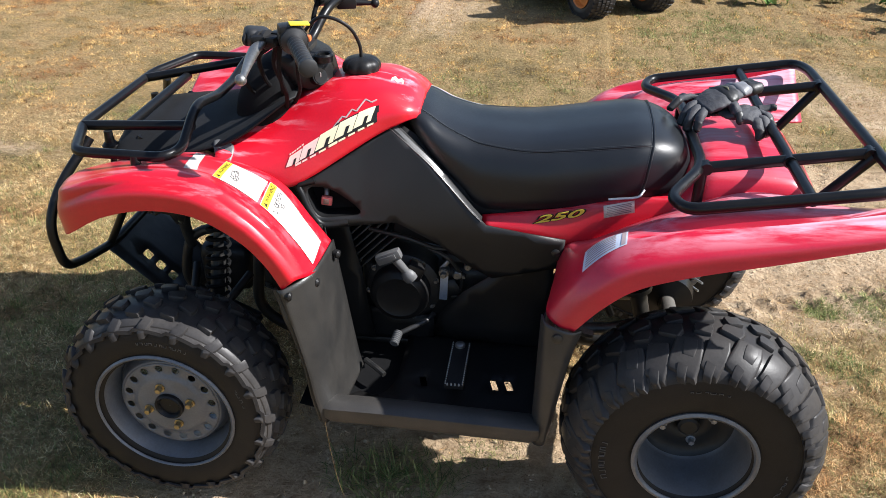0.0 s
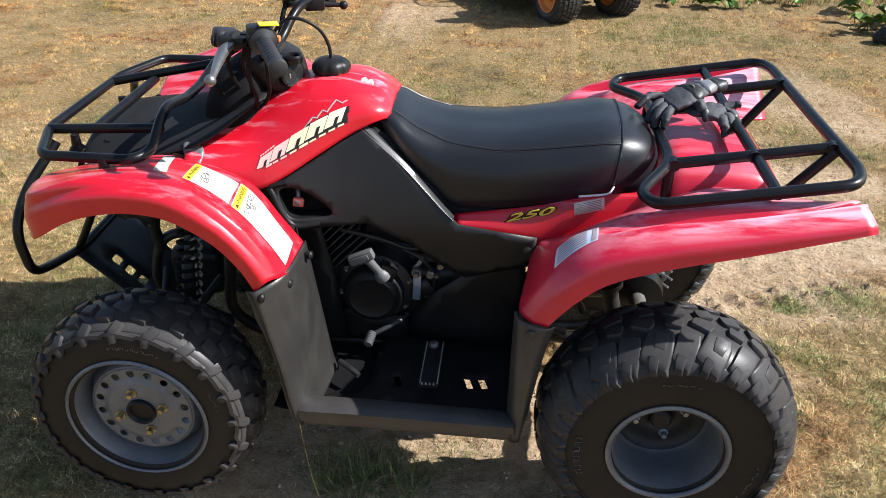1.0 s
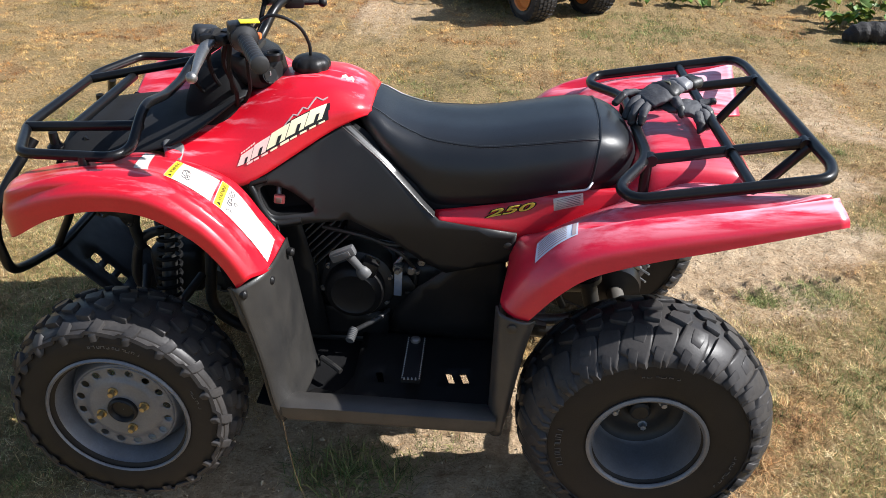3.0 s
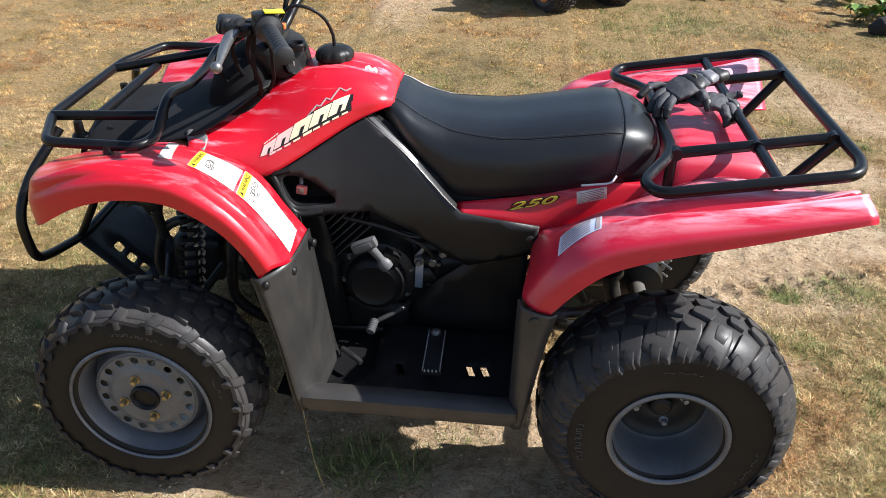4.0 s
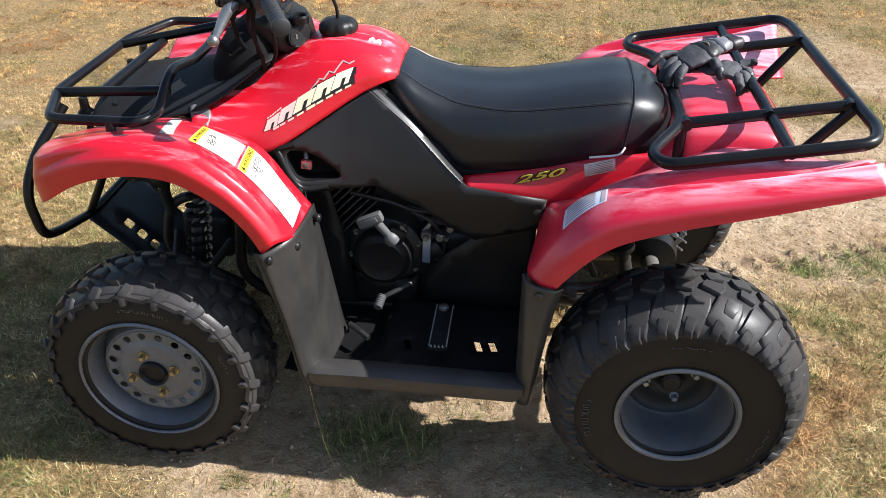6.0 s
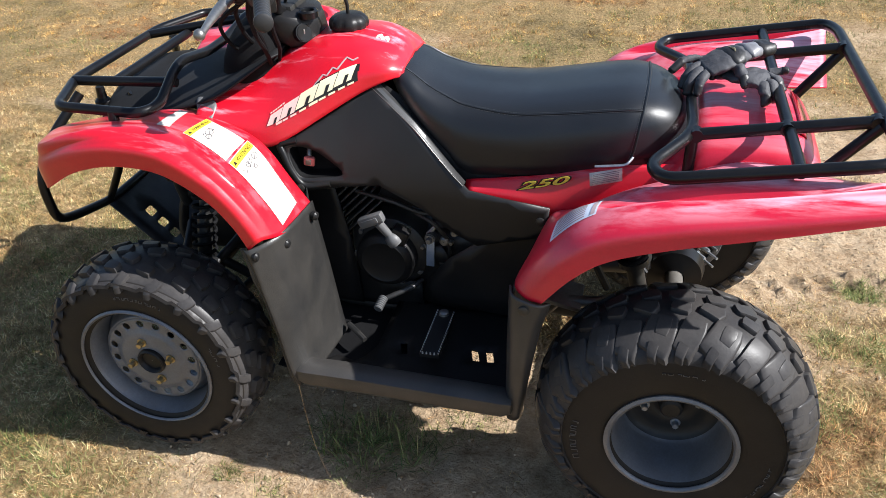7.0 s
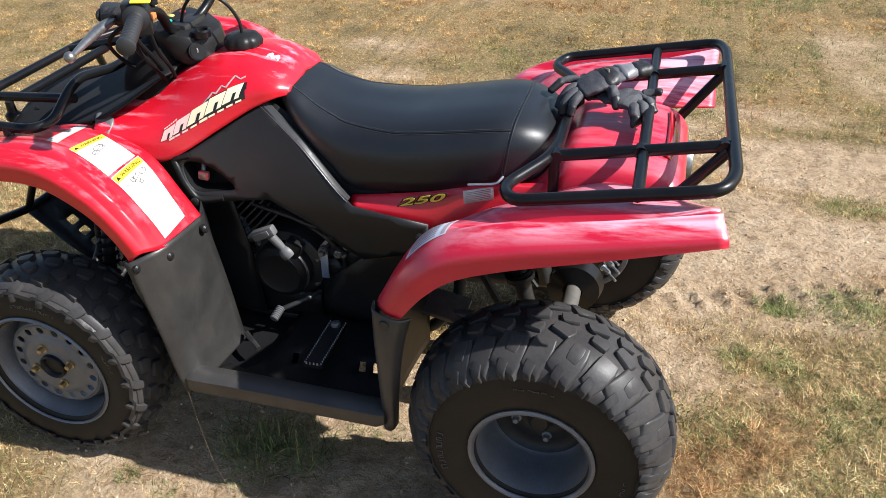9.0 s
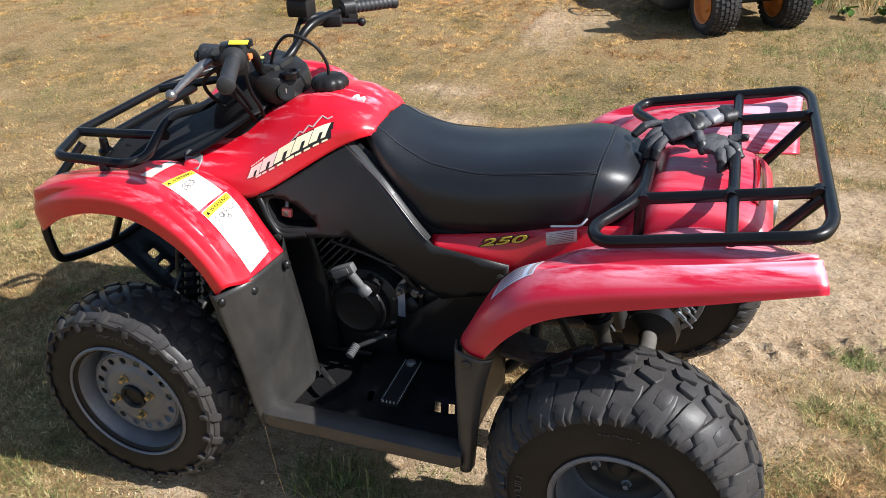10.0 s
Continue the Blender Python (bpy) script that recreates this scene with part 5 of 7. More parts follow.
tube(bm, spline([(0.61, 0.15, 0.625), (0.42, 0.15, 0.56), (0.15, 0.16, 0.44), (-0.15, 0.15, 0.50), (-0.26, 0.08, 0.58)], 30), 0.017, 12)
part("exhaust_pipe", bm, ALLOY, muffler)
# tail lamp
bm = bmesh.new()
net = [[(0.788 + (0.034 - 0.014 * b * b) * math.cos(a), b * 0.115, 0.730 + 0.055 * math.sin(a)) for a in (-1.45, -0.75, 0.05, 0.85, 1.45)] for b in (-1, -0.6, 0, 0.6, 1)]
sheet(bm, net_grid(net, 15, 15))
LENS = material("red_lens", (0.30, 0.006, 0.012), 0.12, var=0.1, bump=0, coat=0.5)
thick(part("tail_lamp", bm, LENS, quad, "red tail lamp lens"), 0.004, 0)
bm = bmesh.new()
tube(bm, fillet([(0.35, -0.215, 0.37), (0.42, -0.215, 0.375), (0.47, -0.21, 0.39)], 0.02), 0.015, 12)
box(bm, (0.33, -0.20, 0.38), (0.10, 0.10, 0.012), 0.004, (0, 12, 0))
part("heat_shield", bm, ALLOY, quad, "bright metal shield by the swing arm")
for pts, r in (([(0.36, 0.05, 0.45), (0.42, 0.0, 0.50), (0.47, -0.03, 0.42), (0.52, -0.05, 0.36)], 0.005), ([(0.36, -0.08, 0.47), (0.40, -0.1, 0.40), (0.43, -0.09, 0.33)], 0.010), ([(0.30, 0.0, 0.40), (0.36, -0.06, 0.42), (0.42, -0.05, 0.40)], 0.012)):
    bm = bmesh.new()
    tube(bm, spline(pts, 14), r, 8)
    part("brake_hose", bm, FRAME_BLACK, axle)
bm = bmesh.new()
box(bm, (0.42, 0.02, 0.50), (0.16, 0.22, 0.12), 0.02)
part("under_tray", bm, BLACK_PL, quad)
# ---------------------------------------------------------------- labels on the plastic
WHITE_LABEL = material("white_label", (0.60, 0.57, 0.51), 0.4, var=0.06, scale=20, bump=0, coat=0.2)
GREY_INK = material("grey_ink", (0.16, 0.15, 0.15), 0.5, var=0.2, bump=0)
CREAM = material("cream_decal", (0.86, 0.78, 0.52), 0.38, var=0.06, bump=0)
PINK = material("faded_pink_decal", (0.80, 0.56, 0.50), 0.38, var=0.08, bump=0)
INK = material("black_decal", (0.015, 0.013, 0.012), 0.35, var=0.15, bump=0)
SILVER = material("silver_decal", (0.42, 0.33, 0.33), 0.4, var=0.1, bump=0)
GOLD = material("yellow_decal", (0.75, 0.62, 0.08), 0.4, var=0.08, bump=0)
PALE = material("pale_blue_label", (0.62, 0.68, 0.78), 0.4, var=0.06, bump=0)


def decal(bm, net, quad4, a0, a1, b0, b1, off, n=8, m=5, shear=0.0):
    """A piece of film on a sheet: a runs along its top edge, b down; quad4 holds the corners in the net."""
    tl, tr, br, bl = [np.array(q) for q in quad4]
    rows = []
    for j in range(m):
        b = b0 + (b1 - b0) * j / (m - 1)
        row = []
        for i in range(n):
            a = a0 + (a1 - a0) * i / (n - 1) + shear * (b - b0)
            u, v = (tl * (1 - a) + tr * a) * (1 - b) + (bl * (1 - a) + br * a) * b
            p = Vector(on_net(net, u, v))
            e = 0.006
            da = Vector(on_net(net, min(1, u + e), v)) - Vector(on_net(net, max(0, u - e), v))
            db = Vector(on_net(net, u, min(1, v + e))) - Vector(on_net(net, u, max(0, v - e)))
            nn = da.cross(db).normalized()
            if nn.dot(V(0, -1, 0.8)) < 0:
                nn = -nn
            row.append(p + nn * off)
        rows.append(row)
    sheet(bm, rows)


def film(name, net, quad4, pieces, mat, parent, label="", off=0.0035):
    bm = bmesh.new()
    for pc in pieces:
        decal(bm, net, quad4, *pc[:4], off, *(pc[4:6] if len(pc) > 4 else (8, 5)), shear=pc[6] if len(pc) > 6 else 0.0)
    return part(name, bm, mat, parent, label)


fender = bpy.data.objects["front_fender"]
A4 = ((0.540, 0.938), (0.681, 0.923), (0.701, 0.704), (0.567, 0.732))
B4 = ((0.685, 0.935), (0.947, 0.897), (0.972, 0.682), (0.710, 0.702))
T4 = ((0.430, 0.945), (0.466, 0.945), (0.520, 0.755), (0.484, 0.750))
film("warning_label", FRONT_NET, A4, [(0, 1, 0, 1, 12, 10)], WHITE_LABEL, fender, "white warning label with yellow header")
film("label_header", FRONT_NET, A4, [(0.01, 0.17, 0.02, 0.98, 4, 10)], YELLOW, fender, "yellow label header", 0.0042)
film("warning_label", FRONT_NET, B4, [(0, 1, 0, 1, 22, 10)], WHITE_LABEL, fender, "long white warning label with yellow header")
film("label_header", FRONT_NET, B4, [(0.01, 0.10, 0.02, 0.98, 4, 10)], YELLOW, fender, "yellow label header", 0.0042)


def on_film(net, quad4, a, b, off):
    """A point of a film: a along its top edge, b down, off above the sheet."""
    tl, tr, br, bl = [np.array(q) for q in quad4]
    u, v = (tl * (1 - a) + tr * a) * (1 - b) + (bl * (1 - a) + br * a) * b
    e = 0.006
    da = Vector(on_net(net, min(1, u + e), v)) - Vector(on_net(net, max(0, u - e), v))
    db = Vector(on_net(net, u, min(1, v + e))) - Vector(on_net(net, u, max(0, v - e)))
    nn = da.cross(db).normalized()
    if nn.dot(V(0, -1, 0.8)) < 0:
        nn = -nn
    return Vector(on_net(net, u, v)) + nn * off


def drawn(quad4, strokes, mat):
    """Thin printed strokes of a pictogram on a fender label."""
    bm = bmesh.new()
    for pts, r in strokes:
        tube(bm, [on_film(FRONT_NET, quad4, a, b, 0.0042) for a, b in pts], r, 5)
    ob = part("label_pictogram", bm, mat, fender, "small printed pictogram")
    ob["kind"] = "stuff"


def loop2(a, b, ra, rb, n=16):
    return [(a + ra * math.cos(2 * math.pi * k / n), b + rb * math.sin(2 * math.pi * k / n)) for k in range(n + 1)]


drawn(A4, [(loop2(0.36, 0.44, 0.075, 0.15), 0.0006), ([(0.31, 0.33), (0.41, 0.55)], 0.0006), ([(0.30, 0.62), (0.36, 0.70), (0.43, 0.60), (0.47, 0.72)], 0.0006), (loop2(0.43, 0.62, 0.05, 0.10), 0.0006), ([(0.39, 0.52), (0.47, 0.70)], 0.0006), ([(0.27, 0.36), (0.33, 0.30), (0.40, 0.36)], 0.0007)], GREY_INK)
drawn(B4, [(loop2(0.17, 0.22, 0.035, 0.10), 0.0007), ([(0.145, 0.16), (0.195, 0.29)], 0.0007), ([(0.135, 0.40), (0.16, 0.44), (0.18, 0.38), (0.20, 0.46)], 0.0011), ([(0.15, 0.50), (0.175, 0.56), (0.20, 0.50), (0.215, 0.58)], 0.0013), (loop2(0.175, 0.58, 0.025, 0.06), 0.0009), ([(0.22, 0.40), (0.245, 0.46), (0.235, 0.52)], 0.0009), (loop2(0.255, 0.42, 0.02, 0.05), 0.0007), ([(0.15, 0.78), (0.17, 0.86), (0.19, 0.78)], 0.0008), ([(0.20, 0.72), (0.23, 0.80), (0.25, 0.72)], 0.0008)], GREY_INK)
film("white_reflector", FRONT_NET, T4, [(0, 1, 0, 1)], WHITE_LABEL, fender, "white reflective tape")

rear = bpy.data.objects["rear_fender"]
R4 = ((0.281, 0.585), (0.465, 0.682), (0.421, 0.427), (0.230, 0.399))
film("tyre_label", REAR_NET, R4, [(0, 1, 0, 1, 10, 10)], PALE, rear, "pale printed tyre label")
for bar in [(0.08, 0.78, 0.10 + 0.11 * k, 0.15 + 0.11 * k) for k in range(8)]:
    film("label_print", REAR_NET, R4, [bar], SILVER, rear, "", 0.0042)
film("label_header", REAR_NET, R4, [(0.89, 0.97, 0.05, 0.95, 4, 8)], SILVER, rear, "grey label edge", 0.0042)

# the maker's graphic on the tank: plain blocks in its colours
tank = bpy.data.objects["tank_cover"]
L4 = ((0.681, 0.131), (0.292, 0.175), (0.289, 0.059), (0.678, 0.070))
film("tank_graphic", TANK_NET, L4, [(0.0, 1.0, 0.30, 0.80, 24, 8), (0.55, 1.02, 0.02, 0.34, 12, 6)], INK, tank, "black graphic panel", 0.0032)
for k, mt in enumerate((PINK, PINK, CREAM, CREAM, CREAM)):
    a0, b0 = 0.008 + 0.198 * k, 0.20 - 0.045 * k
    film("graphic_block", TANK_NET, L4, [(a0, a0 + 0.186, b0, b0 + 0.60, 10, 8, -0.10)], mt, tank, "pale slanted block", 0.0040)
    # a dark slit cut into each block
    film("graphic_slit", TANK_NET, L4, [(a0 + 0.066, a0 + 0.104, b0 + 0.30, b0 + 0.60, 4, 5, -0.10)], INK, tank, "", 0.0046)
for k in range(9):
    a0 = 0.085 + 0.100 * k
    film("graphic_bar", TANK_NET, L4, [(a0, a0 + (0.088 if k in (0, 4) else 0.070), 0.865 - 0.14 * a0 - (0.03 if k in (0, 4) else 0), 0.955 - 0.14 * a0, 5, 3)], CREAM if k > 2 else PINK, tank, "", 0.0042)
for k in range(6):
    film("maker_bar", TANK_NET, L4, [(0.004 + 0.036 * k, 0.032 + 0.036 * k, 0.045 - 0.03 * k * 0.2, 0.125 - 0.03 * k * 0.2, 3, 3)], PINK, tank, "", 0.0040)
bm = bmesh.new()
peaks = [(0.53, 0.10), (0.62, -0.17), (0.66, -0.05), (0.72, -0.26), (0.77, -0.10), (0.86, -0.46), (0.93, -0.22), (0.99, -0.28)]
for (a0, b0), (a1, b1) in zip(peaks, peaks[1:]):
    tl, tr, br, bl = [np.array(q) for q in L4]
    pts = []
    for k in range(5):
        a, b = a0 + (a1 - a0) * k / 4, b0 + (b1 - b0) * k / 4
        u, v = (tl * (1 - a) + tr * a) * (1 - b) + (bl * (1 - a) + br * a) * b
        p = Vector(on_net(TANK_NET, u, v))
        pts.append(p + (p - V(p.x, 0, 0.8)).normalized() * 0.0015)
    tube(bm, pts, 0.0021, 6)
part("peak_line", bm, SILVER, tank, "grey zigzag outline")
# a pale patch near the tank's tail, painted in for glare and scuffs
bm = bmesh.new()
rows = [[Vector(on_net(TANK_NET, u, v + 0.012 * math.sin(u * 190))) + V(0, -0.001, 0.003) for v in np.linspace(0.40, 0.44, 5)] for u in np.linspace(0.19, 0.255, 11)]
sheet(bm, rows)
part("tank_glare_patch", bm, PINK, tank, "pale patch painted for glare and scuffs")


def lettering(text, size, m, mat, parent, name, depth=0.0, bold=0.0):
    cu = bpy.data.curves.new(name, "FONT")
    cu.body, cu.size, cu.shear, cu.extrude, cu.offset = text, size, 0.35 if depth else 0.0, depth, bold
    tmp = bpy.data.objects.new(name, cu)
    scene.collection.objects.link(tmp)
    me = bpy.data.meshes.new_from_object(tmp.evaluated_get(bpy.context.evaluated_depsgraph_get()))
    scene.collection.objects.unlink(tmp)
    bpy.data.objects.remove(tmp)
    me.transform(m)
    me.materials.clear()
    me.materials.append(mat)
    ob = new(name, me)
    ob.parent = parent
    return ob


skirt = bpy.data.objects["side_skirt"]
m250 = pose(0.222, -0.1895, 0.638, 90, -14, 0) @ Matrix.Diagonal((2.0, 0.66, 1, 1))
lettering("250", 0.036, m250, INK, skirt, "number_outline", 0.0006, 0.0028)
lettering("250", 0.036, pose(0.222, -0.1905, 0.638, 90, -14, 0) @ Matrix.Diagonal((2.0, 0.66, 1, 1)), GOLD, skirt, "number_250", 0.0006, 0.0006)
bm = bmesh.new()
panel(bm, [(0.378, 0.666), (0.445, 0.683), (0.442, 0.710), (0.375, 0.694)], [], lambda a, b: (a, -0.1925 + (b - 0.69) * 0.25, b), 0.03)
thick(part("serial_label", bm, WHITE_LABEL, skirt, "small white printed label"), 0.0008, 0)
for k in range(6):
    bm = bmesh.new()
    panel(bm, [(0.383, 0.671 + k * 0.0038), (0.437, 0.685 + k * 0.0038), (0.437, 0.6865 + k * 0.0038), (0.383, 0.6725 + k * 0.0038)], [], lambda a, b: (a, -0.1937 + (b - 0.69) * 0.25, b), 0.05)
    part("label_print", bm, GREY_INK, skirt)
for q4, a_base, a_tall in ((A4, 0.135, 0.080), (B4, 0.078, 0.046)):
    word = lettering("WARNING", 1.0, Matrix.Identity(4), INK, fender, "warning_word", 0.0, 0.0)
    wide = max(v.co.x for v in word.data.vertices)
    tall = max(v.co.y for v in word.data.vertices)
    for v in word.data.vertices:
        v.co = on_film(FRONT_NET, q4, a_base - a_tall * v.co.y / tall, 0.74 - 0.64 * v.co.x / wide, 0.0050)
    bm = bmesh.new()
    bm.faces.new([bm.verts.new(on_film(FRONT_NET, q4, a, b, 0.0050)) for a, b in ((a_base, 0.93), (a_base, 0.80), (a_base - a_tall, 0.865))])
    part("warning_triangle", bm, INK, fender)

# raised maker's marks and size marks on the near sidewalls: plain bars
PALE_RUBBER = material("scuffed_rubber", (0.085, 0.08, 0.074), 0.6, var=0.3, bump=0.1)
for x, cy, rr, arcs in ((0.594, 0.5362, 0.195, ((2.95, 3.50, 8, 0.012), (1.35, 1.80, 6, 0.003), (5.7, 6.25, 7, 0.005))), (-0.594, 0.5300, 0.200, ((1.15, 1.75, 11, 0.006), (0.2, 0.5, 4, 0.005)))):
    rim = [o for o in quad.children if "wheel" in o.name and abs(o.bound_box[0][0] + o.bound_box[6][0] - 2 * x) < 0.1 and o.bound_box[0][1] < 0 and o.bound_box[6][1] < 0][0]
    for t0, t1, n, h in arcs:
        bm = bmesh.new()
        for k in range(n):
            t = t0 + (t1 - t0) * k / n
            dt = (t1 - t0) / n * (0.35 + 0.4 * ((k * 7) % 5) / 4)
            for ta in ((t, t + dt) if k % 3 else (t,)):
                tube(bm, [V(x + q * math.cos(ta), -cy, 0.268 + q * math.sin(ta)) for q in (rr - h / 2, rr + h / 2)], 0.0009, 5)
            tube(bm, [V(x + (rr + (h if k % 2 else -h) / 2) * math.cos(q), -cy, 0.268 + (rr + (h if k % 2 else -h) / 2) * math.sin(q)) for q in (t, t + dt)], 0.0009, 5)
        mk = part("sidewall_mark", bm, PALE_RUBBER, rim, "raised unreadable sidewall marks")
        mk["kind"] = "stuff"


# ---------------------------------------------------------------- gloves on the rear rack
GLOVE_GREY = material("grey_glove_cloth", (0.046, 0.046, 0.051), 0.7, var=0.35, scale=35, fine=500, bump=0.35, bump_scale=75, dist=0.006)
GLOVE_BLACK = material("black_glove_leather", (0.013, 0.0125, 0.0125), 0.5, var=0.3, scale=40, fine=400, bump=0.4, bump_scale=60, dist=0.004)


def soft(bm, pts, wid, hei, seg=14, n=18):
    """A padded body with an oval section along a line."""
    P = spline(pts, n)
    W, H = spline([(w, 0, 0) for w in wid], n), spline([(h, 0, 0) for h in hei], n)
    rows = []
    for i, p in enumerate(P):
        p = Vector(p)
        d = (Vector(P[min(n - 1, i + 1)]) - Vector(P[max(0, i - 1)])).normalized()
        side = d.cross(V(0, 0, 1)).normalized()
        up = side.cross(d)
        e = min(1.0, (min(i, n - 1 - i) + 0.35) / 2.2) ** 0.5
        row = []
        for k in range(seg):
            t = 2 * math.pi * k / seg
            q = p + (side * math.cos(t) * W[i][0] + up * math.sin(t) * H[i][0]) * e
            row.append(q + Vector((1, 1, 1)) * (0.0046 * noise.noise(q * 48) + 0.0012 * noise.noise(q * 130)))
        rows.append(row)
    vs = sheet(bm, rows, close_v=True)
    bm.faces.new(vs[0])
    bm.faces.new(vs[-1])


def glove(label, body, bw, bh, fingers, tips, band, cuff):
    g = tagged(new("work_glove"), label, "glove", "gloves on the rack")
    bm = bmesh.new()
    soft(bm, body, bw, bh, 30, 40)
    part("glove_back", bm, GLOVE_GREY, g, "grey cloth glove back", 80)
    for f, r in fingers:
        bm = bmesh.new()
        soft(bm, f, (r * 0.92, r * 1.0, r * 0.9, r * 0.8), (r * 0.75, r * 0.85, r * 0.78, r * 0.68), 16, 26)
        fo = part("finger", bm, GLOVE_GREY, g, "", 80)
        a, b = Vector(f[-2]), Vector(f[-1])
        bm = bmesh.new()
        soft(bm, (a.lerp(b, -0.25), a.lerp(b, 0.3), a.lerp(b, 0.75), b + (b - a) * 0.05), (r * 1.0, r * 0.98, r * 0.92, r * 0.85), (r * 0.88, r * 0.86, r * 0.8, r * 0.72), 14, 14)
        part("fingertip", bm, GLOVE_BLACK, fo, "black leather fingertip", 80)
    bm = bmesh.new()
    soft(bm, *band, 16, 8)
    part("wrist_strap", bm, GLOVE_BLACK, g, "black wrist strap", 80)
    bm = bmesh.new()
    soft(bm, *cuff, 16, 10)
    part("cuff", bm, GLOVE_BLACK, g, "black knitted cuff", 80)
    return g


glove("grey and black work glove lying over the rack", [(0.702, 0.100, 0.878), (0.678, 0.080, 0.880), (0.650, 0.060, 0.878), (0.618, 0.040, 0.868), (0.588, 0.026, 0.854)],
      (0.024, 0.029, 0.040, 0.046, 0.040), (0.013, 0.014, 0.016, 0.015, 0.011),
      [([(0.596, 0.070, 0.862), (0.572, 0.070, 0.866), (0.546, 0.056, 0.862), (0.522, 0.038, 0.842)], 0.0108), ([(0.588, 0.046, 0.858), (0.572, 0.034, 0.856), (0.558, 0.018, 0.842), (0.550, 0.008, 0.818)], 0.0120),
       ([(0.590, 0.024, 0.857), (0.576, 0.008, 0.852), (0.565, -0.008, 0.837), (0.560, -0.016, 0.812)], 0.0120), ([(0.600, 0.004, 0.858), (0.590, -0.012, 0.850), (0.583, -0.024, 0.838), (0.580, -0.030, 0.820)], 0.0112),
       ([(0.655, 0.028, 0.872), (0.664, 0.012, 0.866), (0.672, -0.004, 0.854), (0.682, -0.016, 0.838)], 0.0118)], None,
      ([(0.668, 0.072, 0.880), (0.654, 0.062, 0.8795), (0.640, 0.053, 0.8765), (0.626, 0.044, 0.8720)], (0.034, 0.040, 0.045, 0.046), (0.0165, 0.0178, 0.0178, 0.0165)),
      ([(0.694, 0.094, 0.879), (0.706, 0.103, 0.880), (0.720, 0.114, 0.881), (0.732, 0.124, 0.881)], (0.027, 0.028, 0.029, 0.030), (0.0165, 0.017, 0.017, 0.016)))
glove("grey and black work glove crossed under its mate", [(0.628, 0.050, 0.840), (0.655, 0.036, 0.845), (0.685, 0.022, 0.848), (0.706, 0.012, 0.846), (0.722, 0.004, 0.840)],
      (0.024, 0.032, 0.040, 0.040, 0.034), (0.009, 0.011, 0.013, 0.013, 0.010),
      [([(0.716, 0.032, 0.844), (0.734, 0.028, 0.846), (0.748, 0.016, 0.838), (0.758, 0.004, 0.822)], 0.0115), ([(0.714, 0.010, 0.843), (0.727, -0.002, 0.841), (0.737, -0.016, 0.830), (0.742, -0.026, 0.812)], 0.0118),
       ([(0.704, -0.008, 0.843), (0.713, -0.020, 0.839), (0.720, -0.032, 0.828), (0.724, -0.040, 0.810)], 0.0118), ([(0.724, 0.048, 0.846), (0.742, 0.052, 0.850), (0.756, 0.052, 0.853), (0.770, 0.050, 0.855)], 0.0098)], None,
      ([(0.654, 0.036, 0.8455), (0.647, 0.040, 0.845), (0.640, 0.044, 0.844), (0.634, 0.047, 0.843)], (0.0325, 0.031, 0.029, 0.028), (0.0122, 0.012, 0.0118, 0.0112)),
      ([(0.632, 0.046, 0.841), (0.622, 0.051, 0.840), (0.612, 0.056, 0.839), (0.602, 0.062, 0.838)], (0.025, 0.025, 0.025, 0.024), (0.011, 0.011, 0.011, 0.010)))
panel_bm = bmesh.new()
soft(panel_bm, [(0.700, 0.098, 0.8805), (0.690, 0.090, 0.8815), (0.679, 0.081, 0.8815), (0.668, 0.072, 0.8810)], (0.025, 0.029, 0.032, 0.035), (0.0155, 0.0165, 0.0172, 0.0172), 24, 14)
part("cuff_panel", panel_bm, material("silver_grey_cloth", (0.16, 0.16, 0.17), 0.42, var=0.2, scale=40, bump=0.3, bump_scale=60), bpy.data.objects["work_glove"], "shiny silver-grey wrist panel", 80)
mark = bmesh.new()
soft(mark, [(0.652, 0.040, 0.8945), (0.648, 0.048, 0.8962), (0.643, 0.057, 0.8962), (0.638, 0.066, 0.8950)], (0.0026,) * 4, (0.0014,) * 4, 8, 6)
part("strap_mark", mark, BRASS, bpy.data.objects["work_glove"], "gold mark on the strap")

# ---------------------------------------------------------------- ride-on mower behind
mower = tagged(new("ride_on_mower"), "orange and black ride-on mower parked on the grass", "lawn mower")
MORANGE = material("mower_orange", (0.62, 0.20, 0.035), 0.45, var=0.2, scale=8, bump=0.1)
AX, LONG = V(0.87, 0.49, 0).normalized(), V(-0.49, 0.87, 0).normalized()
W1 = V(0.52, 5.22, -0.072)


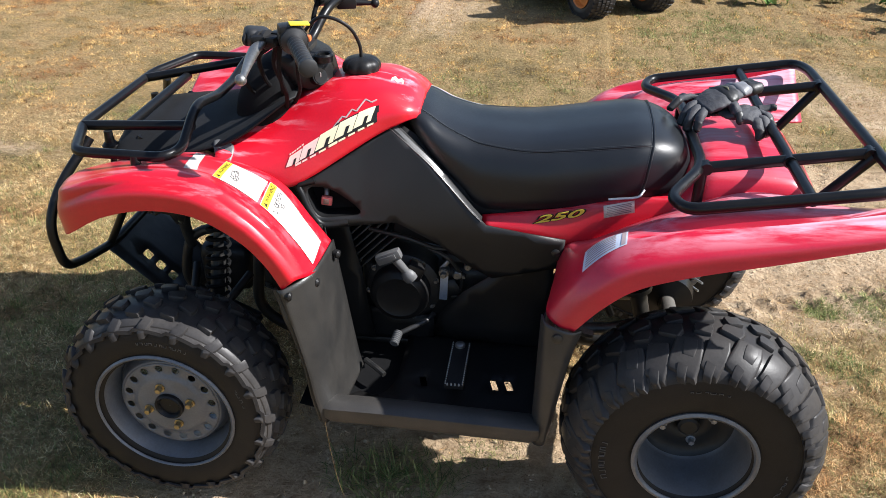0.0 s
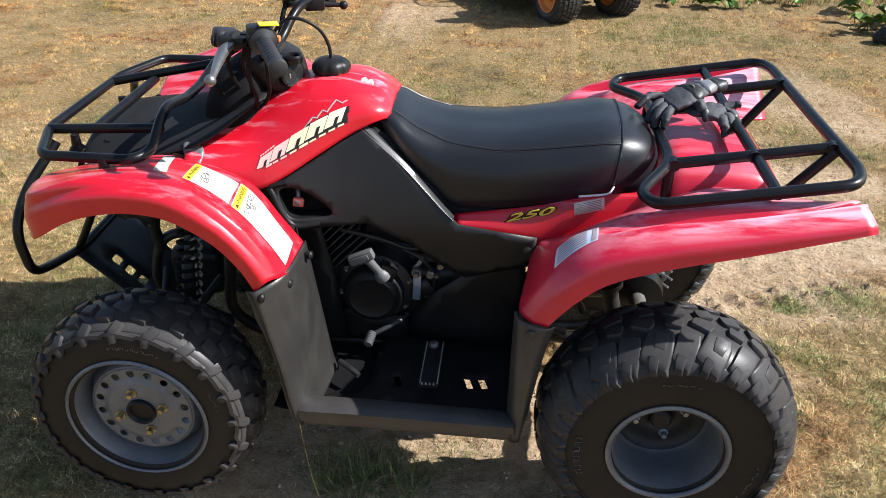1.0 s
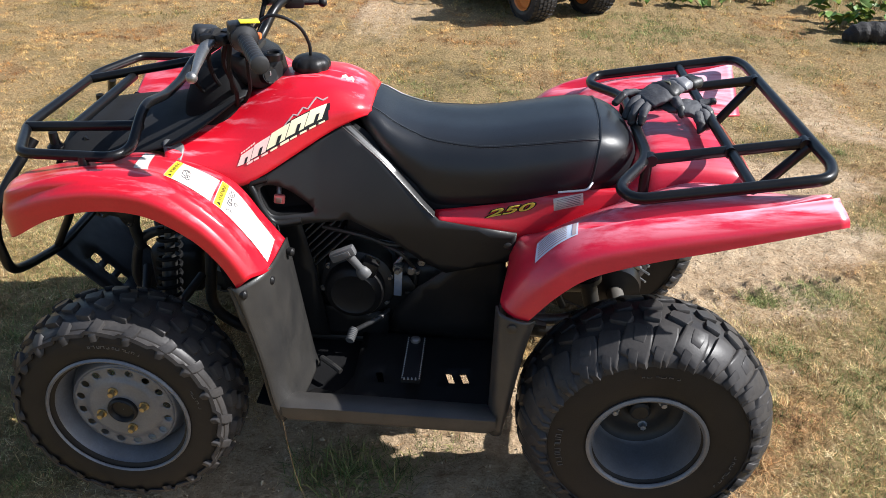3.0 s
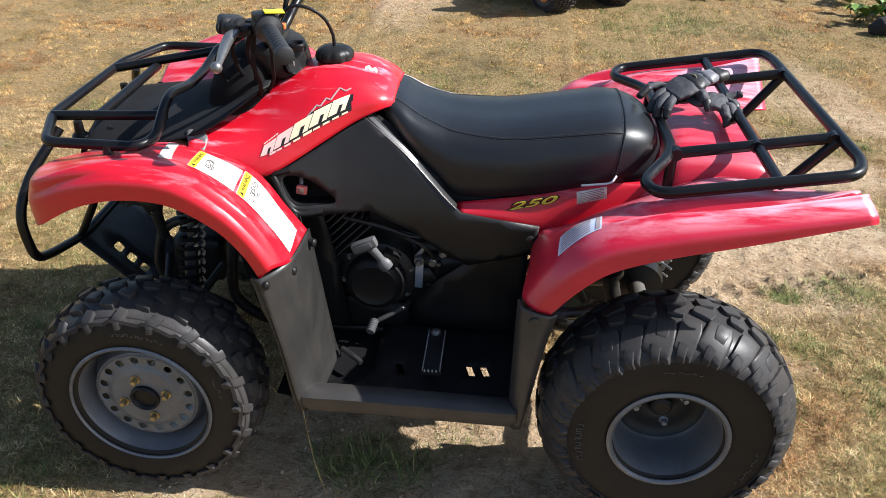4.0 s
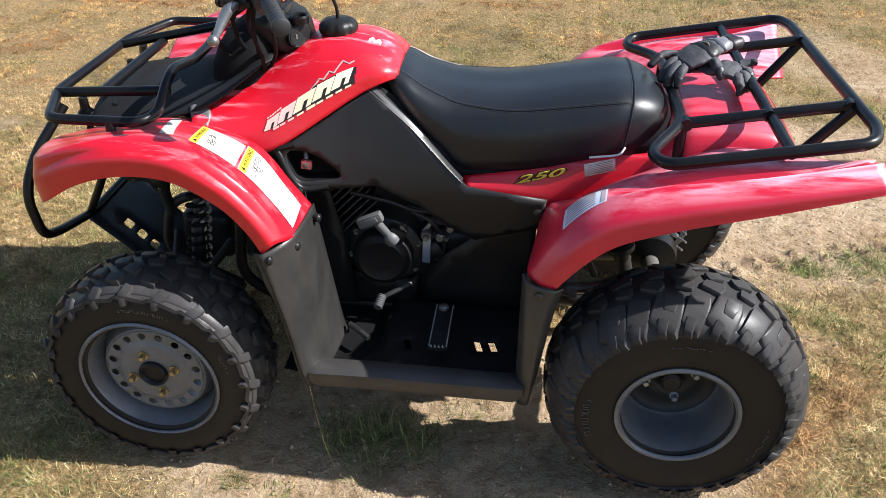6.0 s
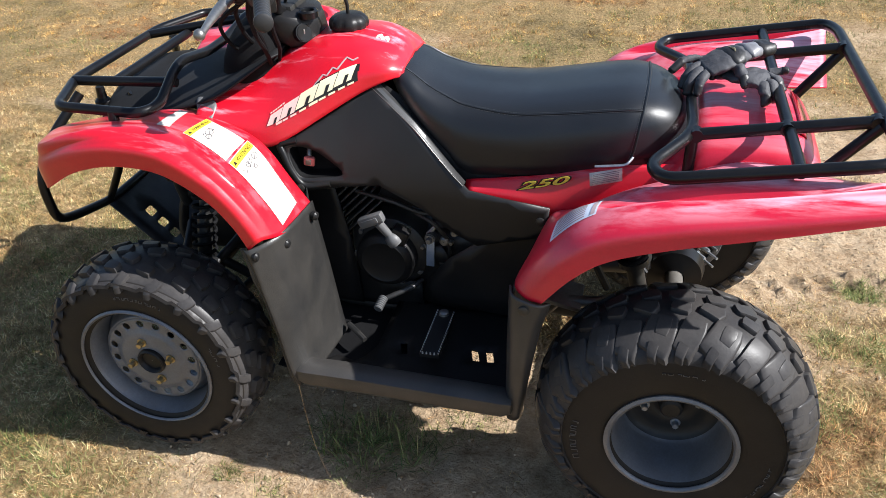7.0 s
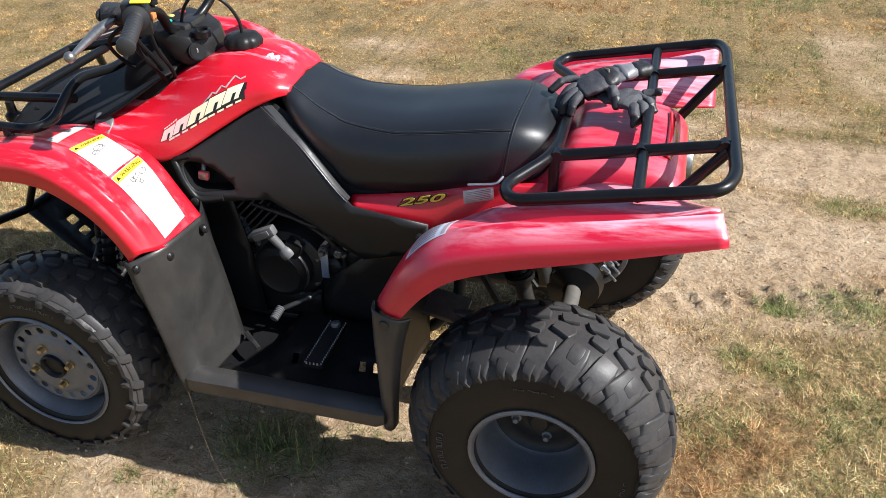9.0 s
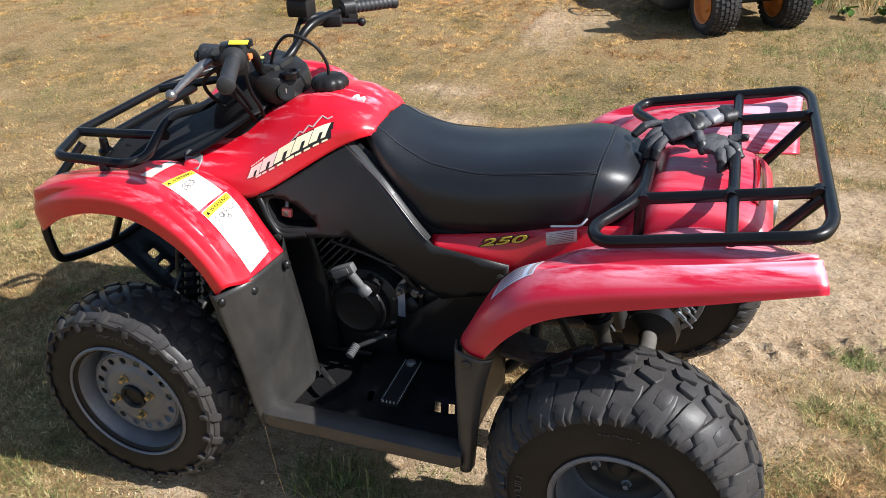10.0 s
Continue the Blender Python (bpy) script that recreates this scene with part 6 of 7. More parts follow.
def mower_wheel(c, r, w, rim_r):
    """Built on the mower's own axle line; the rim is the wheel, the tyre its piece."""
    bm = bmesh.new()
    prof = [(-w / 2 + 0.005, rim_r), (-w / 2 + 0.012, rim_r * 0.93), (-w / 2 + 0.045, rim_r * 0.86), (-w / 2 + 0.05, rim_r * 0.45), (-w / 2 + 0.03, rim_r * 0.32), (-w / 2 + 0.03, 0.002)]
    rot = Matrix.Translation(c) @ Matrix(((AX.x, -AX.y, 0, 0), (AX.y, AX.x, 0, 0), (0, 0, 1, 0), (0, 0, 0, 1)))
    turned(bm, prof, (0, 0, 0), "x", 36)
    bm.transform(rot)
    rim = part("mower_wheel", bm, MORANGE, mower, "orange steel mower wheel")
    bm = bmesh.new()
    prof = [(-w * 0.44, rim_r), (-w * 0.5, rim_r + 0.03), (-w * 0.5, r - 0.06), (-w * 0.44, r - 0.022), (-w * 0.3, r - 0.010), (0, r - 0.006), (w * 0.3, r - 0.010), (w * 0.44, r - 0.022), (w * 0.5, r - 0.06), (w * 0.5, rim_r + 0.02), (w * 0.42, rim_r * 0.6)]
    turned(bm, prof, (0, 0, 0), "x", 48)
    for k in range(34):
        for j in range(6):
            t = 2 * math.pi * (k + 0.5 * (j % 2)) / 34
            a = -w * 0.42 + w * 0.84 * j / 5
            rr = r - 0.004 - 0.020 * (abs(a) / (w * 0.44)) ** 3
            box(bm, (a, rr * math.cos(t), rr * math.sin(t)), (w * 0.12, 0.030, 0.016), 0.0, (math.degrees(t) - 90, 0, 0))
    bm.transform(rot)
    part("tyre", bm, RUBBER, rim, "black turf tyre", 30)


mower_wheel(W1, 0.25, 0.22, 0.150)
mower_wheel(W1 + AX * 0.60, 0.25, 0.22, 0.150)
for off in (0.04, 0.54):
    mower_wheel(W1 + AX * off + LONG * 1.2 + V(0, 0, -0.06), 0.19, 0.15, 0.085)
mm = Matrix.Translation(W1 + AX * 0.31) @ Matrix(((AX.x, LONG.x, 0, 0), (AX.y, LONG.y, 0, 0), (0, 0, 1, 0), (0, 0, 0, 1)))
for nm, c, s, bv, mt, lb in (("mower_chassis", (0, 0.55, 0.10), (0.34, 1.45, 0.12), 0.02, FRAME_BLACK, "black steel chassis"), ("mower_deck", (-0.08, 0.62, -0.04), (1.05, 0.66, 0.14), 0.05, FRAME_BLACK, "black cutting deck"),
                             ("mower_hood", (0, 1.05, 0.38), (0.46, 0.75, 0.40), 0.08, MORANGE, "orange hood"), ("mower_fender", (0, -0.02, 0.31), (0.86, 0.60, 0.10), 0.04, MORANGE, "orange rear fender"),
                             ("mower_seat", (0, 0.02, 0.47), (0.42, 0.40, 0.16), 0.06, VINYL, "black vinyl seat"), ("seat_back", (0, -0.17, 0.66), (0.42, 0.10, 0.34), 0.05, VINYL, "black seat back"),
                             ("hitch_plate", (-0.02, -0.12, 0.09), (0.50, 0.05, 0.05), 0.008, ALLOY, "bare steel hitch plate")):
    bm = bmesh.new()
    box(bm, c, s, bv, seg=3)
    bm.transform(mm)
    part(nm, bm, mt, mower, lb)
bm = bmesh.new()
rod(bm, (0, 0.62, 0.40), (0, 0.48, 0.72), 0.02, 12)
ring = [(0.17 * math.cos(2 * math.pi * k / 28), 0.48 + 0.17 * math.sin(2 * math.pi * k / 28) * 0.8, 0.72 + 0.17 * math.sin(2 * math.pi * k / 28) * 0.5) for k in range(28)]
tube(bm, ring, 0.012, 8, True)
bm.transform(mm)
part("steering_wheel", bm, BLACK_PL, mower, "black steering wheel")
bm = bmesh.new()
rod(bm, (-0.37, 0, 0), (0.37, 0, 0), 0.02, 12)
bm.transform(mm)
part("mower_axle", bm, FRAME_BLACK, mower)

# ---------------------------------------------------------------- log
bm = bmesh.new()
pts = spline([(2.96, 4.74, -0.25), (3.14, 4.76, -0.225), (3.48, 4.74, -0.22), (4.1, 4.66, -0.23)], 40)
rings = tube(bm, pts, [0.03 + 0.055 * min(1, k / 8) + 0.006 * math.sin(k * 1.3) for k in range(40)], 22)
for v in bm.verts:
    v.co += Vector((1, 1, 1)) * 0.014 * noise.noise(v.co * 9) + V(0, 0, 0.014) * noise.noise(v.co * 26)
BARK = material("dark_bark", (0.016, 0.014, 0.013), 0.8, var=0.5, scale=14, fine=90, bump=0.8, bump_scale=60, dist=0.01)
tagged(link("log", bm, BARK), "dark weathered log lying among weeds", "log")
# ---------------------------------------------------------------- ground cover
def bare(x, y):
    """How bare the soil is, 0 to 1."""
    w = 0.35 * noise.noise(Vector((x * 1.1, y * 1.1, 0.3))) + 0.22 * noise.noise(Vector((x * 3.3, y * 3.3, 5.3)))
    b = 0.0
    for cx, cy, rx, ry, k in ((1.0, 0.95, 0.50, 0.75, 1.2), (1.5, 1.9, 0.62, 0.36, 1.1), (1.4, 1.12, 0.42, 0.26, 1.1), (0.85, 0.15, 0.26, 0.3, 1.0), (1.12, 0.14, 0.10, 0.09, 0.9), (0.1, -0.36, 0.72, 0.42, 1.25), (0.05, -0.72, 0.60, 0.27, 1.15), (-1.1, 3.45, 0.45, 0.22, 0.7), (-0.9, 2.95, 0.35, 0.15, 0.7), (-5.9, 4.4, 0.75, 0.36, 1.0), (0.35, 2.35, 0.45, 0.16, 0.55), (-0.15, 2.75, 0.4, 0.13, 0.5),
                              (0.35, 1.45, 0.7, 0.2, 0.55), (1.3, 2.6, 0.5, 0.2, 0.5), (-1.6, -0.75, 0.6, 0.3, 0.25)):
        d = math.hypot((x - cx) / rx, (y - cy) / ry)
        b = max(b, k * max(0.0, min(1.0, 1.5 - d)))
    if y > 1.6:
        b = max(b, min(0.62, 2.4 * (noise.noise(Vector((x * 0.75 + 3, y * 1.3, 2.2))) - 0.22)))
    return max(0.0, min(1.0, b + w * (0.4 + b)))


def green(x, y):
    g = 0.45 * noise.noise(Vector((x * 0.55 + 9, y * 0.55, 1.7))) + 0.4 * noise.noise(Vector((x * 2.1, y * 2.1, 8.7)))
    if x < -0.5 and y < 0.7:
        g += 0.10
    if y > 4.6 and x > 0.9:
        g += 0.35
    if x > 1.3 and y < 4.2:
        g += 0.26 * min(1.0, (x - 1.3) / 0.4)
    if x > 0.9 and y < 0.5:
        g += 0.30
    if x < -0.9 and y < 1.4:
        g += 0.10
    return g


me = bpy.data.objects["ground"].data
att = me.attributes.new("bare", "FLOAT", "POINT")
att.data.foreach_set("value", [bare(v.co.x, v.co.y) if abs(v.co.x) < 6 and -3 < v.co.y < 8 else 0.15 for v in me.vertices])
GROUND.use_nodes = True
nt = GROUND.node_tree
bs = nt.nodes["Principled BSDF"]
an = nt.nodes.new("ShaderNodeAttribute")
an.attribute_name = "bare"
soil = ramp_node(nt, noise_node(nt, 5.0, 8, 0.7), ((0.30, (0.30, 0.205, 0.12)), (0.5, (0.57, 0.405, 0.25)), (0.68, (0.70, 0.54, 0.37))))
grit = ramp_node(nt, noise_node(nt, 140.0, 3, 0.6), ((0.3, (0.23, 0.16, 0.095)), (0.7, (0.63, 0.50, 0.34))))
soil = mix_node(nt, 0.4, soil, grit)
crumb = ramp_node(nt, noise_node(nt, 26.0, 6, 0.7), ((0.34, (0.50, 0.42, 0.34)), (0.50, (0.95, 0.93, 0.90)), (0.60, (1.0, 1.0, 1.0))))
soil = mix_node(nt, 0.75, soil, crumb, "MULTIPLY")
thatch = ramp_node(nt, noise_node(nt, 60.0, 6, 0.75), ((0.38, (0.022, 0.015, 0.008)), (0.52, (0.17, 0.11, 0.05)), (0.66, (0.52, 0.37, 0.19))))
patch = ramp_node(nt, noise_node(nt, 1.5, 6, 0.68), ((0.32, (0.15, 0.125, 0.06)), (0.42, (0.30, 0.225, 0.10)), (0.53, (0.46, 0.325, 0.155)), (0.66, (0.30, 0.17, 0.075))))
thatch = mix_node(nt, 0.5, thatch, patch)
edge = nt.nodes.new("ShaderNodeMath")
edge.operation = "ADD"
nt.links.new(an.outputs["Fac"], edge.inputs[0])
wob = nt.nodes.new("ShaderNodeMapRange")
wob.inputs[3].default_value, wob.inputs[4].default_value = -0.35, 0.35
nt.links.new(noise_node(nt, 22.0, 5, 0.7), wob.inputs[0])
nt.links.new(wob.outputs[0], edge.inputs[1])
sm = nt.nodes.new("ShaderNodeMapRange")
sm.inputs[1].default_value, sm.inputs[2].default_value = 0.35, 0.75
nt.links.new(edge.outputs[0], sm.inputs[0])
nt.links.new(mix_node(nt, sm.outputs[0], thatch, soil), bs.inputs["Base Color"])
bs.inputs["Roughness"].default_value = 0.95
bs.inputs["Specular IOR Level"].default_value = 0.15
bp = nt.nodes.new("ShaderNodeBump")
bp.inputs["Strength"].default_value, bp.inputs["Distance"].default_value = 1.0, 0.03
hh = nt.nodes.new("ShaderNodeMath")
hh.operation = "ADD"
nt.links.new(noise_node(nt, 45.0, 6, 0.7), hh.inputs[0])
nt.links.new(noise_node(nt, 16.0, 6, 0.65, stretch=(0.8, 1.5, 1.0)), hh.inputs[1])
nt.links.new(hh.outputs[0], bp.inputs["Height"])
nt.links.new(bp.outputs["Normal"], bs.inputs["Normal"])


def leaf_material(name, stops, rough=0.7, depth=0.85, fine=13.0, spread=(0.36, 0.58), low=(0.36, 0.33, 0.28), tint=0.85):
    """Blades that differ one by one, clump by clump and patch by patch."""
    m = bpy.data.materials.new(name)
    m.use_nodes = True
    nt = m.node_tree
    b = nt.nodes["Principled BSDF"]
    g = nt.nodes.new("ShaderNodeNewGeometry")
    col = ramp_node(nt, g.outputs["Random Per Island"], stops)
    big = ramp_node(nt, noise_node(nt, 1.5, 6, 0.68), ((0.36, (0.52, 0.52, 0.28)), (0.44, (0.84, 0.77, 0.56)), (0.50, (1.0, 0.99, 0.94)), (0.55, (1.0, 0.90, 0.72)), (0.62, (0.66, 0.42, 0.25))))
    tone = ramp_node(nt, noise_node(nt, fine, 6, 0.7), ((spread[0], low), (spread[1], (1.0, 1.0, 1.0))))
    col = mix_node(nt, tint, col, big, "MULTIPLY")
    nt.links.new(mix_node(nt, depth, col, tone, "MULTIPLY"), b.inputs["Base Color"])
    b.inputs["Roughness"].default_value = rough
    b.inputs["Specular IOR Level"].default_value = 0.25
    return m


DRY = leaf_material("dry_grass", ((0.0, (0.13, 0.065, 0.03)), (0.28, (0.48, 0.26, 0.11)), (0.58, (0.95, 0.66, 0.31)), (0.90, (1.0, 0.88, 0.55)), (1.0, (0.30, 0.14, 0.07))), 0.6, 1.0, 19.0, (0.40, 0.56), (0.24, 0.19, 0.135), tint=0.7)
FAR_DRY = leaf_material("far_dry_grass", ((0.0, (0.26, 0.11, 0.045)), (0.40, (0.80, 0.47, 0.165)), (0.9, (1.0, 0.745, 0.34)), (1.0, (0.40, 0.17, 0.075))), 0.7, 1.0, 11.0, (0.42, 0.55), (0.18, 0.125, 0.085), 1.0)
LIVE = leaf_material("green_grass", ((0.0, (0.07, 0.105, 0.030)), (0.5, (0.17, 0.215, 0.062)), (0.8, (0.34, 0.35, 0.12)), (1.0, (0.60, 0.51, 0.25))), tint=0.35)


def blades(name, P, length, width, lean, mat, seed, label, category="grass", flat=1.0, spike=False):
    """Many small blades as one object; P holds the roots. Curved ones have five corners, spikes three."""
    rng = np.random.default_rng(seed)
    n = len(P)
    P = np.asarray(P)
    h = rng.uniform(0, 2 * np.pi, n)
    L = length * rng.uniform(0.45, 1.35, n)
    a = np.clip(rng.normal(lean, 0.33, n), 0.05, 1.45)
    d = np.stack([np.cos(h), np.sin(h), np.zeros(n)], 1)
    s = np.stack([-np.sin(h), np.cos(h), np.zeros(n)], 1)
    up = np.array([0, 0, 1.0])
    w = width * rng.uniform(0.6, 1.3, n)
    mid = P + d * (np.sin(a * 0.85) * L * 0.55)[:, None] + up * (np.cos(a * 0.85) * L * 0.55)[:, None]
    tip = mid + d * (np.sin(np.minimum(a * 1.18, 1.62)) * L * 0.5)[:, None] + up * (np.cos(np.minimum(a * 1.18, 1.62)) * L * 0.5)[:, None]
    mid[:, 2], tip[:, 2] = P[:, 2] + (mid[:, 2] - P[:, 2]) * flat, P[:, 2] + (tip[:, 2] - P[:, 2]) * flat
    q = (s * w[:, None]) / 2
    k = 3 if spike else 5
    v = np.empty((n, k, 3))
    if spike:
        v[:, 0], v[:, 1], v[:, 2] = P - q, P + q, tip
    else:
        v[:, 0], v[:, 1], v[:, 2], v[:, 3], v[:, 4] = P - q, P + q, mid + q * 0.8, mid - q * 0.8, tip
    v = v.reshape(-1, 3)
    me = bpy.data.meshes.new(name)
    me.vertices.add(len(v))
    me.vertices.foreach_set("co", v.ravel())
    base = np.arange(n) * k
    if spike:
        idx = np.stack([base, base + 1, base + 2], 1).ravel()
        st = np.arange(n) * 3
    else:
        quads = np.stack([base, base + 1, base + 2, base + 3], 1)
        tris = np.stack([base + 3, base + 2, base + 4], 1)
        idx = np.concatenate([quads, tris], 1).ravel()
        st = np.stack([np.arange(n) * 7, np.arange(n) * 7 + 4], 1).ravel()
    me.loops.add(len(idx))
    me.loops.foreach_set("vertex_index", idx)
    me.polygons.add(len(st))
    me.polygons.foreach_set("loop_start", st)
    me.update(calc_edges=True)
    me.validate()
    me.materials.append(mat)
    return tagged(new(name, me), label, category, kind="stuff")


class Field:
    """A function of the plan, kept on a grid and read between its points."""

    def __init__(self, f, x0, x1, y0, y1, step):
        self.x0, self.y0, self.step = x0, y0, step
        self.g = np.array([[f(x, y) for y in np.arange(y0, y1 + step, step)] for x in np.arange(x0, x1 + step, step)])

    def at(self, x, y):
        u = np.clip((x - self.x0) / self.step, 0, self.g.shape[0] - 1.001)
        v = np.clip((y - self.y0) / self.step, 0, self.g.shape[1] - 1.001)
        i, j = u.astype(int), v.astype(int)
        a, b = u - i, v - j
        g = self.g
        return (g[i, j] * (1 - b) + g[i, j + 1] * b) * (1 - a) + (g[i + 1, j] * (1 - b) + g[i + 1, j + 1] * b) * a


WIDE = (-11.0, 7.0, -1.3, 9.2)
BARE, GREEN = Field(bare, *WIDE, 0.06), Field(green, *WIDE, 0.08)
CLUMP = Field(lambda x, y: noise.noise(Vector((x * 13, y * 13, 8.7))), *WIDE, 0.05)
NEAR_Z, FAR_Z = Field(ground_z, -3.4, 3.2, -1.4, 3.1, 0.02), Field(ground_z, *WIDE, 0.06)
dice = np.random.default_rng(11)
rng = random.Random(11)
tyre_zone = [(-0.594, -0.44, 0.13, 0.10), (0.594, -0.41, 0.14, 0.14), (-0.594, 0.44, 0.13, 0.10), (0.594, 0.41, 0.14, 0.14)]


def clear(x, y):
    """Where no tyre stands."""
    ok = np.ones(len(x), bool)
    for a, b, c, d in tyre_zone:
        ok &= (np.abs(x - a) > c) | (np.abs(y - b) > d)
    return ok


def roots(x, y, lift, field):
    return np.stack([x, y, field.at(x, y) + lift], 1)


x, y = dice.uniform(-3.1, 2.8, 520000), dice.uniform(-1.2, 2.6, 520000)
keep = (dice.uniform(0, 1, len(x)) > BARE.at(x, y) * 1.06) & (CLUMP.at(x, y) > dice.uniform(-0.45, 0.15, len(x))) & clear(x, y)
x, y = x[keep][:340000], y[keep][:340000]
live = GREEN.at(x, y) + dice.uniform(-0.34, 0.34, len(x)) > 0.24
blades("dry_grass", roots(x[~live], y[~live], -0.004, NEAR_Z), 0.026, 0.0011, 1.15, DRY, 1, "short dry straw-coloured grass over the yard")
blades("green_grass", roots(x[live], y[live], -0.004, NEAR_Z), 0.030, 0.0016, 1.0, LIVE, 2, "short dull green grass among the straw")

y = np.sqrt(dice.uniform(1.3, 81.0, 2500000))
y = np.where(dice.uniform(0, 1, len(y)) < 0.45, dice.uniform(1.15, 9.0, len(y)), y)
x = dice.uniform(-10.2, 6.1, len(y))
keep = np.where(y < 2.55, (x < -3.0) & (x > -4.6), (x > -4.4 - 0.85 * (y - 2)) & (x < 3.0 + 0.45 * (y - 2)))
keep &= (dice.uniform(0, 1, len(x)) > BARE.at(x, y) * 1.06) & (CLUMP.at(x, y) > dice.uniform(-0.32, 0.22, len(x)))
x, y = x[keep][:700000], y[keep][:700000]
live = GREEN.at(x, y) + dice.uniform(-0.25, 0.25, len(x)) > 0.28
blades("distant_dry_grass", roots(x[~live], y[~live], -0.003, FAR_Z), 0.027, 0.0031, 1.15, FAR_DRY, 3, "dry brown lawn grass farther back", spike=True)
blades("distant_green_grass", roots(x[live], y[live], -0.003, FAR_Z), 0.028, 0.0036, 1.05, LIVE, 4, "dull green lawn grass farther back", spike=True)

x, y = dice.uniform(-2.3, 2.5, 220000), dice.uniform(-1.2, 1.7, 220000)
keep = (dice.uniform(0, 1, len(x)) > BARE.at(x, y) * 1.1) & clear(x, y)
blades("straw_thatch", roots(x[keep][:130000], y[keep][:130000], 0.0, NEAR_Z), 0.026, 0.0010, 1.25, DRY, 12, "fine flattened straw between the grass", "straw", 0.55)

x, y = dice.uniform(-2.4, 2.4, 420000), dice.uniform(-1.05, 1.7, 420000)
keep = (dice.uniform(0, 1, len(x)) > BARE.at(x, y) * 1.02) & clear(x, y)
x, y = x[keep][:270000], y[keep][:270000]
live = GREEN.at(x, y) + dice.uniform(-0.3, 0.3, len(x)) > 0.22
blades("fine_straw", roots(x[~live], y[~live], -0.002, NEAR_Z), 0.017, 0.0012, 1.0, DRY, 31, "fine broken straw covering the yard", "straw", spike=True)
blades("fine_green", roots(x[live], y[live], -0.002, NEAR_Z), 0.019, 0.0013, 0.9, LIVE, 32, "fine young grass between the straw", spike=True)

# green tufts and taller stalks
tufts = []
for cx, cy, r, n in ((1.195, 0.565, 0.075, 900), (1.42, 0.61, 0.16, 1700), (1.19, 0.22, 0.10, 600), (1.06, 0.27, 0.06, 260), (0.98, -0.06, 0.14, 650), (1.36, 0.07, 0.14, 560), (1.53, 1.44, 0.17, 1000), (1.15, -0.35, 0.2, 500), (1.32, -0.12, 0.2, 380), (0.98, -0.50, 0.14, 260), (0.13, -0.28, 0.10, 160), (-0.12, -0.5, 0.06, 60), (0.30, -0.62, 0.12, 60), (-0.42, -0.56, 0.05, 120), (-0.30, -0.58, 0.04, 70), (1.05, -0.62, 0.15, 500),
                     (1.9, 1.25, 0.2, 700), (2.3, 0.9, 0.25, 800), (2.0, 0.3, 0.2, 500), (-1.3, 0.1, 0.3, 600), (-1.1, -0.35, 0.25, 500), (1.75, 2.9, 0.3, 500)):
    for k in range(n * 2):
        a, q = rng.uniform(0, 6.283), r * math.sqrt(rng.random()) * rng.uniform(0.5, 1.25)
        x, y = cx + q * math.cos(a), cy + q * math.sin(a) * 0.8
        tufts.append((x, y, ground_z(x, y) - 0.004))
blades("grass_tufts", tufts, 0.022, 0.0017, 1.1, LIVE, 5, "green grass tufts in the sandy soil")
shaded = []
for k in range(640):
    a, q = rng.uniform(0, 6.283), math.sqrt(rng.random())
    x, y = -0.10 + 0.18 * q ** 1.4 * math.cos(a), -0.385 + 0.10 * q ** 1.4 * math.sin(a)
    shaded.append((x, y, ground_z(x, y) - 0.004))
blades("long_grass_tuft", shaded, 0.058, 0.0026, 0.95, LIVE, 35, "long green grass tuft under the quad bike's sill")
stalks = []
for k in range(700):
    x, y = rng.uniform(-2.5, 2.8), rng.uniform(-1.1, 3.0)
    if bare(x, y) < 0.75 and not (-0.8 < x < 0.9 and -0.5 < y < 0.5):
        stalks.append((x, y, ground_z(x, y)))
blades("dry_stalks", stalks, 0.08, 0.0014, 0.9, DRY, 6, "long dry grass stalks standing up")
# small clumps that stand up out of the flattened straw
clumps, green_clumps = [], []
for k in range(2600):
    cx, cy = rng.uniform(-2.6, 2.9), rng.uniform(-1.15, 2.8)
    b = bare(cx, cy)
    if rng.random() < b * 1.15 or noise.noise(Vector((cx * 2.3, cy * 2.3, 6.1))) < rng.uniform(-0.6, 0.3) or any(abs(cx - a) < c and abs(cy - q) < d for a, q, c, d in tyre_zone):
        continue
    r = rng.uniform(0.012, 0.040)
    live = green(cx, cy) + rng.uniform(-0.3, 0.3) > 0.22
    for j in range(int(26 + 900 * r)):
        a, q = rng.uniform(0, 6.283), r * math.sqrt(rng.random())
        x, y = cx + q * math.cos(a), cy + q * math.sin(a)
        (green_clumps if live else clumps).append((x, y, ground_z(x, y) - 0.003))
blades("dry_clumps", clumps, 0.036, 0.0012, 0.9, DRY, 21, "dry straw-coloured grass clumps standing up")
blades("green_clumps", green_clumps, 0.036, 0.0015, 0.85, LIVE, 22, "small green grass clumps among the straw")
x, y = dice.uniform(-3.3, 3.0, 40000), dice.uniform(-1.1, 3.0, 40000)
keep = (BARE.at(x, y) > 0.3) & (CLUMP.at(x * 0.4, y * 0.4) > dice.uniform(-0.5, 0.35, len(x)))
blades("straw_litter", roots(x[keep], y[keep], 0.002, NEAR_Z), 0.020, 0.0012, 1.2, DRY, 7, "loose straw lying on the bare soil", "straw", 0.12)

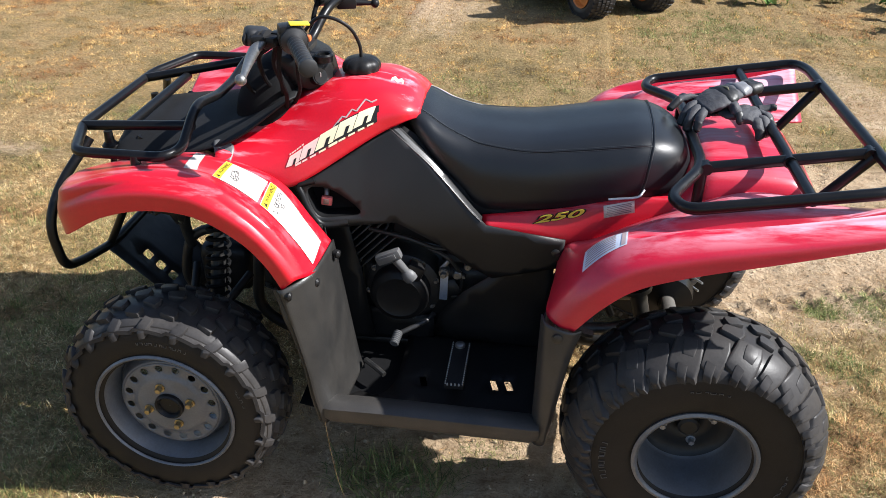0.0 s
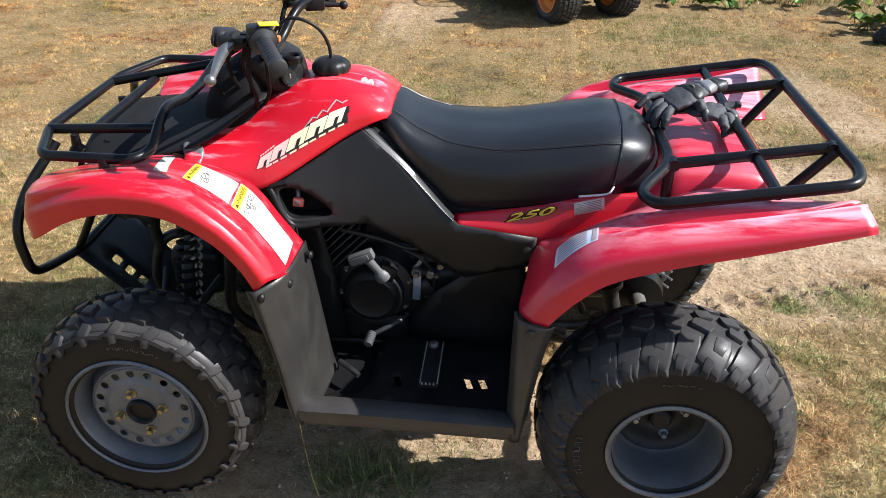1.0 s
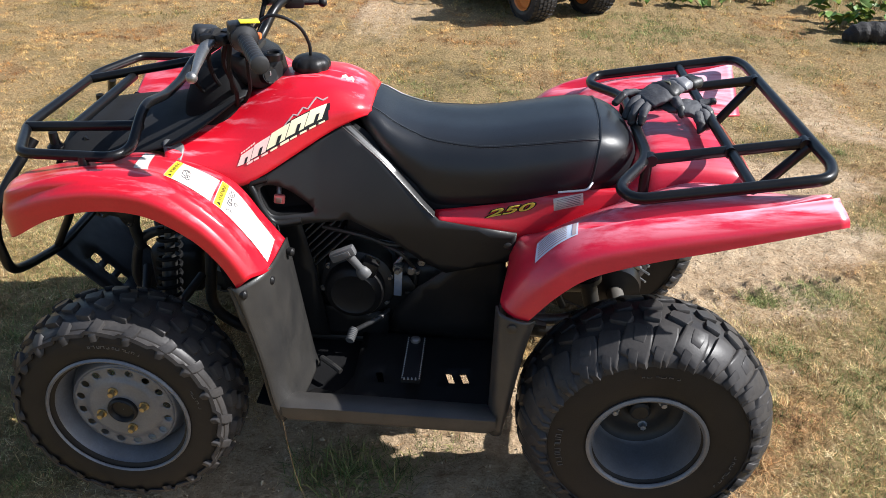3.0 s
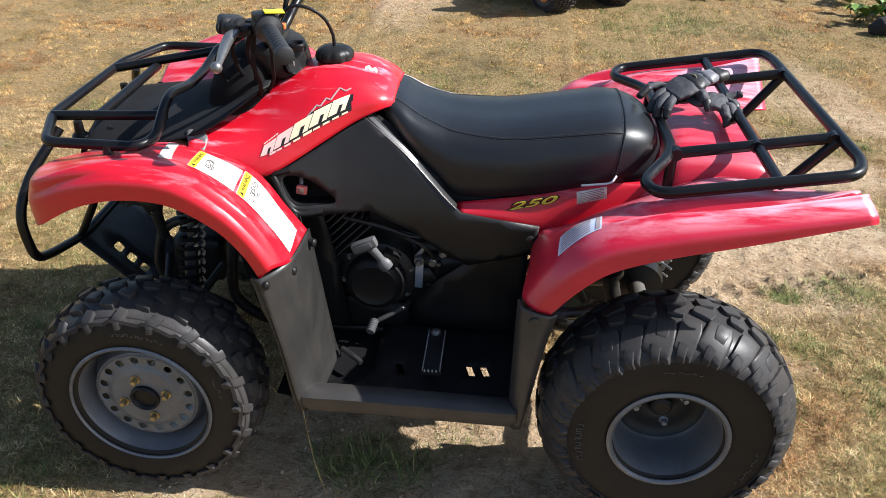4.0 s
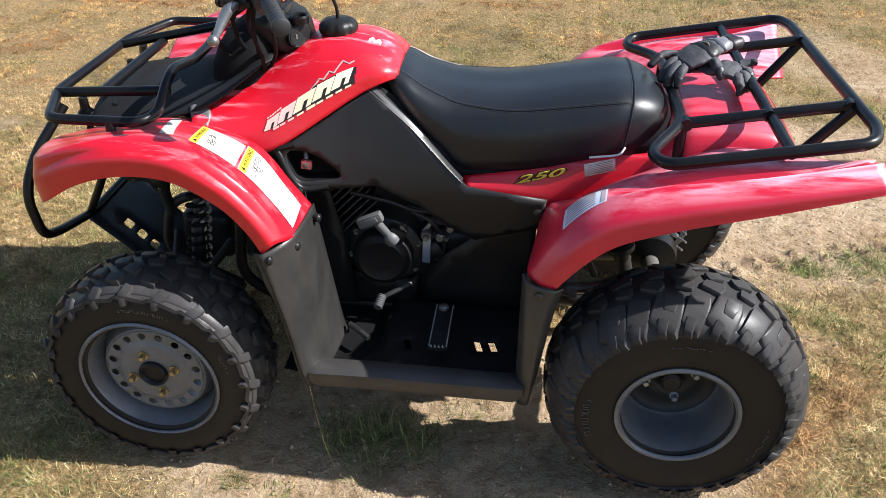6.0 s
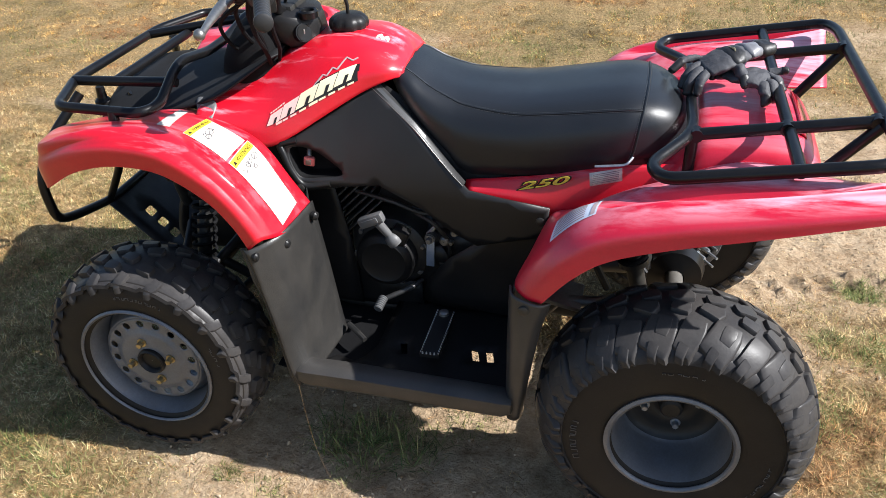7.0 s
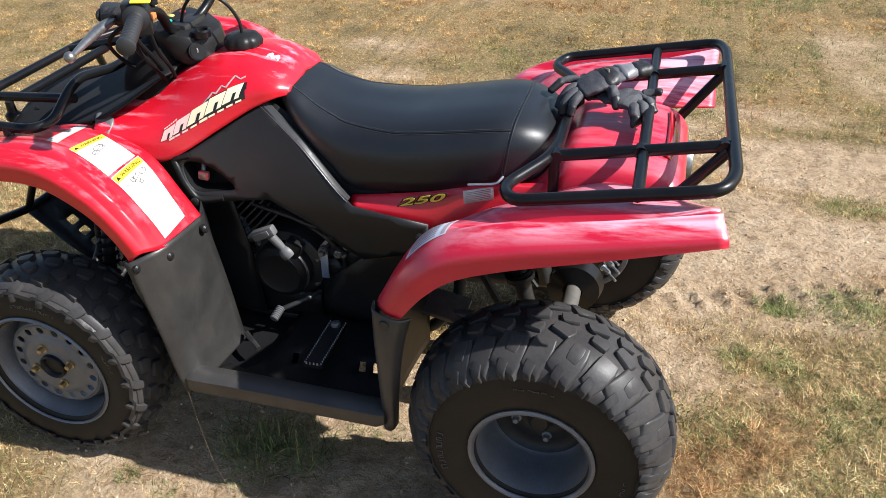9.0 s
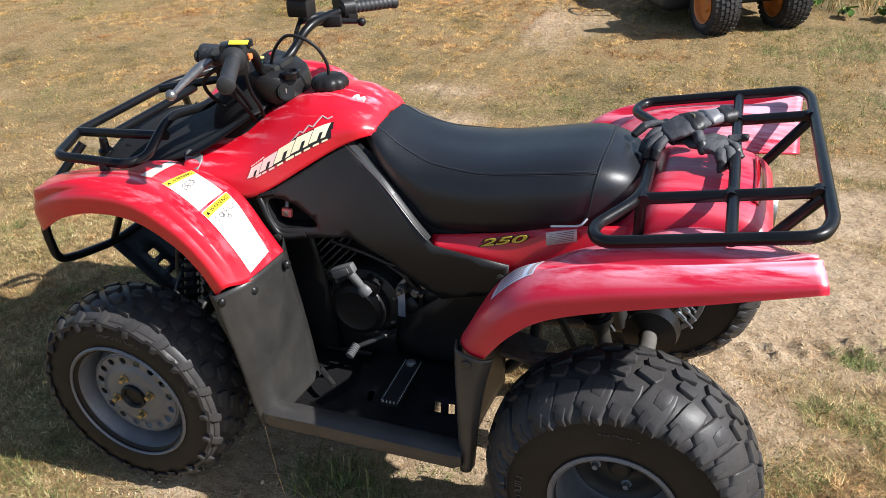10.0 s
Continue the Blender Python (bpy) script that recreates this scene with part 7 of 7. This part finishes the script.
# stones and clods on the bare soil
bm = bmesh.new()
for k in range(9000):
    x, y = rng.uniform(-0.9, 2.9), rng.uniform(-1.0, 2.5)
    if bare(x, y) > 0.45:
        r = rng.uniform(0.0015, 0.0055) * (1.7 if rng.random() < 0.05 else 1)
        bmesh.ops.create_icosphere(bm, subdivisions=1, radius=r, matrix=pose(x, y, ground_z(x, y) + r * 0.2, rng.uniform(0, 180), rng.uniform(0, 180), 0) @ Matrix.Diagonal((1, 0.8, 0.55, 1)))
    if len(bm.verts) > 60000:
        break
CLOD = material("soil_clod", (0.46, 0.35, 0.225), 0.95, var=0.3, scale=30, bump=0.5)
tagged(link("soil_clods", bm, CLOD), "small clods and grit on the bare soil", "soil", kind="stuff")

# the long stray stem by the mudflap
bm = bmesh.new()
tube(bm, spline([(-0.222, -0.503, 0.262), (-0.214, -0.508, 0.18), (-0.200, -0.515, 0.09), (-0.180, -0.525, 0.03), (-0.165, -0.53, 0.0)], 20), 0.0006, 5)
tagged(link("dry_stem", bm, DRY), "thin dry grass stem leaning on the mudflap", "grass stem")

# tall grass and broad-leaved weeds along the far edge
tall = []
for k in range(4200):
    x = rng.uniform(1.2, 6.0)
    y = rng.uniform(5.9, 8.0) - 0.25 * max(0, x - 2.8)
    tall.append((x, y, -0.31))
blades("dry_verge", [(x + 0.03, y + 0.02, z) for x, y, z in tall[::2]], 0.16, 0.0055, 0.7, DRY, 9, "dry standing grass at the edge of the yard")
blades("tall_grass", tall, 0.18, 0.0050, 0.65, LIVE, 8, "tall green grass at the edge of the yard")
WEED = leaf_material("weed_leaf", ((0.0, (0.07, 0.14, 0.03)), (0.5, (0.14, 0.25, 0.045)), (0.85, (0.26, 0.38, 0.07)), (1.0, (0.45, 0.45, 0.10))), 0.5)


def weed(x, y, h, n, seed):
    r = random.Random(seed)
    w = tagged(new("weed"), "broad-leaved green weed at the yard's edge", "weed", "weeds at the yard's edge")
    bm = bmesh.new()
    lf = bmesh.new()
    for k in range(n):
        a = r.uniform(0, 6.283)
        t = Vector((x + 0.10 * math.cos(a) * r.random(), y + 0.10 * math.sin(a) * r.random(), -0.31))
        top = t + Vector((math.cos(a) * r.uniform(0.05, 0.22), math.sin(a) * r.uniform(0.05, 0.22), h * r.uniform(0.6, 1.1)))
        line = [t.lerp(top, q / 6) + Vector((0, 0, 0.03 * math.sin(q / 6 * 3.1))) for q in range(7)]
        tube(bm, line, 0.003, 5)
        for q in range(2, 7):
            p = line[q]
            b = r.uniform(0, 6.283)
            size = r.uniform(0.035, 0.075)
            m = pose(*p, r.uniform(-35, 35), r.uniform(-35, 35), math.degrees(b))
            row = [[m @ Vector((size * u * 1.7, size * vv * math.sin(math.pi * min(1, 0.12 + 0.88 * u)) * 0.75, 0.25 * size * abs(vv) - 0.3 * size * u * u)) for vv in (-1, -0.5, 0, 0.5, 1)] for u in (0, 0.25, 0.5, 0.75, 1.0)]
            sheet(lf, row)
    part("stems", bm, LIVE, w)
    ob = part("leaves", lf, WEED, w, "broad green leaves")


for k, (x, y, h, n) in enumerate(((1.45, 5.95, 0.10, 2), (1.75, 5.72, 0.12, 2), (2.15, 5.80, 0.15, 3), (2.98, 5.20, 0.16, 5), (3.28, 5.25, 0.24, 6), (3.55, 5.15, 0.22, 5), (3.05, 5.75, 0.26, 5), (3.85, 5.35, 0.34, 6), (2.62, 5.95, 0.14, 3))):
    weed(x, y, h, n, k)
